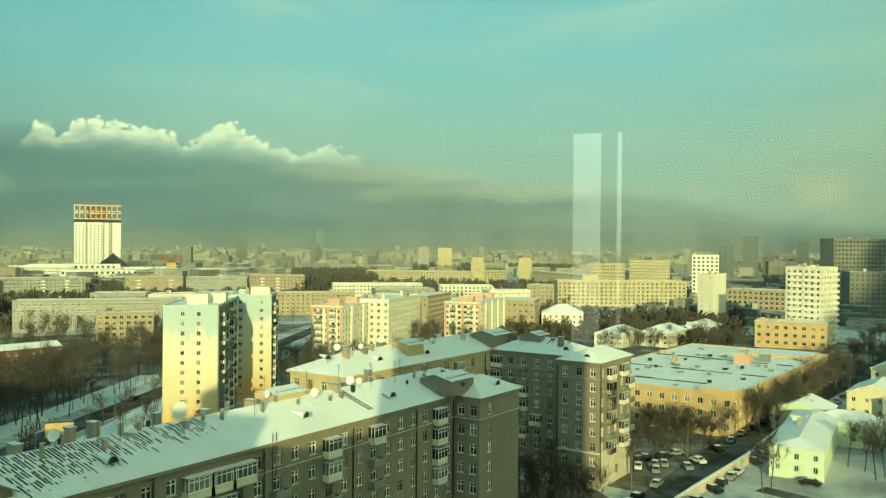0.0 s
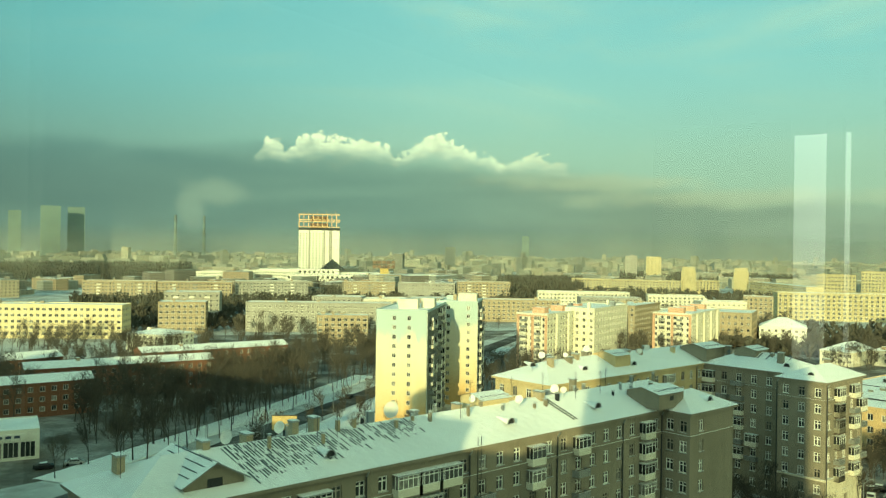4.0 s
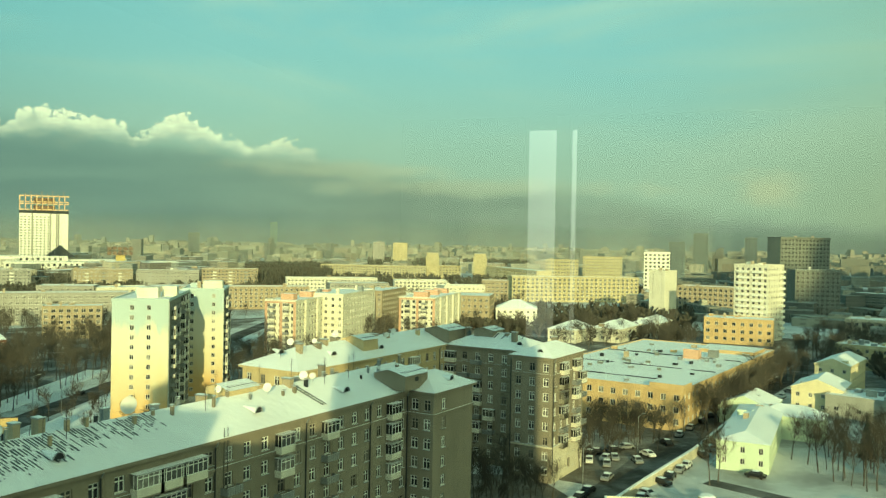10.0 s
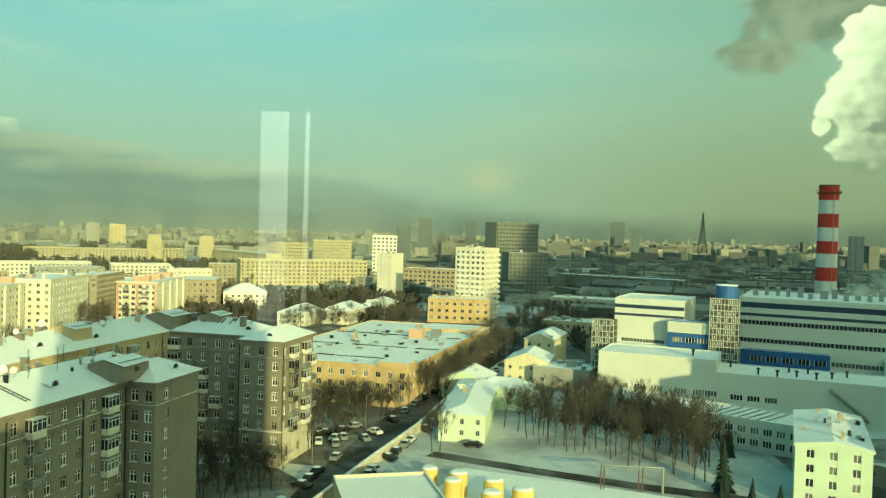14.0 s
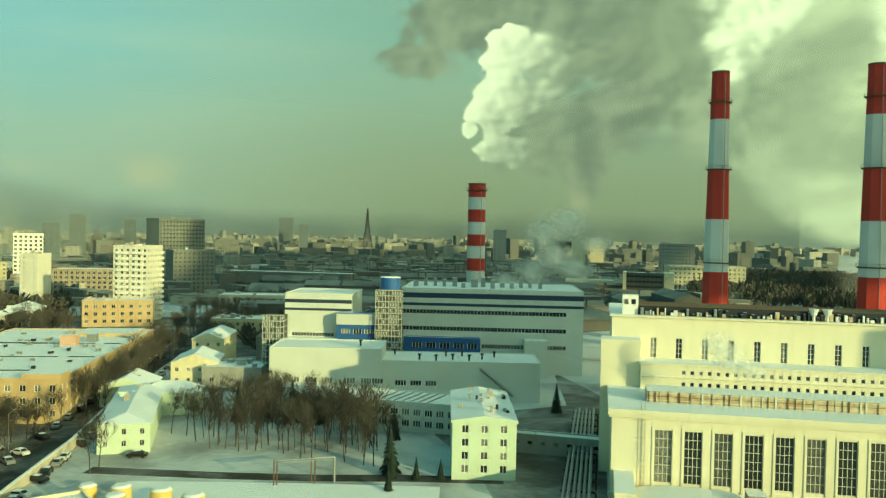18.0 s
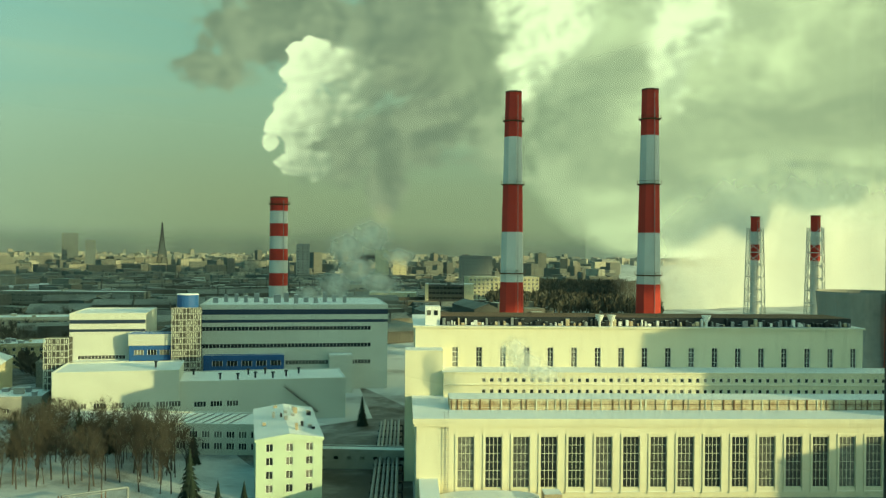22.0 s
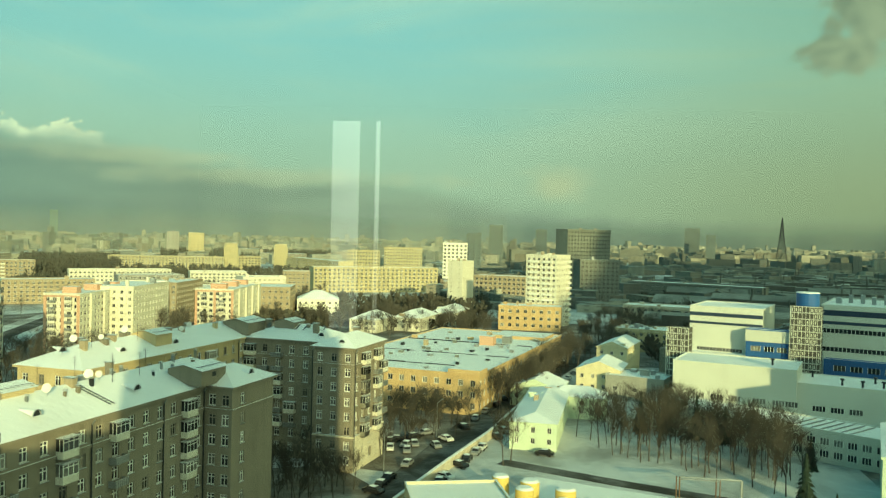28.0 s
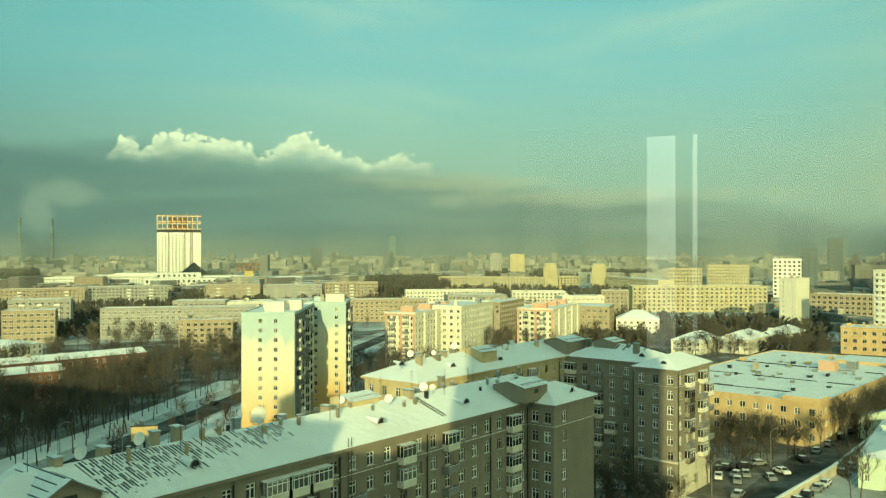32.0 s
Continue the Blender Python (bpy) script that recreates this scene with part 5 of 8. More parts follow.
def attic_box(T, x0, x1, y0, y1, z0, z1, rise, mat, win=()):
    """A raised stair-head with a gabled snowy roof."""
    s = Soup()
    s.box(x0, x1, y0, y1, z0, z1, mat)
    b = part("stair_head", s, T, "raised attic box with a gable")
    r = Soup()
    mx, o = (x0 + x1) / 2, 0.4
    r.face([(x0 - o, y0 - o, z1), (mx, y0 - o, z1 + rise), (mx, y1 + o, z1 + rise), (x0 - o, y1 + o, z1)][::-1], M["snow"])
    r.face([(x1 + o, y0 - o, z1), (mx, y0 - o, z1 + rise), (mx, y1 + o, z1 + rise), (x1 + o, y1 + o, z1)], M["snow"])
    r.face([(x0, y0, z1), (x1, y0, z1), (mx, y0, z1 + rise * 0.95)], mat), r.face([(x1, y1, z1), (x0, y1, z1), (mx, y1, z1 + rise * 0.95)], mat)
    part("gable_roof", r, b)
    for i in range(6):
        k = Soup()
        y = y0 + (y1 - y0) * (i + 0.5) / 6
        k.box(x1 - 2.2, x1 - 0.3, y - 0.07, y + 0.07, z1 + rise * 0.45, z1 + rise * 0.52, M["dark"])
        part("roof_seam", k, b)
    for x, y, z in win:
        k = Soup()
        k.box(x - 0.02, x + 0.03, y - 0.5, y + 0.5, z, z + 0.7, M["dark"])
        part("attic_window", k, b)


attic_box(near_wing, -8.5, -2.6, -4.5, 2.0, EAVE + 0.4, EAVE + 2.8, 0.8, M["plaster"], [(-2.6, -1.2, EAVE + 1.6)])
attic_box(back_wing, -35.5, -29.0, 52.5, 60, EAVE + 0.4, EAVE + 3.2, 0.9, M["plaster"])
attic_box(back_wing, -37.5, -32.0, 24, 29, EAVE + 1.0, EAVE + 3.4, 0.8, M["plaster_y"])
attic_box(right_wing, -25, -20, 57, 62, EAVE + 1.2, EAVE + 3.4, 0.7, M["plaster"])
attic_box(near_wing, -15.5, -11.0, -33, -28, EAVE + 1.6, EAVE + 3.8, 0.7, M["plaster_y"])


def cross_gable(T, x0, x1, y0, y1, z, rise, mat):
    """A gabled roof house set across the ridge, its pediment towards the yard."""
    s = Soup()
    my = (y0 + y1) / 2
    s.box(x0, x1, y0, y1, EAVE, z, mat)
    s.face([(x1, y0, z), (x1, y1, z), (x1, my, z + rise)], mat)
    g = part("gable_house", s, T, "gabled attic house with a pediment")
    r = Soup()
    o = 0.5
    dz = rise * o / ((y1 - y0) / 2)
    for e, sg in ((y0 - o, 1), (y1 + o, -1)):
        q = [(x0, e, z - dz), (x1 + o, e, z - dz), (x1 + o, my, z + rise), (x0, my, z + rise)]
        r.face(q if sg > 0 else q[::-1], M["snow"])
        r.face([(a, b, c - 0.16) for a, b, c in (q if sg < 0 else q[::-1])], M["zinc"])
        r.face([q[1], (q[1][0], q[1][1], q[1][2] - 0.16), (q[2][0], q[2][1], q[2][2] - 0.16), q[2]], M["zinc"])
    part("gable_roof", r, g)
    k = Soup()
    k.box(x1 - 0.02, x1 + 0.02, my - 0.8, my + 0.8, z - 1.0, z + 0.1, M["dark"])
    part("attic_window", k, g)
    for i in range(5):
        k = Soup()
        y = y0 + 0.6 + i * 0.8
        zz = z + rise * (1 - abs(y - my) / ((y1 - y0) / 2)) + 0.05
        k.box(x0 + 1, x1 - 0.4, y - 0.06, y + 0.06, zz - 0.1, zz, M["zinc_roof"])
        part("roof_seam", k, g)


cross_gable(near_wing, -15.5, -5.6, -77.4, -71.2, EAVE + 1.5, 1.7, M["plaster"])
# a ladder left lying on the snow, and the iron fire ladder down the front
s = Soup()
z0, z1 = roof_z(-10.6, -18, -4.5, 3.1), roof_z(-5.2, -18, -4.5, 3.1)
for dy in (-0.35, 0.35):
    s.tube((-10.6, -21.4 + dy, z0 + 0.12), (-5.2, -20.6 + dy, z1 + 0.12), 0.07, 0.07, M["zinc_roof"], 4)
for k in range(9):
    f = (k + 0.5) / 9
    p = Vector((-10.6 + 5.4 * f, -21.4 + 0.8 * f, z0 + (z1 - z0) * f + 0.12))
    s.tube(p + Vector((0, -0.35, 0)), p + Vector((0, 0.35, 0)), 0.05, 0.05, M["zinc_roof"], 4)
one("roof_ladder", s, "long wooden ladder lying on the snowy roof", "ladder", pose(6.1, 131.0, 0, 0, 0, -34.5))
s = Soup()
for dy in (-0.3, 0.3):
    s.tube((-4.1, -40.2 + dy, 3.0), (-4.1, -40.2 + dy, EAVE + 1.2), 0.045, 0.045, M["dark"], 4)
for k in range(52):
    s.tube((-4.1, -40.5, 3.2 + 0.45 * k), (-4.1, -39.9, 3.2 + 0.45 * k), 0.03, 0.03, M["dark"], 3)
part("fire_ladder", s, near_wing, "dark iron fire ladder")


def brick_stack(T, x, y, z, h, w=0.9, mat="tan"):
    s = Soup()
    s.box(x - w / 2, x + w / 2, y - 0.4, y + 0.4, z, z + h, M[mat])
    c = part("chimney_stack", s, T)
    k = Soup()
    k.box(x - w / 2 - 0.1, x + w / 2 + 0.1, y - 0.5, y + 0.5, z + h, z + h + 0.18, M["zinc"], M["snow"])
    part("cap", k, c)


for y in (-80, -72, -67, -62, -58, -49, -43, -36, -22, -18, -12):
    brick_stack(near_wing, -11.5 + rnd.uniform(-2.5, 0.8), y + rnd.uniform(-1, 1), EAVE + 1.6, rnd.uniform(1.6, 2.8), rnd.uniform(0.7, 1.6), rnd.choice(["tan", "plaster", "zinc"]))
for y in (8, 11, 14, 17, 22, 33, 37, 43, 48):
    brick_stack(back_wing, -37 + rnd.uniform(-1.5, 2.5), y, EAVE + 1.6, rnd.uniform(1.6, 2.8), rnd.uniform(0.7, 1.8), rnd.choice(["tan", "plaster_y", "plaster"]))
for x in (-28, -17, -14, -6):
    brick_stack(right_wing, x, 58 + rnd.uniform(-2, 2), EAVE + 1.4, rnd.uniform(1.4, 2.2), rnd.uniform(0.7, 1.5), "plaster")


for k in range(26):
    y = -66 + 2.9 * k + rnd.uniform(-1, 1)
    T, x0, x1, yy = (near_wing, -18, -4.5, y) if y < 8 else (back_wing, -43.5, -30, y + rnd.uniform(0, 40))
    x = (x0 + x1) / 2 + rnd.uniform(-1.0, 2.4)
    s = Soup()
    z, w, h = roof_z(x, x0, x1, 3.1), rnd.uniform(0.25, 0.5), rnd.uniform(0.5, 1.3)
    s.box(x - w / 2, x + w / 2, yy - w / 2, yy + w / 2, z - 0.2, z + h, M[rnd.choice(["tan", "zinc", "dark", "plaster"])], M["snow"])
    s.box(x - w * 0.7, x + w * 0.7, yy - w * 0.7, yy + w * 0.7, z + h + 0.15, z + h + 0.22, M["zinc"], M["snow"])
    part("roof_vent", s, T, "small roof vent with a metal hood")


def dish(T, x, y, z, r, face):
    s = Soup()
    s.tube((x, y, z - 1.0), (x, y, z), 0.04, 0.04, M["zinc"], 5)
    f = Vector((math.cos(face), math.sin(face), 0.35)).normalized()
    u = f.orthogonal().normalized()
    w = f.cross(u)
    c = Vector((x, y, z))
    n, k = 14, 3
    rings = [[c + f * (0.28 * r * (j / k) ** 2) + u * (r * j / k * math.cos(2 * math.pi * i / n)) + w * (r * j / k * math.sin(2 * math.pi * i / n)) for i in range(n)] for j in range(1, k + 1)]
    for i in range(n):
        s.face([c, rings[0][i], rings[0][(i + 1) % n]], M["frame"])
        for j in range(k - 1):
            s.face([rings[j][i], rings[j + 1][i], rings[j + 1][(i + 1) % n], rings[j][(i + 1) % n]], M["frame"])
    s.tube(c, c + f * r * 0.8, 0.02, 0.02, M["zinc"], 4)
    part("satellite_dish", s, T, "white satellite dish")


for x, y, r in ((-11.6, -48.0, 1.05), (-9.5, -27.5, 0.6), (-10.5, -19, 0.65), (-10.0, -17.6, 0.5), (-12.0, -34.0, 0.5), (-11, -64, 0.7), (-13.5, -69, 0.8), (-15.5, -24, 0.5)):
    dish(near_wing, x, y, roof_z(x, -18, -4.5, 3.1) + 1.2, r, -1.2)
for x, y, r in ((-38, 9, 0.7), (-36.8, 21, 0.7), (-34, 35, 0.55), (-35, 39, 0.6), (-35.5, 13, 0.5)):
    dish(back_wing, x, y, roof_z(x, -43.5, -30, 3.1) + 1.4, r, -1.2)
for T, x, y in [(near_wing, -11.2 + rnd.uniform(-2, 2), -82 + 5.2 * k + rnd.uniform(-2, 2)) for k in range(16)] + [(back_wing, -36.7 + rnd.uniform(-2, 2), 4 + 6 * k) for k in range(9)]:
    s = Soup()
    h = rnd.uniform(1.8, 3.6)
    s.tube((x, y, EAVE + 1.6), (x, y, EAVE + 3.1 + h), 0.035, 0.025, M["dark"], 4)
    for q in range(3):
        s.box(x - 0.5 + 0.1 * q, x + 0.5 - 0.1 * q, y - 0.015, y + 0.015, EAVE + 2.8 + h - 0.3 * q, EAVE + 2.83 + h - 0.3 * q, M["dark"])
    part("aerial", s, T)
# the stretch of roof where the wind has bared the seams of the metal, in broken runs
for k in range(64):
    y = -71.2 + 0.40 * k + rnd.uniform(-0.06, 0.06)
    if y > -58 and rnd.random() < 0.25:
        continue
    reach = 0.80 - 0.018 * (y + 71.2) + rnd.uniform(-0.14, 0.10)
    a = rnd.uniform(0.0, 0.10)
    while a < reach:
        b = min(reach, a + rnd.uniform(0.10, 0.34))
        x0, x1 = -11.25 + 7.3 * a, -11.25 + 7.3 * b
        z0, z1 = roof_z(x0, -18, -4.5, 3.1), roof_z(x1, -18, -4.5, 3.1)
        w, k0, k1 = rnd.uniform(0.13, 0.28), 1.6 * a, 1.6 * b
        s = Soup()
        s.face([(x0, y + k0, z0 + 0.03), (x1, y + k1, z1 + 0.03), (x1, y + k1 + w * 0.7, z1 + 0.03), (x0, y + k0 + w, z0 + 0.03)], M["zinc_roof"])
        s.face([(x0, y + k0, z0 + 0.03), (x0, y + k0, z0 - 0.1), (x1, y + k1, z1 - 0.1), (x1, y + k1, z1 + 0.03)], M["zinc_roof"])
        part("roof_seam", s, near_wing, "bare metal roof seam")
        a = b + rnd.uniform(0.02, 0.10)


# bared sheet along the ridges of the street wing
for k in range(34):
    x = -29 + 0.85 * k + rnd.uniform(-0.2, 0.2)
    if rnd.random() < 0.25:
        continue
    blk = x > -10
    cx0, cy, half, rise = (-30, 59.5, 7.1, 2.9) if not blk else (-10, 55.2, 8.8, 2.3)
    if blk and (x < -7.0 or x > -3.6):
        continue
    u0, u1 = rnd.uniform(0.04, 0.12), rnd.uniform(0.16, 0.42)
    w = rnd.uniform(0.12, 0.4)
    ya, yb = cy - half * u1, cy - half * u0
    if blk:
        half, rise = 5.3, 2.3
        u1 = 0.3
        xa, xb = -5.3 - half * u1, -5.3 - half * 0.05
        y = 50.5 + (x + 7) * 2.2
        za, zb = EAVE + 0.06 + rise * (1 - u1), EAVE + 0.06 + rise * 0.95
        q = [(xa, y, za), (xb, y, zb), (xb, y + w, zb), (xa, y + w, za)]
    else:
        za, zb = EAVE + 0.06 + rise * (1 - u1), EAVE + 0.06 + rise * (1 - u0)
        q = [(x, ya, za), (x + w, ya, za), (x + w, yb, zb), (x, yb, zb)]
    s = Soup()
    s.face(q, M["zinc_roof"])
    s.face([(a, b, c - 0.1) for a, b, c in q][::-1], M["zinc_roof"])
    part("roof_seam", s, right_wing, "bare metal roof seam")


# ---- paint, edge strips and balconies of the panel towers ----
def skin(T, x0, x1, z0, z1, mat, y=0.0, label=""):
    s = Soup()
    s.box(x0, x1, y - 0.035, y - 0.004, z0, z1, M[mat])
    part("painted_panel", s, T, label)


for T, D in ((tower_a, 40), (tower_b, 18)):
    for k in range(12):
        s = Soup()
        s.box(0.0, 0.10, 0.4, 1.1, 1.2 + 2.6 * k, 3.6 + 2.6 * k, M["frame"])
        part("edge_strip", s, T, "white sealed panel joint")
    for y in ((6.5, 13.5, 24, 31) if D == 40 else (5, 12)):
        for k in range(12):
            b, g, t = BALC["open" if rnd.random() < 0.35 else "glazed", 2.6]
            ob = part("balcony", b, T, "", pose(0, y, 1.1 + 2.6 * k, 0, 0, 90))
            part("balcony_glazing", g, ob)
for T, x, y, w in ((tower_a, -9.5, 8, 5.5), (tower_a, -4, 14, 4), (tower_b, -7, 6, 6)):
    s = Soup()
    s.box(x, x + w, y, y + 4, 32.8, 35.6, M["panel_w"], M["snow"])
    part("lift_house", s, T)
# vents and a front cornice on the green office house
for k in range(15):
    s = Soup()
    x, y = rnd.uniform(-12, -1.5), rnd.uniform(2.5, 30)
    z = 12.2 + 0.98 * (1 - abs(x + 6.5) / 6.8)
    w, d, h = rnd.uniform(0.4, 0.9), rnd.uniform(0.4, 1.2), rnd.uniform(0.5, 1.5)
    s.box(x, x + w, y, y + d, z - 0.2, z + h, rnd.choice([M["dark"], M["zinc"], M["tan"]]), M["snow"])
    part("roof_vent", s, green_office)
s = Soup()
s.box(-13.3, 0.3, -0.35, -0.004, 11.7, 12.15, M["green"], M["snow"])
part("cornice", s, green_office)
# roof gear of the long institute
for y0 in (13, 37, 66):
    x = -49.0
    while x < -4:
        w = rnd.uniform(4, 12)
        s = Soup()
        y = y0 + rnd.uniform(-0.4, 0.4)
        s.box(x, min(x + w, -2), y, y + rnd.uniform(0.25, 0.5), 11.2, 11.2 + rnd.uniform(0.25, 0.5), M["dark"], M["snow"])
        part("roof_joint", s, institute, "dark joint between roof bays")
        x += w + rnd.choice([0.0, 0.5, 3.0])
for k in range(34):
    s = Soup()
    x, y = rnd.uniform(-47, -4), rnd.uniform(4, 98)
    w, h = rnd.uniform(0.6, 1.6), rnd.uniform(0.5, 1.1)
    s.box(x, x + w, y, y + rnd.uniform(0.6, 1.8), 11.25, 11.25 + h, rnd.choice([M["dark"], M["zinc"], M["slab"]]), M["snow"])
    part("roof_vent", s, institute)
for x, y, w, d, h, mat in ((-9, -0.6, 9.4, 7, 1.4, "orange"), (-20, 62, 5, 4, 3.2, "pink"), (-14, 70, 3, 3, 2.6, "zinc"), (-22, 84, 20, 16, 1.2, "orange")):
    s = Soup()
    s.box(x, x + w, y, y + d, 11.26, 11.26 + h, M[mat], M["snow"])
    part("roof_house", s, institute)

# pink brick strips, balcony stacks and stepped lift houses on the two pale houses
for T, w, h, n in ((mid_a, 14.5, 23.0, 8), (mid_b, 19.0, 20.5, 7)):
    for x in (-w, -w * 0.52, -1.3):
        skin(T, x, x + 1.25, 0.3, h, "pink", label="pink brick strip")
    skin(T, -w, 0, h - 0.9, h - 0.1, "pink")
    st = (h - 1.4) / n
    for x in (-w * 0.75, -w * 0.3):
        for k in range(n):
            b, g, t = BALC["glazed" if rnd.random() < 0.5 else "open", 2.6]
            ob = part("balcony", b, T, "", pose(x, -0.04, 1.0 + st * k, 0, 0, 0))
            part("balcony_glazing", g, ob)
    for y in (6, 24, 42):
        s = Soup()
        s.box(-w * 0.7, -w * 0.3, y, y + 4, h + 0.2, h + 2.8, M["pink"], M["snow"])
        part("lift_house", s, T)
    for y in (8, 20, 32, 44):
        s = Soup()
        s.box(0.0, 0.9, y, y + 3.0, 0, h, M["panel_w"], M["snow"])
        part("loggia_stack", s, T, "projecting pale loggia column")

# ---- trees ----
def tree_meshes(seed, h, spreadr, twigs, light=False):
    """A bare winter tree: tapered trunk and limbs in one mesh, the crown of thin branches and twigs in another."""
    r = random.Random(seed)
    t, c = Soup(), Soup()
    tips = []

    def twig(p, q, rad):
        """A thin branch that tapers to its tip, three-sided."""
        d = (q - p).normalized()
        u = d.orthogonal().normalized()
        w = d.cross(u)
        a = r.uniform(0, 6.28)
        ring = [p + (u * math.cos(a + 2.094 * i) + w * math.sin(a + 2.094 * i)) * rad for i in range(3)]
        for i in range(1 if light else 3):
            c.face([ring[i], ring[(i + 1) % 3], q], M["twig"])

    def grow(p, d, length, rad, depth):
        n = 3 if depth == 0 else 2 if depth == 1 else 1
        q = p
        for k in range(n):
            d = (d + Vector((r.uniform(-1, 1), r.uniform(-1, 1), r.uniform(-0.2, 0.5))) * (0.08 if depth == 0 else 0.22)).normalized()
            e = q + d * length / n
            ra, rb = rad * (1 - 0.55 * k / n), rad * (1 - 0.55 * (k + 1) / n)
            if depth < 2:
                t.tube(q, e, ra, rb, M["bark"], 6 if depth == 0 else 4, caps=False)
            else:
                twig(q, e, max(ra, 0.04))
            if depth < 3 and (depth > 0 or k > 0):
                for _ in range(4 if depth == 0 else 3 if depth == 1 else 3):
                    a = r.uniform(0, 6.28)
                    side = Vector((math.cos(a), math.sin(a), r.uniform(0.35, 1.1))).normalized()
                    nd = (side * (1.0 if depth else spreadr) + d * 0.55).normalized()
                    grow(e, nd, length * r.uniform(0.42, 0.62), rb * 0.62, depth + 1)
            q = e
        if depth >= 2:
            tips.append((q, d))
        elif depth < 2:
            grow(q, d, length * 0.5, rad * 0.42, depth + 1)

    grow(Vector((0, 0, 0)), Vector((0, 0, 1)), h * 0.62, h * 0.014 + 0.03, 0)
    for _ in range(twigs):
        p, d = tips[r.randrange(len(tips))]
        nd = (d + Vector((r.uniform(-1, 1), r.uniform(-1, 1), r.uniform(-0.4, 0.9)))).normalized()
        L = h * r.uniform(0.05, 0.13)
        twig(p - d * r.uniform(0, 0.12) * h, p + nd * L, 0.05 if light else 0.034)
        if r.random() < 0.5:
            tips.append((p + nd * L * 0.7, nd))
    return t.mesh("trunk"), c.mesh("crown")


SORTS = ((21, 13.0, 0.7), (22, 12.0, 0.9), (23, 14.0, 0.55), (24, 9.0, 1.1), (25, 11.0, 0.8))
TREES = [tree_meshes(*q, 330) for q in SORTS]
LIGHT = [tree_meshes(*q, 300, True) for q in SORTS]
LABELS = ("tall bare winter tree with thin dark trunk", "bare spreading winter tree on snow", "slim bare tree of the grove", "small bushy leafless tree", "bare brownish street tree")
PROTO = {}


WOOD = []


def tree(x, y, k, scale, turn, z=0.0, group="bare trees"):
    m = pose(x, y, z, 0, 0, turn)
    if math.hypot(x, y) > 262:
        WOOD.append((m @ Matrix.Diagonal((scale, scale, scale, 1)), k))
        return None
    if k not in PROTO:
        T = thing("tree", LABELS[k], "tree", (x, y, z), turn, group)
        part("trunk", TREES[k][0], T), part("crown", TREES[k][1], T)
        T.scale = (scale,) * 3
        PROTO[k] = T
        return T
    T = copy_thing(PROTO[k], m)
    T.scale = (scale * rnd.uniform(0.9, 1.1), scale * rnd.uniform(0.9, 1.1), scale)
    return T


def inside(p, poly):
    c = False
    for i in range(len(poly)):
        (x0, y0), (x1, y1) = poly[i], poly[i - 1]
        if (y0 > p[1]) != (y1 > p[1]) and p[0] < (x1 - x0) * (p[1] - y0) / (y1 - y0) + x0:
            c = not c
    return c


def built(p):
    for cx, cy, rz, w, d in KEEP:
        a = radians(rz)
        u, v = (p[0] - cx) * math.cos(a) + (p[1] - cy) * math.sin(a), -(p[0] - cx) * math.sin(a) + (p[1] - cy) * math.cos(a)
        if -w - 2.5 < u < 2.5 and -2.5 < v < d + 2.5:
            return True
    return False


def scatter(poly, n, kinds, s0, s1, seed, gap=2.2):
    r = random.Random(seed)
    done = []
    xs, ys = [p[0] for p in poly], [p[1] for p in poly]
    for _ in range(n * 30):
        if len(done) >= n:
            break
        p = (r.uniform(min(xs), max(xs)), r.uniform(min(ys), max(ys)))
        if inside(p, poly) and not built(p) and all((p[0] - q[0]) ** 2 + (p[1] - q[1]) ** 2 > gap * gap for q in done):
            done.append(p)
            tree(*p, r.choice(kinds), r.uniform(s0, s1), r.uniform(0, 360))


GROVE = [(92, 192), (93, 166), (103, 149), (111, 135), (117, 134), (130, 150), (133, 168), (124, 196), (108, 196)]
scatter(GROVE, 100, (0, 2, 2, 4), 0.58, 0.84, 31, 1.9)
scatter([(-175, 205), (-150, 195), (-132, 235), (-128, 285), (-150, 300), (-165, 260)], 34, (0, 1, 4), 0.75, 1.0, 30, 2.6)
scatter([(-150, 190), (-122, 170), (-116, 200), (-112, 250), (-104, 330), (-96, 420), (-140, 380), (-150, 300), (-140, 240)], 165, (0, 1, 4, 3), 0.7, 1.05, 32, 3.0)
scatter([(-230, 330), (-200, 300), (-160, 310), (-120, 400), (-145, 440), (-215, 425)], 75, (1, 3, 4), 0.7, 1.0, 33, 3.0)
scatter([(-86, 190), (-82, 190), (-72, 300), (-80, 300)], 9, (4, 1), 0.5, 0.7, 34, 6.0)
scatter([(-128, 150), (-118, 150), (-113, 240), (-119, 240)], 16, (4, 0), 0.6, 0.85, 35, 4.0)
scatter([(-75, 205), (-60, 212), (-62, 219), (-80, 216)], 7, (3, 1), 0.45, 0.65, 36)
scatter([(50, 210), (73, 207), (75, 213), (52, 219)], 12, (4, 1, 3), 0.6, 0.8, 37)
scatter([(79, 217), (84, 218), (150, 306), (145, 309)], 34, (4, 0, 1), 0.65, 0.9, 38, 2.4)
scatter([(64, 166), (68, 166), (70, 173), (66, 174)], 2, (1, 4), 0.8, 1.0, 39)
scatter([(8, 150), (20, 146), (32, 158), (24, 176), (10, 168)], 30, (3, 1, 4), 0.5, 0.8, 40)
scatter([(38, 196), (60, 204), (72, 206), (74, 213), (44, 212)], 22, (3, 4, 1), 0.5, 0.75, 54)
scatter([(-60, 300), (-20, 330), (-10, 345), (-66, 330)], 10, (1, 4), 0.7, 0.9, 41)
scatter([(-24, 395), (-2, 392), (2, 410), (-20, 430)], 12, (1, 4), 0.8, 1.1, 42)
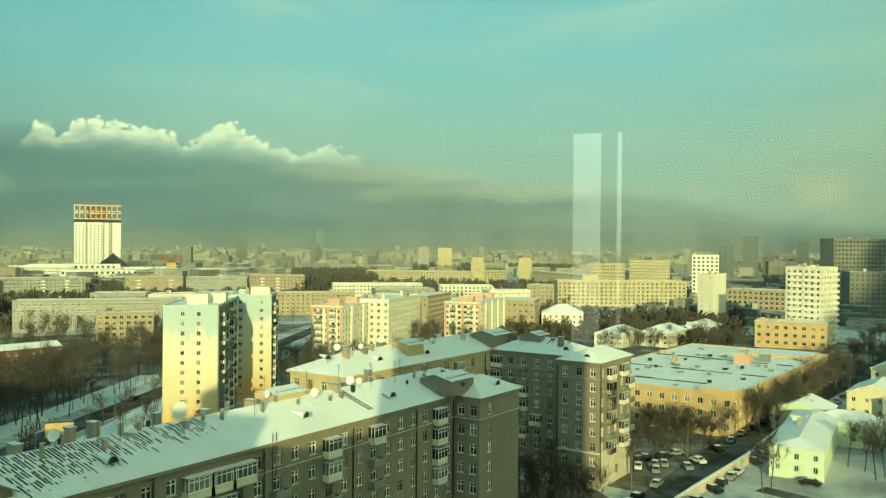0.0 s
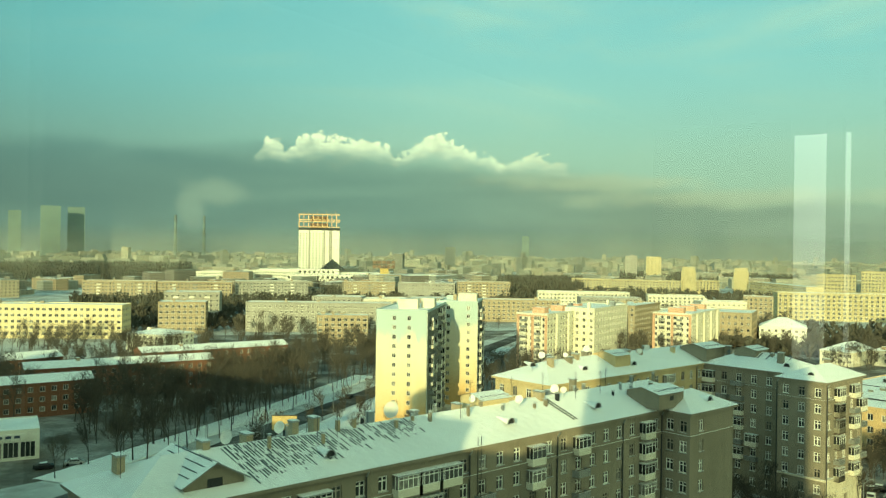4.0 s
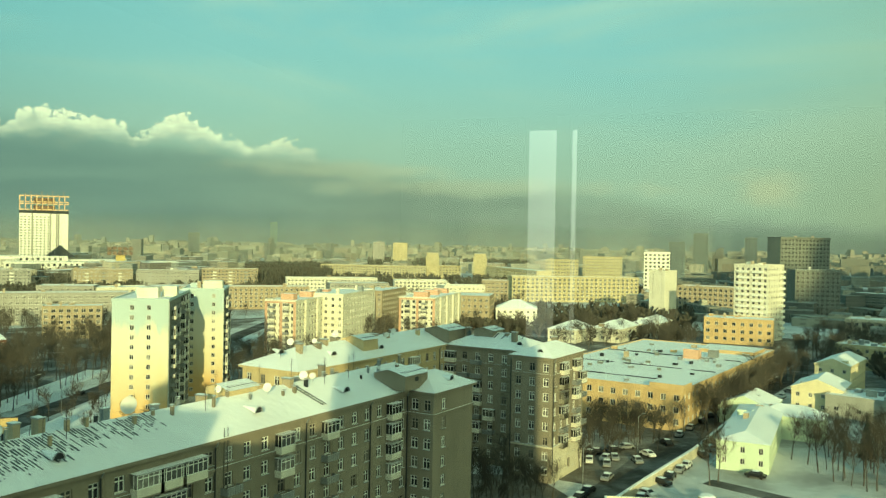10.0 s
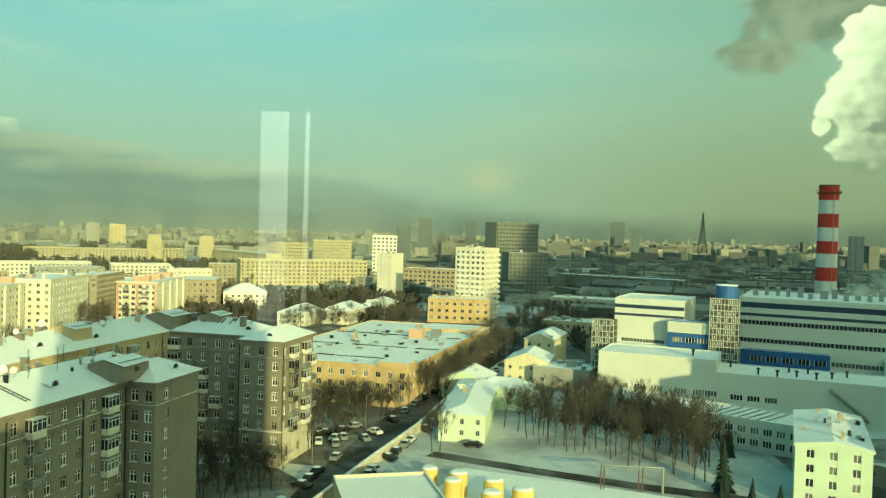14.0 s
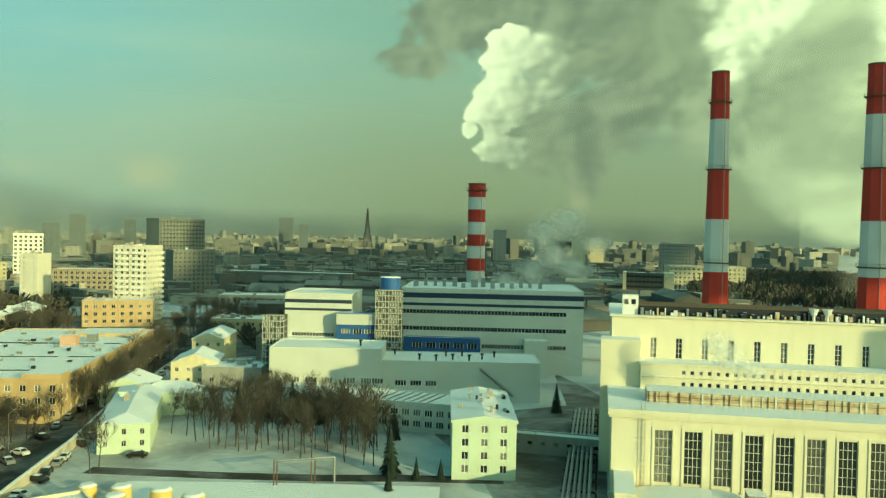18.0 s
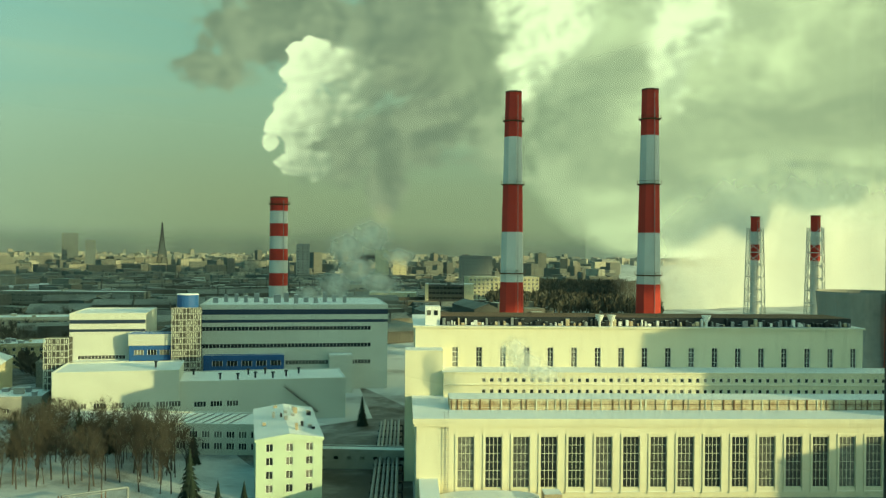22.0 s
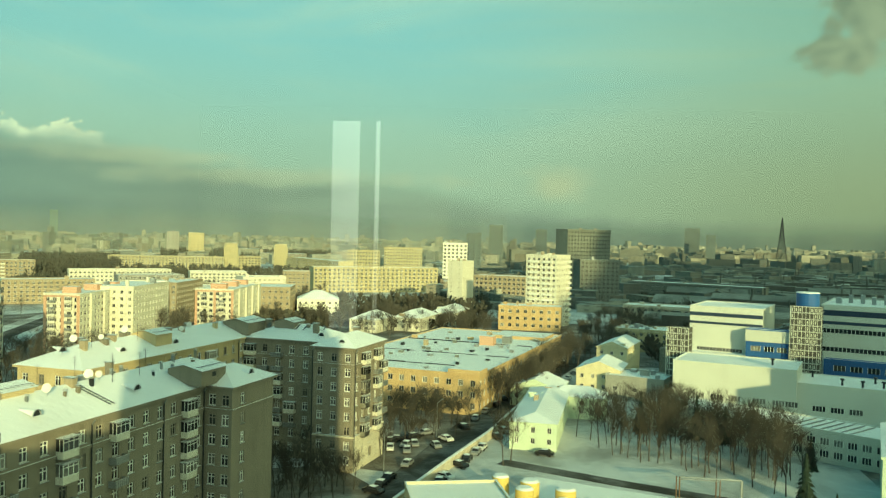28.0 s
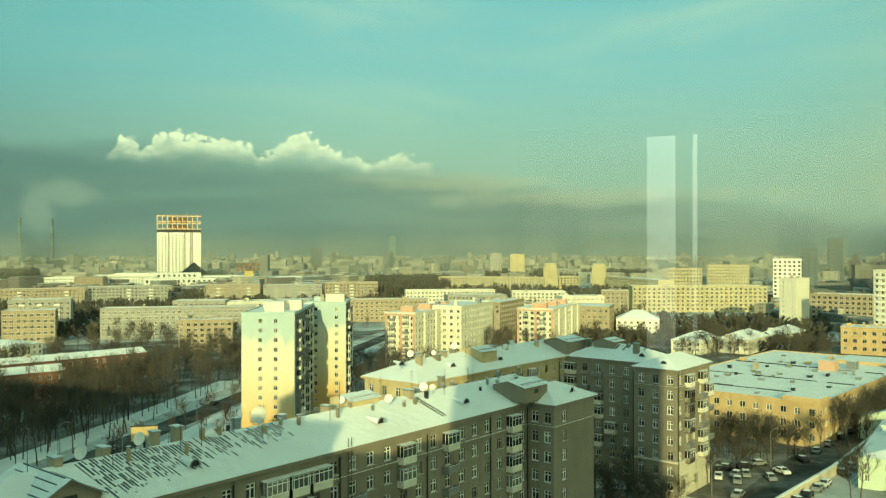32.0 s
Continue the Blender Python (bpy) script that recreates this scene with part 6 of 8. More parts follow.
scatter([(38, 430), (60, 420), (75, 455), (30, 470)], 16, (1, 3, 4), 0.7, 0.95, 43)
scatter([(70, 370), (130, 360), (150, 410), (160, 520), (90, 470)], 46, (1, 3, 4), 0.7, 1.0, 44, 4.0)
scatter([(55, 185), (66, 200), (60, 205), (48, 192)], 6, (3, 4), 0.5, 0.7, 45)
scatter([(150, 330), (160, 326), (240, 430), (228, 436)], 24, (4, 1), 0.7, 0.95, 46, 3.0)
scatter([(-158, 200), (-140, 192), (-125, 215), (-122, 260), (-128, 300), (-150, 285), (-140, 240)], 60, (0, 1, 4), 0.7, 0.95, 48, 2.6)
scatter([(-70, 470), (60, 500), (100, 640), (-10, 700), (-90, 640)], 90, (1, 3, 4), 0.7, 1.0, 49, 5.0)
scatter([(-230, 420), (-90, 430), (-90, 520), (-230, 540)], 70, (1, 3, 4), 0.7, 1.0, 50, 5.0)
scatter([(60, 395), (140, 385), (165, 430), (150, 460), (70, 450)], 60, (1, 3, 4), 0.55, 0.85, 51, 3.0)
scatter([(180, 300), (330, 300), (460, 440), (400, 560), (260, 470)], 80, (1, 3, 4), 0.6, 0.95, 52, 6.0)
scatter([(-12, 335), (20, 345), (16, 412), (-16, 420)], 22, (1, 4, 3), 0.7, 1.0, 53, 3.0)
scatter([(-205, 195), (-172, 175), (-168, 200), (-196, 235), (-215, 240)], 40, (0, 1, 4), 0.6, 0.9, 55, 2.6)
scatter([(-215, 250), (-180, 228), (-160, 255), (-160, 300), (-200, 320), (-240, 300)], 60, (1, 3, 4), 0.6, 0.9, 56, 3.0)
scatter([(-320, 330), (-230, 290), (-200, 330), (-260, 380), (-330, 370)], 70, (1, 3, 4), 0.6, 0.95, 57, 3.4)
scatter([(-260, 360), (-230, 330), (-215, 345), (-235, 372)], 14, (1, 3), 0.6, 0.8, 47)


scatter([(80, 214), (86, 213), (152, 300), (146, 308)], 30, (4, 1), 0.7, 0.95, 61, 2.2)
scatter([(150, 300), (162, 298), (250, 410), (236, 420)], 40, (4, 1, 0), 0.7, 1.0, 62, 2.6)
scatter([(172, 318), (182, 312), (262, 408), (252, 416)], 30, (4, 1), 0.6, 0.9, 63, 2.6)
scatter([(40, 178), (72, 214), (60, 216), (34, 188)], 20, (3, 4), 0.45, 0.7, 64, 2.6)
scatter([(-60, 268), (-46, 268), (-40, 345), (-64, 345)], 26, (1, 4, 3), 0.7, 1.0, 65, 2.6)
scatter([(-118, 160), (-108, 160), (-104, 240), (-98, 330), (-108, 330), (-114, 240)], 34, (4, 0, 1), 0.7, 1.0, 66, 3.4)
scatter([(-96, 176), (-88, 176), (-82, 300), (-90, 300)], 14, (4, 1), 0.6, 0.85, 67, 4.0)


def fir(x, y, h, seed):
    r = random.Random(seed)
    T = thing("fir_tree", "dark conical fir among snow", "fir tree", (x, y, 0), r.uniform(0, 360), "firs")
    t, c = Soup(), Soup()
    t.tube((0, 0, 0), (0, 0, h * 0.95), h * 0.022, 0.02, M["bark"], 6)
    part("trunk", t, T)
    for k in range(11):
        z = h * (0.10 + 0.86 * k / 11)
        R = h * 0.24 * (1 - k / 11.5)
        n = 11
        for i in range(n):
            a = 2 * math.pi * (i + r.random() * 0.7) / n
            e = Vector((math.cos(a) * R * r.uniform(0.75, 1.1), math.sin(a) * R * r.uniform(0.75, 1.1), z - R * r.uniform(0.25, 0.5)))
            sd = Vector((-math.sin(a), math.cos(a), 0)) * R * 0.24
            top = Vector((0, 0, z + h * 0.05))
            mid = e * 0.6 + top * 0.4
            c.face([top, mid + sd, e, mid - sd], M["fir"])
            c.face([top, mid - sd + Vector((0, 0, -0.15)), e + Vector((0, 0, -0.25)), mid + sd + Vector((0, 0, -0.15))], M["fir"])
    part("crown", c, T)


for k, (x, y, h) in enumerate(((118, 190, 13), (122, 182, 12), (112, 192, 11), (126, 176, 10), (110, 128, 6), (113, 124, 5), (104, 122, 5), (117, 121, 4.5), (121, 118, 4), (112, 131, 11), (131, 152, 9), (148, 122, 5), (186, 146, 9))):
    fir(x, y, h, 60 + k)



def joined_wood():
    """The trees farther off, run together into one mesh."""
    V, F, Wm, n = [], [], [], 0
    for m, k in WOOD:
        A = np.array(m)
        for me, w in ((LIGHT[k][0], 0), (LIGHT[k][1], 1)):
            co = np.empty(len(me.vertices) * 3)
            me.vertices.foreach_get("co", co)
            V.append(co.reshape(-1, 3) @ A[:3, :3].T + A[:3, 3])
            ix = np.empty(len(me.loops), dtype=int)
            me.loops.foreach_get("vertex_index", ix)
            sides = 3 if w else 4
            F += (ix.reshape(-1, sides) + n).tolist()
            Wm += [w] * (len(ix) // sides)
            n += len(me.vertices)
    me = solid(np.concatenate(V).tolist(), F, "bare_wood", [M["bark"], M["twig"]], Wm)
    one("bare_wood", me, "bare winter trees between the farther houses", "trees", kind="stuff")


joined_wood()

# ---- the power station ----
PS = (128.5, 88.0)


def power_station():
    T = thing("power_station", "cream plastered power station with tall turbine hall windows", "power station", (*PS, 0), -54.7)
    L = 112.0
    cols = [9.25 + 5.22 * k for k in range(19)]
    s = Soup()
    facade(s, T, (0, 0), (L, 0), 0, 18.0, M["ps"], cols, [5.4], (3.15, 9.6), (4, 6), near=True, recess=0.30, frame_mat=M["frame_c"])
    facade(s, T, (L, 0), (L, 30), 0, 18.0, M["ps"]), facade(s, T, (0, 30), (0, 0), 0, 18.0, M["ps"])
    part("turbine_hall_wall", s, T)
    for c in cols:
        q = Soup()
        for e in (-1, 1):
            q.box(c + e * 1.80 - 0.20, c + e * 1.80 + 0.20, -0.16, 0.0, 4.7, 15.2, M["ps"])
        q.box(c - 2.0, c + 2.0, -0.16, 0.0, 15.2, 15.55, M["ps"])
        q.box(c - 2.1, c + 2.1, -0.30, 0.0, 4.4, 4.7, M["ps"], M["snow"])
        part("window_surround", q, T, "raised cream window surround")
    for z0, z1, o in ((17.0, 17.5, 0.45), (17.5, 18.05, 0.7), (2.6, 3.2, 0.5)):
        q = Soup()
        q.box(-o, L, -o, 0.0, z0, z1, M["ps"], M["snow"])
        part("cornice", q, T)
    r = Soup()
    r.box(-0.7, L, -0.7, 30, 18.06, 18.5, M["ps"], M["snow"])
    part("turbine_hall_roof", r, T, "snowy flat roof of the turbine hall")
    m = Soup()
    m.box(6.6, L, 8.0, 15.0, 18.5, 20.6, M["rust"], M["snow"])
    mon = part("roof_monitor", m, T, "rust-streaked roof lantern")
    rw = random.Random(3)
    x = 6.9
    while x < L - 1:
        q = Soup()
        w = rw.choice([0.10, 0.14, 0.14, 0.30])
        q.box(x, x + w, 7.84, 8.0, 18.52, 20.58, M["rust_d"] if rw.random() < 0.7 else M["frame_c"])
        part("lantern_post", q, mon)
        x += rw.uniform(0.9, 2.3)
    for z in (18.9, 19.6, 20.3):
        q = Soup()
        q.box(6.6, L, 7.90, 8.0, z, z + 0.10, M["rust_d"] if z == 19.6 else M["frame_c"])
        part("lantern_rail", q, mon)
    # two rows of small square windows under the boiler house
    s = Soup()
    facade(s, T, (6.0, 22.0), (L, 22.0), 18.5, 23.6, M["ps"], [8.6 + 1.72 * k for k in range(59)], [19.3, 21.7], (0.85, 0.95), (1, 1), recess=0.15)
    facade(s, T, (6.0, 30.0), (6.0, 22.0), 18.5, 23.6, M["ps"])
    part("gallery_wall", s, T)
    q = Soup()
    q.box(5.7, L, 21.7, 30.0, 23.6, 23.9, M["ps"], M["snow"])
    part("gallery_roof", q, T)
    q = Soup()
    q.box(5.9, L, 21.6, 22.0, 21.1, 21.3, M["ps"], M["snow"])
    part("gallery_ledge", q, T)
    s = Soup()
    facade(s, T, (0, 30), (102, 30), 18.5, 32.6, M["ps"], [8.9 + 5.35 * k for k in range(18)], [23.9], (1.35, 4.4), (2, 4), near=True, recess=0.3)
    facade(s, T, (0, 62), (0, 30), 0, 32.6, M["ps"]), facade(s, T, (102, 30), (102, 62), 18.5, 32.6, M["ps"])
    part("boiler_house_wall", s, T)
    q = Soup()
    q.box(-2.2, 6.0, 24.0, 31.0, 0, 28.2, M["ps"], M["snow"])
    part("stair_tower", q, T, "blank cream stair tower")
    q = Soup()
    q.box(-0.5, 102.4, 29.4, 62, 32.6, 33.0, M["ps"], M["snow"])
    part("boiler_house_roof", q, T)
    q = Soup()
    q.box(5.5, 100, 31.5, 44, 33.0, 35.0, M["dark"], M["rust_d"])
    deck = part("roof_deck", q, T, "dark raised roof deck with ducts")
    r2 = random.Random(5)
    for k in range(104):
        q = Soup()
        x = 6 + 0.9 * k + r2.uniform(-0.3, 0.3)
        w, h = r2.uniform(0.25, 0.8), r2.uniform(0.4, 1.7)
        q.box(x, x + w, 30.6, 31.4, 33.1, 33.1 + h, r2.choice([M["zinc"], M["frame"], M["dark"], M["rust"]]), M["snow"])
        part("roof_unit", q, T)
    for x in (41.5, 44.2, 66.0):
        q = Soup()
        q.tube((x, 30.8, 33.0), (x, 30.8, 34.2), 0.35, 0.35, M["frame"], 10)
        q.tube((x, 30.8, 34.2), (x, 30.8, 35.6), 0.55, 1.1, M["frame"], 10)
        part("roof_ventilator", q, T, "white funnel-shaped roof ventilator")
    q = Soup()
    q.box(2.2, 5.6, 31.5, 34.5, 33.0, 37.2, M["frame"], M["snow"])
    cab = part("roof_cabin", q, T, "small white roof cabin")
    for x in (3.0, 4.6):
        q = Soup()
        q.box(x - 0.45, x + 0.45, 31.42, 31.5, 35.2, 36.3, M["pane"])
        part("cabin_window", q, cab)
    # ladder with hoops on the front wall
    q = Soup()
    for x in (5.2, 5.9):
        q.tube((x, -0.35, 3.0), (x, -0.35, 20.0), 0.05, 0.05, M["zinc"], 4)
    for k in range(40):
        q.box(5.2, 5.9, -0.37, -0.33, 3.2 + 0.42 * k, 3.25 + 0.42 * k, M["zinc"])
    for k in range(14):
        z = 5.2 + 1.05 * k
        q.box(5.05, 6.05, -1.0, -0.95, z, z + 0.06, M["zinc"]), q.box(5.05, 5.1, -0.95, -0.3, z, z + 0.06, M["zinc"]), q.box(6.0, 6.05, -0.95, -0.3, z, z + 0.06, M["zinc"])
    part("wall_ladder", q, T)
    # pipes on brackets along the foot of the wall
    for y, z in ((-1.1, 3.6), (-1.1, 2.2), (-1.5, 2.9)):
        q = Soup()
        q.tube((22, y, z), (L, y, z), 0.22, 0.22, M["zinc"], 8)
        part("wall_pipe", q, T)
    for k in range(17):
        q = Soup()
        x = 24 + 5.2 * k
        q.box(x - 0.1, x + 0.1, -1.9, -0.28, 1.6, 1.8, M["zinc"]), q.box(x - 0.08, x + 0.08, -0.45, -0.28, 0.6, 3.0, M["zinc"])
        part("pipe_bracket", q, T)
    return T


M["frame_c"] = material("cream_steel_bars", (0.66, 0.64, 0.50), 0.6, grain=0.1, stain=0.2)
M["rust_d"] = material("rusty_steel", (0.17, 0.10, 0.06), 0.85, grain=0.3, stain=0.4)
power_station()

# low annexes before the turbine hall
A = thing("annex", "low annex with rounded snowy roof before the turbine hall", "annex", (*PS, 0), -54.7)
s = Soup()
n = 14
for k in range(n):
    a0, a1 = math.pi * k / n, math.pi * (k + 1) / n
    x0, x1, z0, z1 = 13.5 - 9.5 * math.cos(a0), 13.5 - 9.5 * math.cos(a1), 4.2 + 1.1 * math.sin(a0), 4.2 + 1.1 * math.sin(a1)
    s.face([(x0, -16, z0), (x1, -16, z1), (x1, -1.0, z1), (x0, -1.0, z0)], M["snow"])
    s.face([(x0, -16, 0), (x1, -16, 0), (x1, -16, z1), (x0, -16, z0)], M["ps"])
part("vault", s, A)
s = Soup()
s.box(4.0, 23.0, -15.9, -1.0, 0, 4.2, M["ps"])
part("wall", s, A)
s = Soup()
s.box(0.5, 4.0, -14, 0.2, 0, 7.2, M["ps"], M["snow"])
part("stair_block", s, A)
H2 = thing("guard_house", "small tan brick cabin by the turbine hall", "cabin", (*PS, 0), -54.7)
s = Soup()
s.box(22.8, 26.0, -8, -4.5, 0, 6.5, M["tan"], M["snow"])
part("wall", s, H2)
s = Soup()
s.box(24.0, 25.0, -8.05, -7.95, 4.4, 5.4, M["pane"])
part("window", s, H2)
s = Soup()
s.box(26.5, 100, -12, -2.2, 0, 1.6, M["dark"], M["asphalt"])
setting("yard_trench", s, "dark wet service yard in shade", "yard", pose(*PS, 0, 0, 0, -54.7))
# an unseen block added behind, whose shade falls over the hall's far end
s = Soup()
s.box(0, 14.5, -25, 0, 0, 30.0, M["panel_g"], M["snow"])
NB = thing("office_building", "plain grey unseen block added for its shade", "office building", (169.0, -62, 0), 0)
part("wall", s, NB)
s = Soup()
s.box(14.55, 80, -25, 0, 0, 57, M["panel_g"], M["snow"])
part("upper_block", s, NB)


# ---- stacks ----
def chimney(label, at, r0, r1, h, zs, sides=24, decks=(), name="chimney", first="red"):
    T = thing(name, label, "chimney", (*at, 0), 0, "power station stacks")
    col = first
    for i in range(len(zs) - 1):
        za, zb = zs[i], zs[i + 1]
        s = Soup()
        ra, rb = r0 + (r1 - r0) * za / h, r0 + (r1 - r0) * zb / h
        s.tube((0, 0, za), (0, 0, zb), ra, rb, M[col], sides, caps=False)
        part("band", s, T, "red painted band" if col == "red" else "white painted band")
        col = "chimwhite" if col == "red" else "red"
    s = Soup()
    s.tube((0, 0, h - 0.6), (0, 0, h + 0.05), r1 + 0.18, r1 + 0.18, M["rust_d"], sides, caps=False)
    s.tube((0, 0, h - 2.0), (0, 0, h - 0.1), r1 * 0.8, r1 * 0.8, M["dark"], sides)
    part("rim", s, T, "dark rim of the flue")
    for z in decks:
        r = r0 + (r1 - r0) * z / h
        s = Soup()
        s.tube((0, 0, z - 0.5), (0, 0, z), r + 0.3, r + 1.1, M["rust_d"], sides)
        d = part("gallery", s, T, "round inspection gallery")
        q = Soup()
        for i in range(sides):
            a = 2 * math.pi * i / sides
            b = 2 * math.pi * (i + 1) / sides
            p, e = ((r + 1.05) * math.cos(a), (r + 1.05) * math.sin(a)), ((r + 1.05) * math.cos(b), (r + 1.05) * math.sin(b))
            q.tube((*p, z), (*p, z + 1.2), 0.07, 0.07, M["rust_d"], 4), q.tube((*p, z + 1.2), (*e, z + 1.2), 0.06, 0.06, M["rust_d"], 4)
        part("railing", q, d)
    s = Soup()
    a = math.atan2(-at[1], -at[0]) + 0.5
    ra, rb = r0 + 0.25, r1 + 0.25
    s.tube((ra * math.cos(a), ra * math.sin(a), 0), (rb * math.cos(a), rb * math.sin(a), h - 2), 0.12, 0.12, M["zinc"], 4)
    part("ladder", s, T)
    return T


chimney("tall concrete chimney with wide red and white bands", (326.8, 173.5), 6.0, 3.7, 119.9, [0, 36.0, 58.0, 79.0, 99.8, 119.9], 8, (40.0, 79.0, 107.0))
chimney("tall concrete chimney with wide red and white bands", (350.2, 119.6), 6.0, 3.7, 119.8, [0, 36.0, 58.0, 79.0, 99.8, 119.8], 8, (40.0, 79.0, 107.0))
chimney("steel chimney with narrow red and white bands", (317.5, 304.9), 5.0, 4.5, 76.3, [0, 12.5, 18.5, 24.5, 30.5, 37, 43.5, 49.5, 56, 62.6, 69.0, 76.3][0:], 24, (72.6,), first="red")
chimney("concrete chimney seen past the window frame", (330.2, 25.2), 2.6, 2.0, 66.0, [0, 33, 50, 66], 12)


def lattice_chimney(at, h):
    T = chimney("steel flue in a lattice mast, red and white", at, 2.4, 2.4, h, [0, 45.8, 54.4, 61.2, h], 14, name="lattice_chimney", first="chimwhite")
    mast = Soup()
    hw = lambda z: 4.9 - 1.5 * z / h
    lev = [4 + 6.6 * k for k in range(10)]
    cor = lambda z, i: ((1, 1), (-1, 1), (-1, -1), (1, -1))[i % 4]
    P = lambda z, i: (hw(z) * cor(z, i)[0], hw(z) * cor(z, i)[1], z)
    for i in range(4):
        mast.tube(P(0, i), P(lev[-1], i), 0.34, 0.28, M["chimwhite"], 4)
        for a, b in zip(lev, lev[1:]):
            mast.tube(P(a, i), P(b, i + 1), 0.17, 0.17, M["chimwhite"], 3), mast.tube(P(a, i + 1), P(b, i), 0.17, 0.17, M["chimwhite"], 3)
            mast.tube(P(a, i), P(a, i + 1), 0.26, 0.26, M["chimwhite"], 3)
    part("lattice_mast", mast, T, "white steel lattice mast")


lattice_chimney((469.3, 101.4), 69.5)
lattice_chimney((474.5, 72.2), 69.8)
s = Soup()
n = 20
for k in range(6):
    r = [20, 17.5, 16, 15.2, 15.4, 16.2]
    if k < 5:
        s.tube((0, 0, 7.2 * k), (0, 0, 7.2 * (k + 1)), r[k], r[k + 1], M["panel_g"], n, caps=False)
CT = one("cooling_tower", s, "grey concrete cooling tower behind the stacks", "cooling tower", pose(345, 36, 0))

# ---- the white halls ----
def ribbon(T, x0, x1, z0, z1, y, n, name="ribbon_window"):
    s = Soup()
    s.box(x0, x1, y - 0.05, y + 0.05, z0, z1, M["pane"])
    r = part(name, s, T, "dark ribbon of windows")
    for i in range(n + 1):
        q = Soup()
        x = x0 + (x1 - x0) * i / n
        q.box(x - 0.07, x + 0.07, y - 0.12, y - 0.05, z0, z1, M["frame"])
        part("mullion", q, r)


def stripe(T, x0, x1, z0, z1, y, mat="navy"):
    s = Soup()
    s.box(x0, x1, y - 0.06, y - 0.004, z0, z1, M[mat])
    part("stripe", s, T, "dark blue cladding stripe")


def plain_box(T, name, x0, x1, y0, y1, z0, z1, mat, top="snow", label="", rim=0.5):
    s = Soup()
    s.box(x0, x1, y0, y1, z0, z1, M[mat])
    w = part(name, s, T, label)
    r = Soup()
    r.box(x0 + 0.3, x1 - 0.3, y0 + 0.3, y1 - 0.3, z1 + 0.004, z1 + 0.22, M[top])
    part("roof", r, w)
    for a, b, c, d in ((x0 - .05, x1 + .05, y0 - .05, y0 + .3), (x0 - .05, x1 + .05, y1 - .3, y1 + .05), (x0 - .05, x0 + .3, y0 + .3, y1 - .3), (x1 - .3, x1 + .05, y0 + .3, y1 - .3)):
        q = Soup()
        q.box(a, b, c, d, z1 + 0.004, z1 + rim, M[mat], M[top])
        part("parapet", q, w)
    return w


W2 = thing("industrial_hall", "long white clad hall with small windows low down", "industrial hall", (133.4, 211.4, 0), -44, "white works halls")
plain_box(W2, "hall_wall", 0, 33.0, 0, 20, 0, 15.0, "clad")
plain_box(W2, "low_hall_wall", 33.0, 80, 2.0, 22, 0, 11.4, "clad")
for x in (5.6, 10.6, 15.4, 22.0, 27.0, 31.0 - 0.8):
    ribbon(W2, x, x + 3.3, 5.3, 6.7, 0, 4)
for x in (37, 41.5, 46):
    ribbon(W2, x, x + 3.3, 4.6, 6.0, 2.0, 4)
for x, y in ((44, 6), (49, 5), (54, 7), (59, 6), (52, 14), (57, 15), (63, 9), (67, 14), (26, 8), (36, 16)):
    q = Soup()
    zz = 11.5 if x > 33 else 15.1
    q.tube((x, y, zz), (x, y, zz + 1.6), 0.28, 0.28, M["dark"], 8), q.tube((x, y, zz + 1.6), (x, y, zz + 2.0), 0.6, 0.5, M["dark"], 8)
    part("roof_vent", q, W2, "dark mushroom roof vent")
q = Soup()
for k in range(16):
    q.box(62 + 0.62 * k, 62.7 + 0.62 * k, 0.6, 1.9, 9.6 - 0.5 * k, 9.7 - 0.5 * k, M["dark"])
q.tube((62, 0.6, 10.6), (72, 0.6, 2.6), 0.05, 0.05, M["dark"], 4)
part("fire_stair", q, W2, "dark zigzag outside stair")
W1 = thing("industrial_hall", "white clad hall with dark stripes near the roof", "industrial hall", (158.9, 242.6, 0), -46, "white works halls")
plain_box(W1, "hall_wall", 0, 23, 0, 26, 0, 28.0, "clad")
stripe(W1, 0, 23, 25.2, 26.4, 0), stripe(W1, 0, 23, 22.6, 23.4, 0)
ribbon(W1, 2.5, 17, 13.8, 15.0, 0, 14)
plain_box(W1, "blue_wall", 18.8, 31.4, -5, 0, 0, 22.0, "blue", label="blue clad annex")
q = Soup()
q.box(18.6, 31.6, -5.2, 0, 18.6, 22.2, M["clad"], M["snow"])
part("white_band", q, W1)
for x in (20.4, 24.4, 28.2):
    for z in (15.6, 12.2):
        q = Soup()
        q.box(x, x + 2.8, -5.08, -5.0, z, z + 1.6, M["pane"])
        w = part("window", q, W1)
        for i in range(4):
            k = Soup()
            k.box(x + 0.93 * i - 0.06, x + 0.93 * i + 0.06, -5.16, -5.08, z, z + 1.6, M["frame"])
            part("mullion", k, w)
plain_box(W1, "low_wall", -4, 18.8, -6, 0, 0, 13.4, "clad")
BH = thing("industrial_hall", "huge white clad hall with dark ribbons of windows", "industrial hall", (197.3, 226.0, 0), -47, "white works halls")
plain_box(BH, "hall_wall", 0, 65, 0, 42, 0, 29.6, "clad")
stripe(BH, 0, 65, 26.6, 28.4, 0), stripe(BH, 0, 65, 23.8, 24.8, 0)
ribbon(BH, 0.5, 59, 21.0, 22.4, 0, 48), ribbon(BH, 0.5, 59, 15.0, 16.4, 0, 48), ribbon(BH, 29, 59, 9.0, 10.4, 0, 26)
plain_box(BH, "blue_wall", 1.5, 28.6, -3.5, 0, 0, 12.4, "blue", label="blue clad low annex")
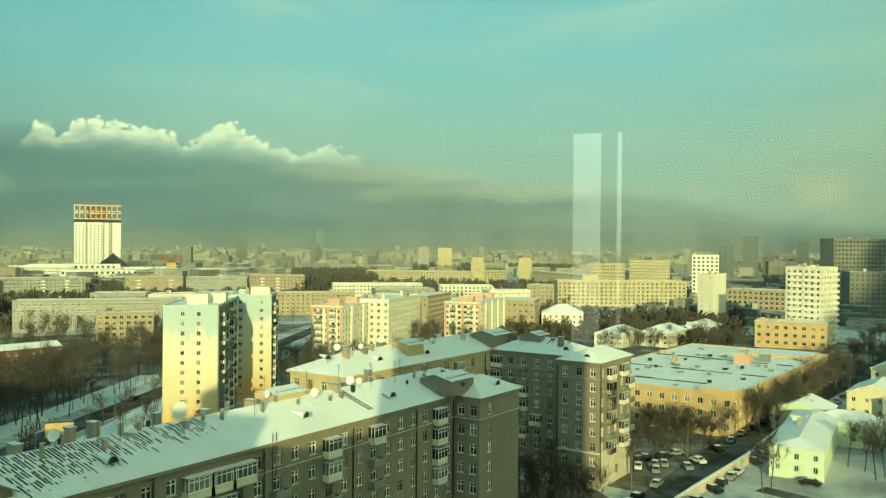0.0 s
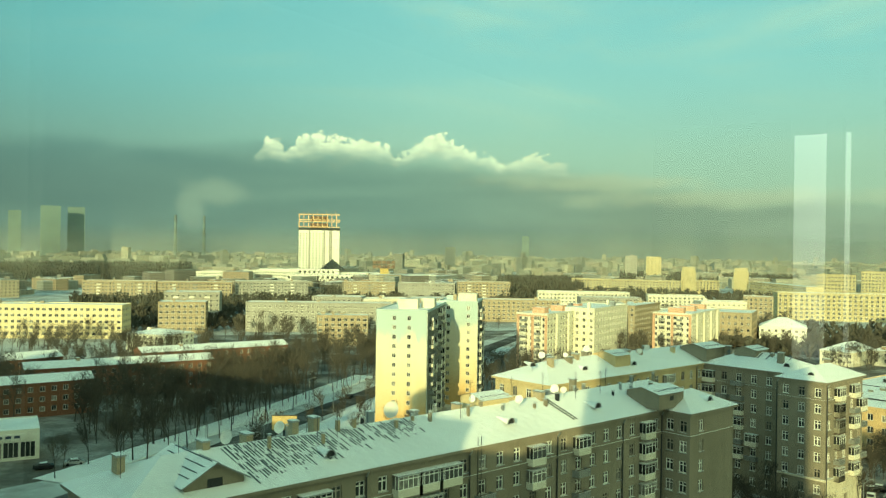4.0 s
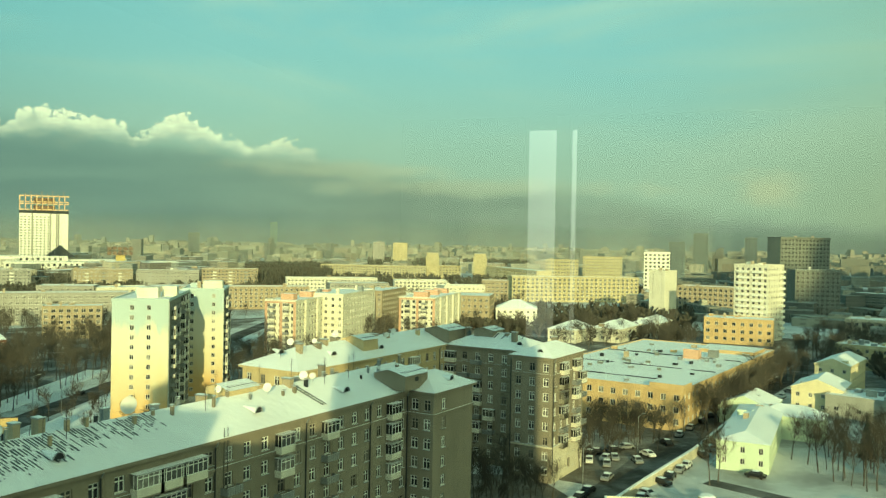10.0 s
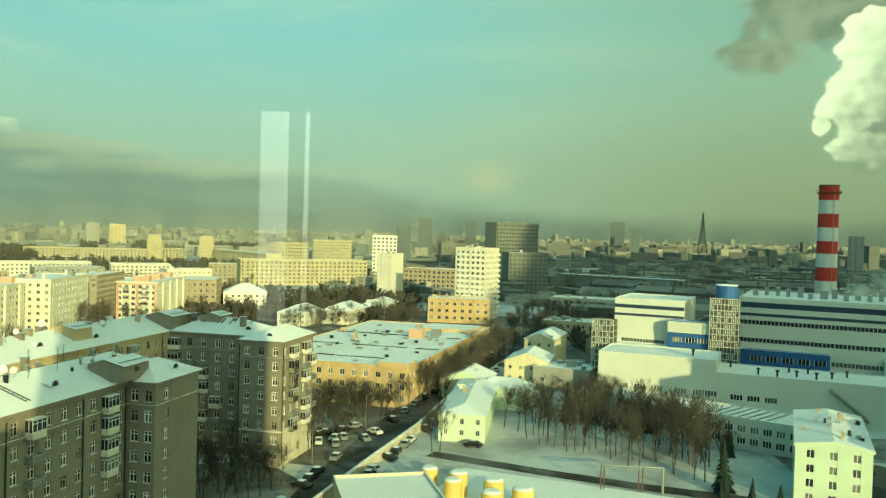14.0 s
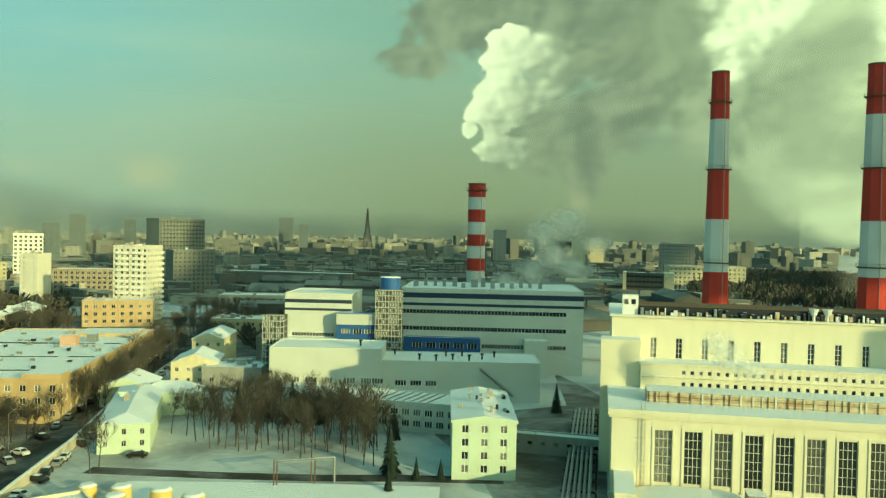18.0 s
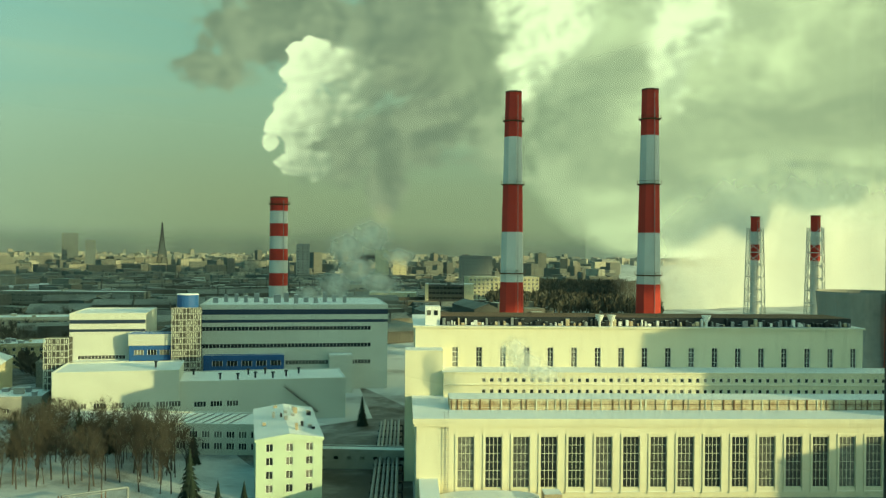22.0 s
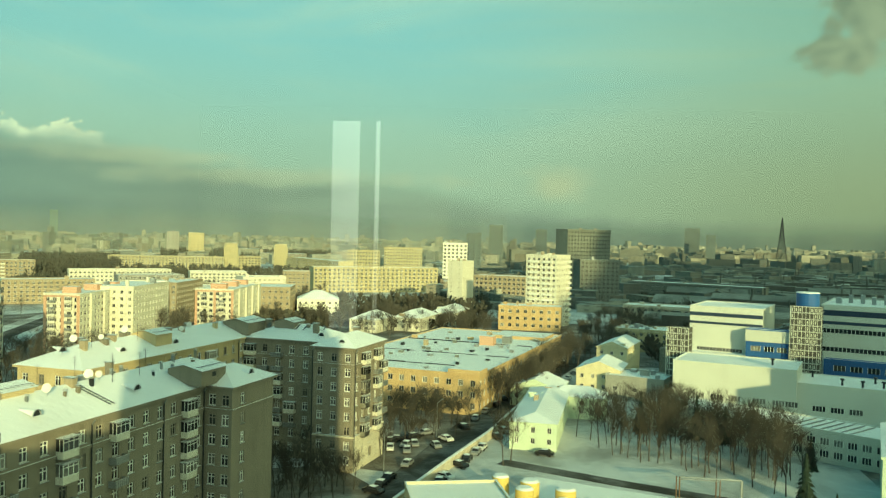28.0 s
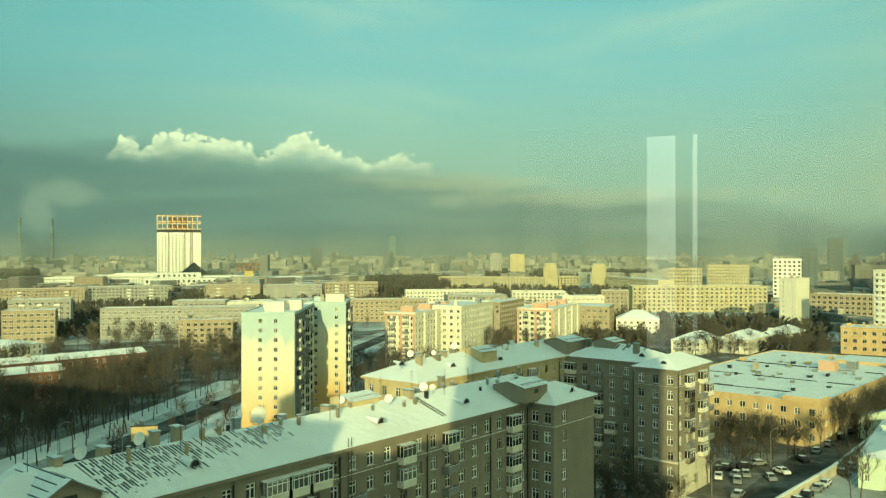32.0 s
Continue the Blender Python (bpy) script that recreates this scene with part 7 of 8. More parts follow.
for k in range(5):
    q = Soup()
    q.box(4.5 + 4.9 * k, 7.9 + 4.9 * k, -3.58, -3.5, 9.2, 11.0, M["pane"])
    w = part("window", q, BH)
    for i in range(4):
        m = Soup()
        m.box(4.5 + 4.9 * k + 1.13 * i - 0.06, 4.5 + 4.9 * k + 1.13 * i + 0.06, -3.66, -3.58, 9.2, 11.0, M["frame"])
        part("mullion", m, w)
r2 = random.Random(9)
for k in range(14):
    q = Soup()
    x, y = 3 + 3.6 * k, r2.uniform(8, 20)
    q.box(x, x + r2.uniform(1.2, 2.6), y, y + 2, 29.8, 29.8 + r2.uniform(1.6, 4.0), M["zinc"], M["snow"])
    part("roof_unit", q, BH)
q = Soup()
q.box(44, 52, -8, -1, 0, 13, M["clad"], M["snow"])
part("side_block", q, BH)


def lattice_stair(at, w, h, blue):
    T = thing("stair_tower", "open steel stair tower with white panels", "stair tower", (*at, 0), -46, "works stair towers")
    n, m = round(h / 1.9), round(w / 1.1)
    r = random.Random(int(h))
    for k in range(n):
        z = h * k / n
        s = Soup()
        s.box(0, w, 0, w, z, z + 0.2, M["zinc"])
        part("landing", s, T)
        for i in range(m):
            if r.random() < 0.5:
                s = Soup()
                x = w * (i + 0.34) / m
                s.box(x, x + w * 0.30 / m, -0.03, 0.05, z + 0.45, z + h / n - 0.45, M["clad"])
                part("panel", s, T)
    for i in range(m + 1):
        s = Soup()
        x = w * i / m
        s.box(x - 0.08, x + 0.08, -0.05, 0.12, 0, h, M["clad"])
        part("post", s, T)
    for k in range(n + 1):
        s = Soup()
        z = h * k / n
        s.box(-0.1, w + 0.1, -0.09, -0.05, z - 0.09, z + 0.09, M["clad"])
        part("beam", s, T)
    s = Soup()
    s.box(0.3, w - 0.3, 0.5, w - 0.2, 0, h - 0.2, M["dark_wall"])
    part("core", s, T, "dark inner core")
    if blue:
        s = Soup()
        s.tube((w / 2, w / 2, h), (w / 2, w / 2, h + 4.0), w * 0.38, w * 0.38, M["blue"], 20)
        part("water_tank", s, T, "blue round tank")
        s = Soup()
        s.tube((w / 2, w / 2, h + 4.0), (w / 2, w / 2, h + 4.3), w * 0.40, w * 0.36, M["snow"], 20)
        part("snow_cap", s, T)
    return T


lattice_stair((175.8, 214.5), 8.8, 30.6, True)
lattice_stair((142.3, 229.8), 6.8, 22.8, False)
# the low range between the grove and the halls, with pipes on its roof
LR = thing("low_range", "long low office range with snowy roof and windows", "works building", (115.2, 196.0, 0), -59.5)
plain_box(LR, "range_wall", 0, 60, 0, 14, 0, 7.0, "clad")
for z in (1.4, 4.2):
    for k in range(9):
        ribbon(LR, 33 + 3.0 * k, 35.0 + 3.0 * k, z, z + 1.4, 0, 3)
for k in range(7):
    q = Soup()
    q.tube((38 + 2.2 * k, 1.0, 7.3), (40 + 2.2 * k, 12.0, 7.5), 0.16, 0.16, M["zinc"], 6)
    part("roof_pipe", q, LR)
# pipe racks and the covered gallery beside the hall
PR = thing("pipe_rack", "row of lagged grey pipes on steel trestles", "pipe rack", (*PS, 0), -54.7)
for k in range(6):
    q = Soup()
    x = -8.5 + 0.95 * k
    q.tube((x, -14, 2.2 + 0.5 * (k % 2)), (x, 75, 2.2 + 0.5 * (k % 2)), 0.33, 0.33, M["zinc"], 8)
    part("pipe", q, PR, "grey lagged pipe")
for k in range(14):
    q = Soup()
    y = -18 + 7 * k
    q.box(-9.2, -2.6, y, y + 0.35, 1.5, 1.85, M["dark"]), q.box(-9.0, -8.7, y, y + 0.3, 0, 1.5, M["dark"]), q.box(-2.7, -2.4, y, y + 0.3, 0, 1.5, M["dark"])
    part("trestle", q, PR)
GA = thing("gallery_bridge", "low grey covered bridge with small windows", "covered bridge", (144.4, 125.8, 0), -60)
plain_box(GA, "bridge_wall", -2, 22, 0, 4, 0.0, 4.0, "panel_g")
for k in range(7):
    q = Soup()
    q.box(0.5 + 3 * k, 1.5 + 3 * k, -0.06, 0.0, 2.2, 2.9, M["pane"])
    part("window", q, GA)

# ---- steam that leaves the stacks ----
def steam(name, label, puffs, seed, sub=4, mat="steam"):
    """Billows: many noise-shaped lumps run together along the drift of the wind."""
    s = Soup()
    r = random.Random(seed)
    base = bmesh.new()
    bmesh.ops.create_icosphere(base, subdivisions=sub, radius=1.0)
    vs, fs = [v.co.copy() for v in base.verts], [[v.index for v in f.verts] for f in base.faces]
    base.free()
    for c, rad in puffs:
        off = Vector((r.uniform(0, 90), r.uniform(0, 90), r.uniform(0, 90)))
        n = len(s.v)
        for v in vs:
            d = noise.fractal(v * 1.4 + off, 0.9, 2.1, 5) * 0.26 + abs(noise.noise(v * 3.1 + off)) * 0.22 + abs(noise.noise(v * 7.0 + off)) * 0.10 - 0.10
            s.v.append(tuple(c + v * rad * (1.0 + d)))
        k = s.slot(M[mat])
        s.f += [tuple(n + i for i in f) for f in fs]
        s.w += [k] * len(fs)
    me = s.mesh(name, smooth=True)
    return one(name, me, label, "steam", kind="stuff")


EYE_AT = Vector((0, 0, EYE))
aim = lambda az, el, D: EYE_AT + toward(az, el) * D
DOME = {}


def dome(mat):
    """A bulged lens of unit radius that faces -y."""
    if mat not in DOME:
        s = Soup()
        rings, n = 7, 20
        vs = [[(q / rings * math.cos(2 * math.pi * i / n), -0.45 * (1 - (q / rings) ** 2) - 0.04 * noise.noise(Vector((q * 0.9, i * 1.3, 4.0))), q / rings * math.sin(2 * math.pi * i / n)) for i in range(n)] for q in range(1, rings + 1)]
        for i in range(n):
            j = (i + 1) % n
            s.face([(0, -0.47, 0), vs[0][i], vs[0][j]], M[mat])
            for q in range(rings - 1):
                s.face([vs[q][i], vs[q + 1][i], vs[q + 1][j], vs[q][j]], M[mat])
        DOME[mat] = s.mesh("puff", smooth=True)
    return DOME[mat]


def soft_puffs(label, mat, spots):
    T = thing("steam_cloud", label, "steam", (0, 0, 0), 0, "steam")
    for az, el, D, rx, rz in spots:
        c = aim(az, el, D)
        part("puff", dome(mat), T, at=pose(c.x, c.y, c.z, 0, 0, az) @ Matrix.Diagonal((rx, min(rx, rz), rz, 1)))
    return T


soft_puffs("thin white steam drifting over the hall roof", "mist", ((-48.2, -3.2, 372, 9, 6), (-50.0, -2.6, 368, 12, 9), (-51.6, -1.6, 376, 14, 9), (-53.0, -2.4, 364, 13, 7), (-49.2, -3.8, 360, 13, 5), (-54.3, -0.6, 380, 12, 6), (-50.8, -0.2, 382, 13, 12), (-52.4, 0.8, 386, 14, 11)))
soft_puffs("small white puff of steam on the power station", "mist", ((-62.3, -6.9, 172, 4.2, 4.0), (-63.2, -7.8, 171, 5.0, 3.8), (-64.4, -8.4, 170, 4.6, 2.6)))
def curtain_material():
    """A thick white bank of steam: dense low down, frayed along its top and its near end."""
    m = bpy.data.materials.new("thick_steam_bank")
    m.use_nodes = True
    N = Nodes(m.node_tree)
    pos = N.add("ShaderNodeNewGeometry").outputs["Position"]
    x, y, z = N.add("ShaderNodeSeparateXYZ", i0=pos).outputs
    away = N.math("MULTIPLY", N.math("ARCTAN2", x, y), 57.2958)
    big, small = N.noise(pos, 0.012, 5, 0.6, 0.4), N.noise(pos, 0.04, 5, 0.6, 0.3)
    fray = N.math("ADD", N.math("MULTIPLY", N.math("SUBTRACT", big, 0.5), 2.0), N.math("MULTIPLY", N.math("SUBTRACT", small, 0.5), 0.7))
    rise = N.math("DIVIDE", N.math("SUBTRACT", z, EYE), N.math("SQRT", N.math("ADD", N.math("MULTIPLY", x, x), N.math("MULTIPLY", y, y))))
    up = N.step(N.math("ADD", rise, N.math("MULTIPLY", fray, 0.05)), 0.12, -0.01)
    end = N.step(N.math("ADD", away, N.math("MULTIPLY", fray, 3.5)), 68.0, 77.0)
    d = N.add("ShaderNodeBsdfDiffuse", Color=(0.70, 0.71, 0.67))
    tl = N.add("ShaderNodeBsdfTranslucent", Color=(0.93, 0.93, 0.90))
    both = N.add("ShaderNodeMixShader", i0=0.12, i1=d, i2=tl)
    cl = N.add("ShaderNodeBsdfTransparent", Color=(1, 1, 1))
    N.add("ShaderNodeOutputMaterial", Surface=N.add("ShaderNodeMixShader", i0=N.math("MULTIPLY", N.math("MULTIPLY", up, end), 0.97), i1=cl, i2=both))
    return m


M["curtain"] = curtain_material()
s = Soup()
cols, rows = 60, 8
near_end, far_end = toward(-67.0) * 700, toward(-101.0) * 1500
grid = [[near_end.lerp(far_end, i / cols) + Vector((0, 16 * noise.noise(Vector((i * 0.35, j * 0.8, 2.0))), 260.0 * j / rows)) for j in range(rows + 1)] for i in range(cols + 1)]
k = s.slot(M["curtain"])
for i in range(cols + 1):
    s.v += [tuple(p) for p in grid[i]]
for i in range(cols):
    for j in range(rows):
        q = i * (rows + 1) + j
        s.f.append((q, q + rows + 1, q + rows + 2, q + 1))
        s.w.append(k)
one("steam_bank", s.mesh("steam_bank", smooth=True), "thick sunlit steam bank behind the lattice stacks", "steam", kind="stuff")


# unseen smoke added behind the tower to keep the works' middle in shade
DRIFT = [(186, 250), (205, 222), (232, 205), (262, 215), (280, 300), (440, 430), (580, 720), (350, 720), (250, 500), (196, 360), (190, 300)]
r2 = random.Random(15)
sh = toward(SUN_AZ) * (170 / math.tan(radians(SUN_EL)))
puffs = []
while len(puffs) < 190:
    p = (r2.uniform(150, 580), r2.uniform(180, 720))
    if inside(p, DRIFT):
        puffs.append((Vector((p[0] + sh.x, p[1] + sh.y, 170 + r2.uniform(-6, 6))), r2.uniform(13, 24) if p[1] > 330 else r2.uniform(7, 10)))
for k in range(90):
    p = (r2.uniform(160, 280), r2.uniform(185, 330))
    if inside(p, DRIFT):
        puffs.append((Vector((p[0] + sh.x, p[1] + sh.y, 170)), 9))
# a second unseen layer, higher up, added to shade the far works
FAR_DRIFT = [(250, 520), (330, 720), (470, 1150), (760, 1250), (1050, 1150), (900, 720), (620, 560), (440, 430)]
while len(puffs) < 520:
    p = (r2.uniform(250, 1050), r2.uniform(430, 1250))
    if inside(p, FAR_DRIFT):
        puffs.append((Vector((p[0] + sh.x * 2, p[1] + sh.y * 2, 340 + r2.uniform(-6, 6))), r2.uniform(20, 34)))
steam("smoke_drift", "unseen smoke drift added to shade the works", puffs, 16, 2, "smoke")

# ---- academy tower, twin-towered blocks, far landmarks ----
def academy():
    D = 1150
    c = toward(22.5) * D
    T = thing("academy_tower", "white academy tower crowned with gilded frames", "tower", (c.x, c.y, 0), 22.5)
    hw = 27.5
    s = Soup()
    rows = [8 + 3.35 * k for k in range(19)]
    far = Soup()
    facade(s, T, (-hw, 0), (hw * 0.26, 0), 0, 73.5, M["white"], spread(hw * 1.26, 4.2), rows, (2.0, 1.5), (1, 1), join=far)
    tagged(part("window_rows", far, T), kind="stuff")
    facade(s, T, (hw * 0.26, -0.02), (hw, -0.02), 0, 73.5, M["white"], (), ())
    facade(s, T, (hw, 0), (hw, 40), 0, 73.5, M["white"]), facade(s, T, (-hw, 40), (-hw, 0), 0, 73.5, M["white"])
    part("shaft", s, T)
    for x in (-hw * 0.48, hw * 0.26, hw * 0.52, hw * 0.6):
        q = Soup()
        q.box(x - 0.9, x + 0.9, -0.5, -0.03, 3, 73.5, M["panel_g"])
        part("groove", q, T, "dark vertical joint")
    q = Soup()
    q.box(-hw - 0.5, hw + 0.5, 0.5, 39, 73.5, 77, M["dark"])
    part("neck", q, T)
    # the crown: two tiers of hooked gilded frames
    for tier in range(2):
        z0 = 77.5 + 9.6 * tier
        for k in range(9):
            x = -hw - 0.8 + (2 * hw + 1.6) * k / 9
            w = (2 * hw + 1.6) / 9
            f = Soup()
            f.box(x + 0.5, x + w - 0.5, -1.5, -0.8, z0 + 7.2, z0 + 8.6, M["gold"]), f.box(x + 0.5, x + w - 0.5, -1.5, -0.8, z0, z0 + 1.3, M["gold"])
            f.box(x + 0.5, x + 1.6, -1.5, -0.8, z0 + 1.3, z0 + 7.2, M["gold"])
            part("crown_frame", f, T, "gilded metal frame")
        q = Soup()
        q.box(-hw * 0.45, hw * 0.45, 8.0, 30, z0 - 0.5, z0 + 6.0, M["gold_d"])
        part("crown_core", q, T)
    for k in range(8):
        q = Soup()
        x = -hw + 6 + 6.2 * k
        q.tube((x, 10, 95), (x, 10, 99 + 3 * (k % 2)), 0.35, 0.2, M["gold"], 4)
        part("aerial", q, T)
    a = thing("academy_annex", "low white annex wings with a dark pyramid roof", "institute", (c.x, c.y, 0), 22.5)
    for x0, x1, y0, z in ((-75, 26, -60, 22), (26, 80, -50, 18), (-40, 60, -90, 16), (60, 150, -80, 17)):
        q = Soup()
        q.box(x0, x1, y0, y0 + 26, 0, z, M["white"], M["snow"])
        part("wing", q, a)
        for k in range(int((x1 - x0) / 6)):
            w = Soup()
            w.box(x0 + 2 + 6 * k, x0 + 4.6 + 6 * k, y0 - 0.1, y0, z - 5, z - 2, M["pane"])
            part("window", w, a)
    q = Soup()
    y = -45
    p = [(0, y, 20), (36, y, 20), (36, y + 30, 20), (0, y + 30, 20)]
    for i in range(4):
        q.face([p[i], p[(i + 1) % 4], (18, y + 15, 35)], M["dark"])
    part("pyramid_roof", q, a)
    c2 = toward(18.05) * 1010
    b = thing("academy_lantern", "smaller tower with a gilded lattice crown", "tower", (c2.x, c2.y, 0), 18)
    q = Soup()
    q.box(-5, 5, 0, 10, 0, 26, M["tank"])
    part("shaft", q, b, "yellow lit shaft")
    for k in range(5):
        for t in range(2):
            q = Soup()
            x = -14 + 5.6 * k
            q.box(x, x + 4.4, -2, 8, 26 + 5.2 * t, 30.0 + 5.2 * t, M["gold_d"])
            part("crown_frame", q, b, "gilded metal frame")


# darker copy of the gilt, with shade put into its base colour
M["gold_d"] = material("shaded_gilt", (0.26, 0.16, 0.10), 0.6, 0.3, grain=0.4, grain_scale=0.3, stain=0.5, stain_scale=0.2, tint=(0.05, 0.03, 0.02))
academy()


def face_block(name, label, az0, az1, D0, D1, h, mat, storeys, pitch=3.8, win=(2.0, 2.0), depth=18, category="apartment building", roof="flat", ledge=True, frame=None):
    """A house whose front runs from one direction to another at the given distances."""
    p0, p1 = toward(az0) * D0, toward(az1) * D1
    d = p1 - p0
    T = block_house(name, label, (p0.x, p0.y), math.degrees(math.atan2(d.y, d.x)), d.length, depth, h, M[mat], max(1, storeys), pitch, win, "f" if storeys else "", category=category, roof=roof, roof_clutter=5, seed=int(az0 * 7), frame_mat=M[frame] if frame else None)
    if ledge:
        s = Soup()
        s.box(-0.4, d.length + 0.4, -0.5, -0.004, h - 1.0, h - 0.3, M[mat], M["snow"])
        part("cornice", s, T)
    return T


face_block("apartment_building", "long pale yellow curved block, western part", 5.25, -1.95, 1060, 1030, 16.0, "cream_d", 5)
face_block("apartment_building", "pale yellow block beside a square corner tower", -2.85, -4.31, 1040, 1050, 17.0, "cream_d", 5)
face_block("apartment_building", "pale yellow wing beside the eastern corner tower", -6.1, -9.5, 1020, 900, 18.0, "cream_d", 5)
face_block("apartment_building", "long pale yellow block with tall bays", -7.85, -16.3, 690, 720, 20.5, "cream_d", 6, 3.8)
face_block("apartment_building", "pale domed block beyond the yellow houses", -10.1, -12.3, 1060, 1060, 27.0, "cream_d", 6)
face_block("apartment_building", "pale block far behind", -12.6, -15.2, 1150, 1150, 30.0, "cream_d", 7)
for az, lab in ((-2.37, "square pale yellow corner tower with stepped top"), (-5.63, "square pale yellow corner tower opposite its twin")):
    c = toward(az) * 1035
    T = thing("corner_tower", lab, "tower", (c.x, c.y, 0), az, "twin corner towers")
    for w, z0, z1 in ((8.3, 0, 29.0), (7.2, 29.0, 33.5)):
        s = Soup()
        facade(s, T, (-w, 0), (w, 0), z0, z1, M["cream_d"], spread(2 * w, 4.0), [z0 + (z1 - z0) * 0.35] if z0 else [4 + 3.6 * k for k in range(5)], (1.4, 1.9), (1, 1))
        s.box(-w, w, 0.02, 2 * w, z0, z1, M["cream_d"], M["snow"])
        part("tier", s, T)
face_block("apartment_building", "tan brick slab behind the white tower", -18.83, -22.34, 610, 600, 20.5, "tan", 6, 3.6)
for az0, az1, D0, D1, h, mat, n, lab in ((37.4, 33.0, 830, 815, 16.5, "tan", 5, "long brown brick house with snowy roof"), (32.9, 28.2, 815, 810, 16.0, "tan", 5, "long brown five-storey house with snowy roof"), (28.0, 23.2, 822, 826, 16.5, "panel_g", 5, "long grey-brown five-storey house"),
        (20.8, 17.3, 800, 806, 17.5, "tan", 5, "far brown house with snowy roof"), (17.1, 13.2, 806, 800, 17.0, "panel_g", 5, "far grey panel house"), (13.0, 9.4, 796, 800, 19.0, "tan", 6, "far tan house end"),
        (30.6, 27.6, 1085, 1080, 18.0, "white", 5, "bright white institute block far off"), (27.5, 24.0, 1075, 1080, 20.0, "white", 5, "bright white institute wing far off"),
        (32.5, 29.0, 560, 556, 20.0, "panel_g", 6, "grey panel house half in shade"),
        (22.9, 19.6, 548, 542, 18.0, "panel_g", 5, "grey five-storey panel house with balconies"), (19.4, 16.2, 540, 548, 17.0, "panel_w", 5, "pale five-storey panel house"), (16.0, 12.5, 536, 545, 18.0, "panel_g", 5, "grey five-storey panel house")):
    T = face_block("apartment_building", lab, az0, az1, D0, D1, h, mat, n, 3.3, (1.7, 1.6))
    L = (toward(az1) * D1 - toward(az0) * D0).length
    for x in (L * 0.22, L * 0.5, L * 0.78):
        s = Soup()
        for k in range(1, n):
            z = 1.5 + (h - 2) / n * k
            s.box(x - 1.6, x + 1.6, -1.2, -0.004, z, z + 1.1, M["white"] if (k * 3 + int(x)) % 3 else M["zinc"])
        tagged(part("balcony_row", s, T), kind="stuff")
face_block("apartment_building", "white stepped slab with dark bands", -16.63, -18.3, 760, 760, 42.0, "white", 12, 3.6)
face_block("office_building", "dark glazed slab beyond the avenue", -25.1, -27.95, 760, 790, 57.0, "slab", 16, 3.6, frame="panel_g", category="office building")
face_block("office_building", "grey lower slab beside the dark one", -26.0, -28.6, 640, 650, 33.0, "slab", 10, 3.6, frame="panel_g", category="office building")
hotel = face_block("office_building", "dark hotel block with pale end walls", -56.3, -59.2, 670, 670, 21.5, "dark_wall", 5, 3.2, (2.6, 1.8), category="office building", frame="dark_wall")
for x0, x1 in ((-2.2, 0.4), (29.0, 36.5)):
    s = Soup()
    s.box(x0, x1, -1.2, 17.0, 0, 22.3, M["cream"], M["snow"])
    part("end_wall", s, hotel, "pale blank end wall")
face_block("house", "low yellow house with a long grey wing by the avenue", -28.4, -31.9, 382, 378, 9.5, "cream_d", 3, 3.4, (1.3, 1.4), category="house")
face_block("works_building", "long tan works building beside the avenue", -28.9, -33.2, 484, 478, 12.3, "stone_w", 3, 3.6, (1.6, 1.6), category="works building")
face_block("works_building", "long grey works hall in shade", -29.2, -37.6, 740, 700, 13.5, "side_g", 3, 5.0, (2.8, 1.6), category="works building")
face_block("office_building", "long pale office slab with rows of bands", -59.1, -63.9, 780, 800, 24.0, "cream", 6, 4, category="office building")
face_block("office_building", "grey-green office slab with light bands", -58.4, -60.7, 1050, 1050, 42.0, "panel_g", 10, 4, category="office building")
face_block("warehouse", "pale yellow round-ended hall in the sun", -52.3, -55.5, 690, 690, 13.5, "cream", 1, 30, category="warehouse", ledge=False)
for az0, az1, el, D, m, lab in ((-19.76, -20.7, 0.70, 1500, "slate", "dark tall slab on the horizon"), (-22.94, -23.7, 0.48, 1600, "slate", "dark tower block on the horizon"), (-32.74, -33.7, 0.78, 1900, "slate", "dark broad tower far off"),
                               (-34.1, -34.7, 0.34, 1800, "slate", "dark tower far off"), (-18.2, -19.25, 0.10, 1100, "slate", "dark stepped slab behind the white tower"), (13.92, 13.19, 0.15, 1700, "slate", "bluish tower block far off"),
                               (8.64, 8.18, 0.96, 3000, "slate", "lone high tower in the haze"), (1.71, 0.94, -0.25, 1400, "panel_g", "tan tower block far off"), (0.35, -0.62, -0.3, 1400, "cream_d", "broad tan tower block far off"),
                               (39.83, 38.69, 2.35, 3200, "slate", "glass skyscraper in the haze"), (41.6, 40.9, 2.0, 3200, "slate", "glass skyscraper in the haze"), (38.3, 37.3, 2.3, 3300, "slate", "slim skyscraper in the haze"), (42.9, 42.3, 1.5, 3300, "slate", "skyscraper in the haze"),
                               (-47.33, -48.23, 0.25, 1300, "panel_g", "grey tower block beside the stack"), (-52.66, -53.6, -0.1, 1200, "cream", "pale tower blocks in the sun"), (-53.9, -54.8, -0.2, 1250, "cream", "pale tower block in the sun"), (-46.0, -46.9, -1.0, 900, "slate", "dark block behind the stack")):
    h = EYE + D * math.tan(radians(el))
    # the farthest towers wear the haze-coloured wall
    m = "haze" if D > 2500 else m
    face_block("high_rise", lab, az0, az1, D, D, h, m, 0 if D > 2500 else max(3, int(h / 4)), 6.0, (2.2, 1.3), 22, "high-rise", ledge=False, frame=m)


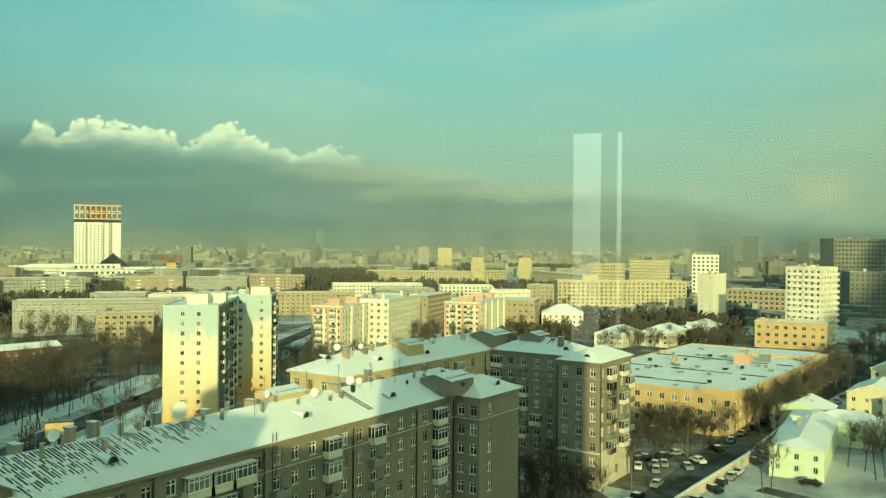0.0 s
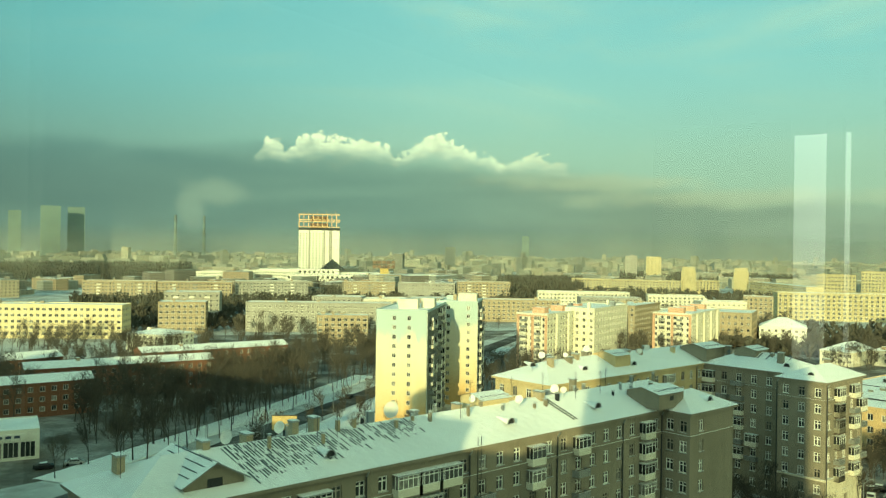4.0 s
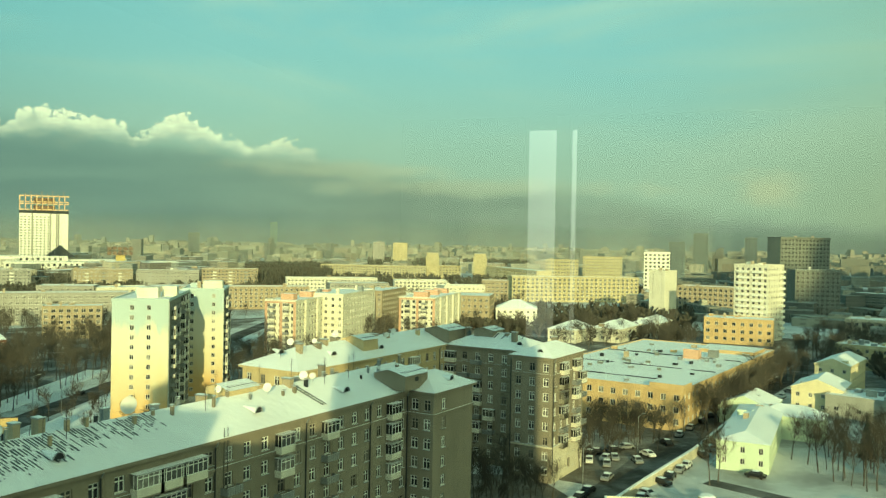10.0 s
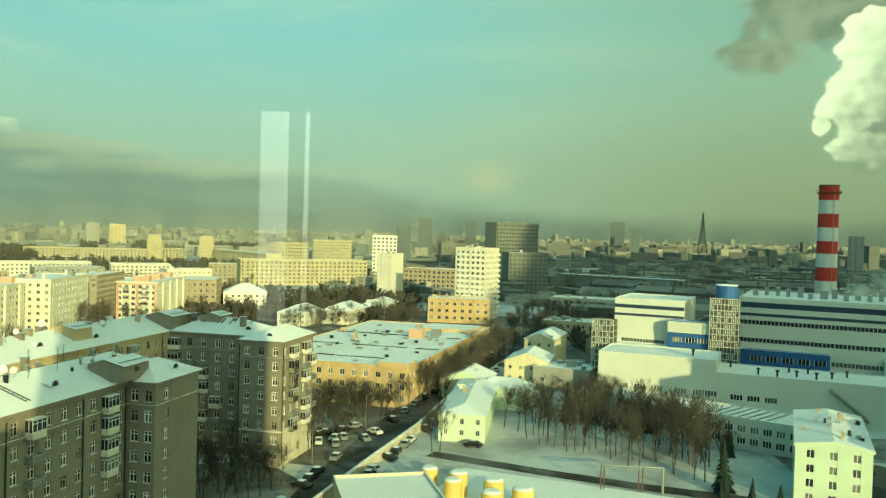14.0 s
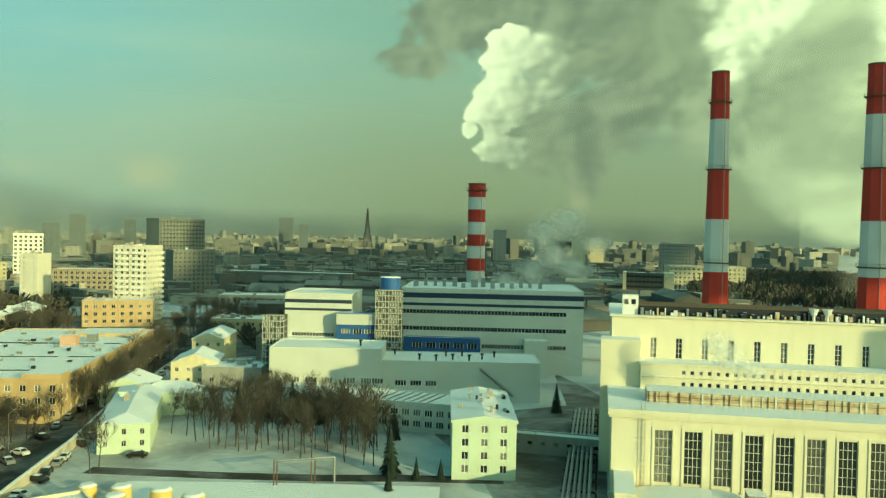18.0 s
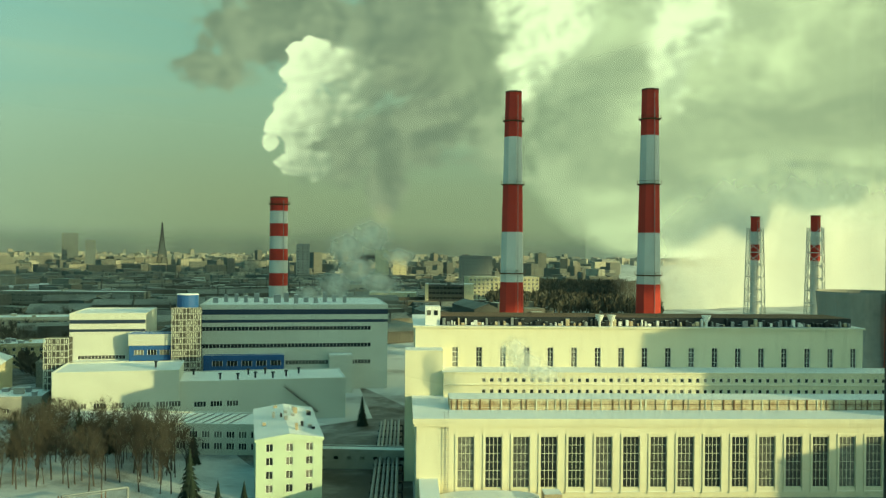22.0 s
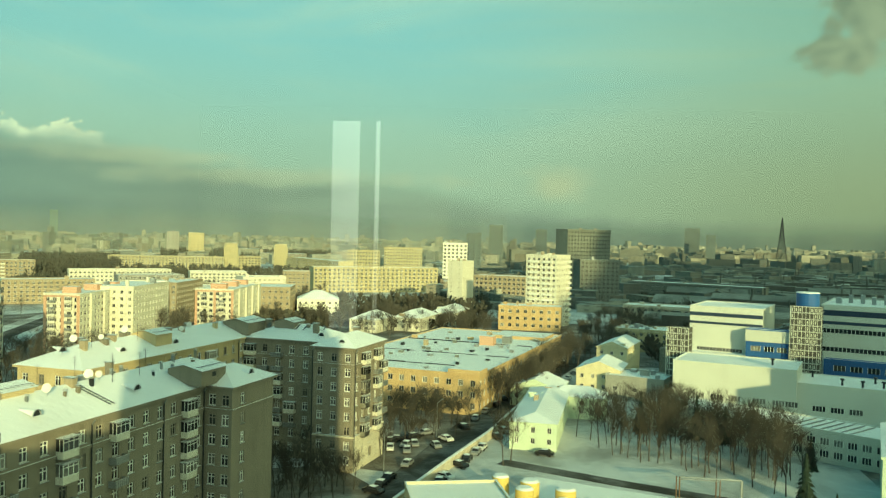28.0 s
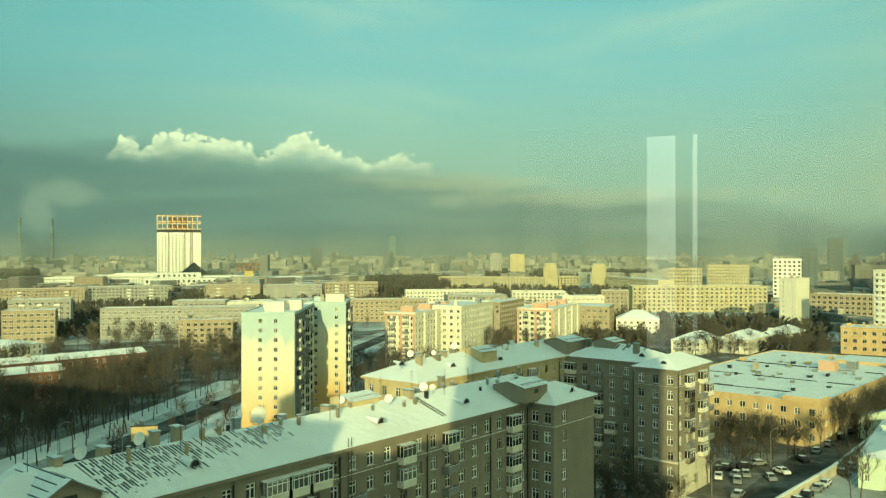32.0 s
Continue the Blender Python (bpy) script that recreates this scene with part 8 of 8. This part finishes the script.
for az0, az1, D0, D1, h, mat, n, lab in ((4.6, 0.6, 640, 650, 15.0, "panel_g", 5, "grey five-storey house among bare trees"), (0.2, -3.4, 700, 705, 15.0, "panel_w", 5, "pale five-storey house with snowy roof"),
        (-3.2, -6.0, 600, 610, 16.5, "panel_w", 5, "pale five-storey panel house"), (-5.8, -7.6, 640, 640, 19.0, "tan", 6, "tan six-storey house among bare trees"), (7.5, 1.4, 740, 750, 14.0, "panel_w", 4, "long pale house with a snowy roof"), (12.0, 6.0, 585, 590, 15.0, "tan", 5, "tan five-storey house row")):
    face_block("apartment_building", lab, az0, az1, D0, D1, h, mat, n, 3.4, (1.7, 1.5))
# balcony rows of the white block
for k in range(12):
    for x0, x1 in ((-16.5, -10.5), (-8.2, -2.2)):
        s = Soup()
        s.box(x0, x1, -1.2, -0.004, 2.6 + 3.0 * k, 3.7 + 3.0 * k, M["white"])
        part("balcony", s, white_block)
    s = Soup()
    s.box(0.004, 1.3, 14.0, 18.6, 2.6 + 3.0 * k, 3.9 + 3.0 * k, M["white"])
    part("balcony", s, white_block)


def radio_tower():
    D = 1750
    c = toward(-38.7) * D
    top = EYE + D * math.tan(radians(1.58))
    T = thing("radio_tower", "tapering steel lattice radio tower on the skyline", "radio tower", (c.x, c.y, 0), 0)
    prof = [(0, 15), (0.2, 11), (0.4, 7.5), (0.6, 4.8), (0.8, 2.6), (1.0, 0.8)]
    for (a, ra), (b, rb) in zip(prof, prof[1:]):
        s = Soup()
        for i in range(14):
            t0, t1, t2 = 2 * math.pi * i / 14, 2 * math.pi * (i + 2) / 14, 2 * math.pi * (i - 2) / 14
            for t in (t1, t2):
                s.tube((ra * math.cos(t0), ra * math.sin(t0), top * a), (rb * math.cos(t), rb * math.sin(t), top * b), 0.5, 0.45, M["dark"], 3, caps=False)
        s.tube((0, 0, top * b - 1), (0, 0, top * b), rb * 1.05, rb * 1.05, M["dark"], 14)
        part("lattice_section", s, T)


radio_tower()
for az in (31.85, 30.05):
    c = toward(az) * 2600
    T = thing("chimney", "far power station chimney in the haze", "chimney", (c.x, c.y, 0), 0, "far stacks")
    for k in range(7):
        s = Soup()
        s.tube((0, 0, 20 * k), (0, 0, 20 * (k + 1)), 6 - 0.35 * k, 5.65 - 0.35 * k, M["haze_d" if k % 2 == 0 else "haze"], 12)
        part("band", s, T)

# ---- low houses between the near and the far blocks ----
block_house("apartment_building", "pale panel house behind, set back a step", (-24, 372), -19, 20, 40, 24.5, M["panel_w"], 8, 3.2, left=True, seed=5)
block_house("apartment_building", "long low pale house with snowy roof", (10, 520), -8, 70, 16, 15, M["panel_w"], 4, 3.2, left=True, seed=6)
block_house("apartment_building", "tan five-storey house behind the pale ones", (52, 470), -12, 26, 30, 18, M["tan"], 5, 3.2, left=True, seed=7)
for k, (x, y, rz, w, d, h, roof) in enumerate(((88, 406, -34, 15, 26, 6.5, "hip"), (111, 409, -34, 15, 30, 7.0, "hip"), (137, 434, -32, 14, 34, 7.0, "hip"))):
    block_house("house", "low pale house under a thick snowy hipped roof", (x, y), rz, w, d, h, M["panel_w"], 2, 3.4, left=True, roof=roof, seed=20 + k, category="house", group="low snowy houses", roof_clutter=3)
for k, (x, y, rz, w, d, h, mat, n, roof, lab) in enumerate(((130, 236, -36, 14, 18, 8.0, "cream", 2, "gable", "pale yellow house with snowy gabled roof"), (150, 268, -40, 11, 26, 10.5, "cream", 3, "gable", "pale yellow house end with small windows"),
        (108, 205, -34, 16, 10, 6.0, "green", 2, "hip", "pale green house wing under deep snow"), (102, 222, -36, 14, 16, 5.5, "green", 1, "gable", "snow-covered low wing by the street"))):
    block_house("house", lab, (x, y), rz, w, d, h, M[mat], n, 3.6, (1.1, 1.3), left=True, roof=roof, seed=30 + k, category="house", group="works houses", roof_clutter=2)
block_house("shed", "low grey shed with flat snowy roof", (137, 222), -44, 18, 14, 7, M["panel_g"], 1, 6, left=True, seed=40, category="shed")
rr = random.Random(77)
# shed walls and roof covers are coloured dark for the smoke's shade
for k in range(26):
    az, D = rr.uniform(-35.5, -50), rr.uniform(330, 620)
    if az < -40 and D < 420:
        continue
    p = toward(az) * D
    block_house("works_shed", "long low works shed under snow", (p.x, p.y), rr.choice([-44, -44, -38, 46]), rr.uniform(28, 80), rr.uniform(14, 28), rr.uniform(6, 11), M[rr.choice(["dark_wall", "side_g", "dark_wall", "plaster"])], 1, 6.0, (2.6, 1.4), "fr",
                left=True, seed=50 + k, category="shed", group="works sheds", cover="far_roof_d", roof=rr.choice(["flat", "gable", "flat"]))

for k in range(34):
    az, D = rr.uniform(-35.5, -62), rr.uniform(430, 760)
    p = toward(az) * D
    block_house("works_shed", "low works shed with colours darkened for smoke shade", (p.x, p.y), rr.choice([-44, -36, -30, 46]), rr.uniform(30, 90), rr.uniform(12, 22), rr.uniform(6, 12), M[rr.choice(["dark_wall", "side_g", "dark_wall", "plaster"])], 1, 6.0, (2.6, 1.4), "f" if D > 480 else "",
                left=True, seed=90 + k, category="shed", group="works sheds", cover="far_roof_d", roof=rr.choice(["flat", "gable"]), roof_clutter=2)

# ---- the yard in front: store, tanks, wall, gantry ----
ST = thing("store_building", "low cream store with a parapet and snowy roof", "store", (54.2, 143.6, 0), -7.7)
plain_box(ST, "store_wall", -17, 0, -16, 0, 0, 4.4, "cream", rim=0.7)
for k, (x, y, r, h) in enumerate(((66.5, 143.5, 1.6, 4.6), (68.5, 136.5, 1.7, 4.2), (71.0, 140.0, 1.8, 4.4), (75.5, 134.0, 1.9, 4.4), (79.5, 130.0, 2.0, 3.6), (73.5, 130.5, 1.9, 3.4))):
    T = thing("storage_tank", "yellow upright tank with a snow cap", "tank", (x - 10.2, y + 3.4, 0), 0, "yellow tanks")
    s = Soup()
    s.tube((0, 0, 0), (0, 0, h), r, r, M["tank"], 24)
    part("shell", s, T)
    s = Soup()
    s.tube((0, 0, h + 0.004), (0, 0, h + 0.35), r * 0.98, r * 0.7, M["snow"], 24)
    part("snow_cap", s, T)
FW = thing("yard_wall", "pale concrete yard wall topped with snow", "wall", (0, 0, 0))
pts = [(30, 138), (50.8, 166.1), (69.8, 190.8), (90.8, 222.2), (112, 250)]
for (x0, y0), (x1, y1) in zip(pts, pts[1:]):
    d = Vector((x1 - x0, y1 - y0))
    n = max(1, round(d.length / 4.0))
    for k in range(n):
        s = Soup()
        a, b = Vector((x0, y0)) + d * (k / n), Vector((x0, y0)) + d * ((k + 0.985) / n)
        s.box(0, (b - a).length, -0.12, 0.12, 0, 2.3, M["stone_w"], M["snow"], math.atan2(d.y, d.x), a)
        s.box(0, (b - a).length, -0.3, 0.3, 2.304, 2.5, M["snow"], None, math.atan2(d.y, d.x), a)
        part("wall_panel", s, FW)
GT = thing("pipe_gantry", "silver pipe arch on posts over the yard", "pipe gantry", (0, 0, 0))
s = Soup()
a, b, c = (89.5, 138.5), (96, 135.0), (99.5, 133.3)
s.tube((*a, 4.9), (*b, 5.0), 0.16, 0.16, M["zinc"], 8), s.tube((*a, 4.5), (*b, 4.6), 0.12, 0.12, M["zinc"], 8)
part("top_pipe", s, GT)
s = Soup()
s.tube((*b, 5.0), (*c, 5.0), 0.22, 0.22, M["zinc"], 8), s.tube((*c, 5.0), (*c, 0), 0.25, 0.25, M["zinc"], 8)
part("bend_pipe", s, GT)
for p in (a, b, (95.4, 135.4), (89.0, 138.8)):
    s = Soup()
    s.tube((*p, 0), (*p, 5.0), 0.13, 0.13, M["rust_d"], 6)
    part("post", s, GT)
BB = thing("billboard", "faded tan advertising board on a post", "billboard", (-87.3, 190.4, 0), 20)
s = Soup()
s.box(-3.0, 3.0, -0.2, 0.2, 5.0, 8.4, M["board"])
part("panel", s, BB)
s = Soup()
s.box(-3.15, 3.15, -0.24, 0.24, 8.4, 8.6, M["dark"]), s.box(-3.15, 3.15, -0.24, 0.24, 4.8, 5.0, M["dark"])
part("frame", s, BB)
s = Soup()
s.tube((0, 0, 0), (0, 0, 4.8), 0.3, 0.3, M["dark"], 8)
part("post", s, BB)
SH = thing("shop_pavilion", "low glazed shop with snowy flat roof and sign band", "shop", (-137.4, 165.6, 0), 42)
plain_box(SH, "shop_wall", -26, 0, 0, 16, 0, 6.6, "white")
for k in range(7):
    ribbon(SH, -25 + 3.5 * k, -21.9 + 3.5 * k, 0.8, 4.2, 0, 3, "shop_window")
s = Soup()
s.box(-14, -3, -0.35, -0.06, 4.8, 6.2, M["frame"])
sign = part("sign_band", s, SH, "pale sign band with unreadable lettering")
for k in range(5):
    s = Soup()
    s.box(-12.5 + 1.8 * k, -11.3 + 1.8 * k, -0.4, -0.35, 5.2, 5.8, M["navy"])
    part("lettering_bar", s, sign)
plain_box(SH, "upper_room", -20, -12, 6, 12, 6.8, 9.2, "white")

# ---- cars, lamp posts ----
def car_meshes(mat):
    b, g, w = Soup(), Soup(), Soup()
    prof = [(-2.15, 0.35), (-2.2, 0.75), (-1.9, 0.95), (-1.45, 0.98), (-0.75, 1.45), (0.75, 1.48), (1.5, 1.0), (2.1, 0.85), (2.2, 0.6), (2.15, 0.35)]
    for sgn in (-1, 1):
        b.face([(x, sgn * (0.85 if z < 1.1 else 0.7), z) for x, z in (prof if sgn < 0 else prof[::-1])], mat)
    for (x0, z0), (x1, z1) in zip(prof, prof[1:]):
        w0, w1 = (0.85 if z0 < 1.1 else 0.7), (0.85 if z1 < 1.1 else 0.7)
        top = M["snow"] if z0 > 1.3 and z1 > 1.3 else mat
        b.face([(x0, w0, z0), (x1, w1, z1), (x1, -w1, z1), (x0, -w0, z0)], top)
    for sgn in (-1, 1):
        g.face([(-1.15, sgn * 0.865, 1.0), (1.2, sgn * 0.865, 1.0), (0.7, sgn * 0.72, 1.38), (-0.7, sgn * 0.72, 1.38)], M["dark"])
    g.face([(-1.42, -0.7, 1.02), (-0.82, -0.62, 1.42), (-0.82, 0.62, 1.42), (-1.42, 0.7, 1.02)], M["dark"])
    g.face([(1.46, -0.7, 1.06), (0.84, -0.62, 1.44), (0.84, 0.62, 1.44), (1.46, 0.7, 1.06)], M["dark"])
    w.tube((0, -0.12, 0), (0, 0.12, 0), 0.33, 0.33, M["tyre"], 12)
    return b.mesh("body"), g.mesh("windows"), w.mesh("wheel")


CARS = {}


def car(x, y, rz, mat, label):
    m = pose(x, y, 0.05, 0, 0, rz)
    if mat not in CARS:
        b, g, w = car_meshes(M[mat])
        T = thing("car", label, "car", (x, y, 0.05), rz, "parked cars")
        body = part("body", b, T)
        part("car_windows", g, body, "dark car glass")
        for cx in (-1.35, 1.35):
            for cy in (-0.8, 0.8):
                part("wheel", w, T, at=pose(cx, cy, 0.33))
        CARS[mat] = T
        return T
    return copy_thing(CARS[mat], m)


KINDS = (("car_a", "dark parked car with snow on its roof"), ("car_b", "silver parked car with a snowy roof"), ("car_a", ""), ("car_a", ""), ("car_b", "silver parked car with a snowy roof"), ("car_a", ""), ("car_c", "white parked car by the kerb"))
rr = random.Random(91)
for off, a, n in ((5.2, 0.0, 30), (-5.2, 0.1, 26)):
    line = [(30, 140), (46, 166), (70, 198), (108, 252), (150, 305)]
    for k in range(n):
        t = (k + rr.uniform(0.1, 0.4)) / n * (len(line) - 1)
        i = int(t)
        p0, p1 = Vector(line[i]), Vector(line[i + 1])
        d = (p1 - p0).normalized()
        p = p0 + (p1 - p0) * (t - i) + Vector((d.y, -d.x)) * off
        if rr.random() < 0.2:
            continue
        mat, lab = rr.choice(KINDS)
        car(p.x, p.y, math.degrees(math.atan2(d.y, d.x)) + (rr.uniform(-6, 6) if rr.random() < 0.6 else rr.uniform(35, 75)), mat, lab or "dark parked car with snow on its roof")
for x, y, rz, mat in [(rr.uniform(38, 58) , rr.uniform(182, 198), rr.uniform(0, 180), rr.choice(["car_a", "car_b", "car_a"])) for _ in range(5)] + [(86, 230, 52, "car_d")]:
    car(x, y, rz, mat, {"car_a": "dark parked car on the snow", "car_b": "silver parked car on the snow", "car_d": "dark red parked car under snow"}[mat])
for x, y, rz, mat in ((44.2, 186.9, 75, "car_c"), (47.5, 184.0, 75, "car_b"), (41.0, 190, 75, "car_a"), (52, 196, 20, "car_a"), (56, 199, 20, "car_b"), (77.6, 175.0, -35, "car_a"), (-100, 200, 96, "car_b"), (-104, 176, 82, "car_c"), (-97, 262, 95, "car_a"), (-130, 158, 40, "car_a"), (-126, 163, 40, "car_b")):
    car(x, y, rz, mat, {"car_a": "dark parked car on the snow", "car_b": "silver parked car on the snow", "car_c": "white parked car on the snow"}[mat])


def lamp_post(x, y, turn):
    T = thing("street_lamp", "tall grey street lamp with a curved arm", "street lamp", (x, y, 0), turn, "street lamps")
    s = Soup()
    s.tube((0, 0, 0), (0, 0, 8.5), 0.11, 0.07, M["zinc"], 6), s.tube((0, 0, 8.5), (1.6, 0, 9.2), 0.05, 0.05, M["zinc"], 5)
    part("pole", s, T)
    s = Soup()
    s.box(1.4, 2.2, -0.14, 0.14, 9.1, 9.26, M["zinc"])
    part("lamp_head", s, T)


for x, y, a in ((-108, 190, 0), (-107, 215, 0), (-104, 245, 0), (-101, 275, 0), (-95, 195, 180), (-92, 235, 180), (38, 166, 30), (58, 196, 30), (90, 240, 30)):
    lamp_post(x, y, a)
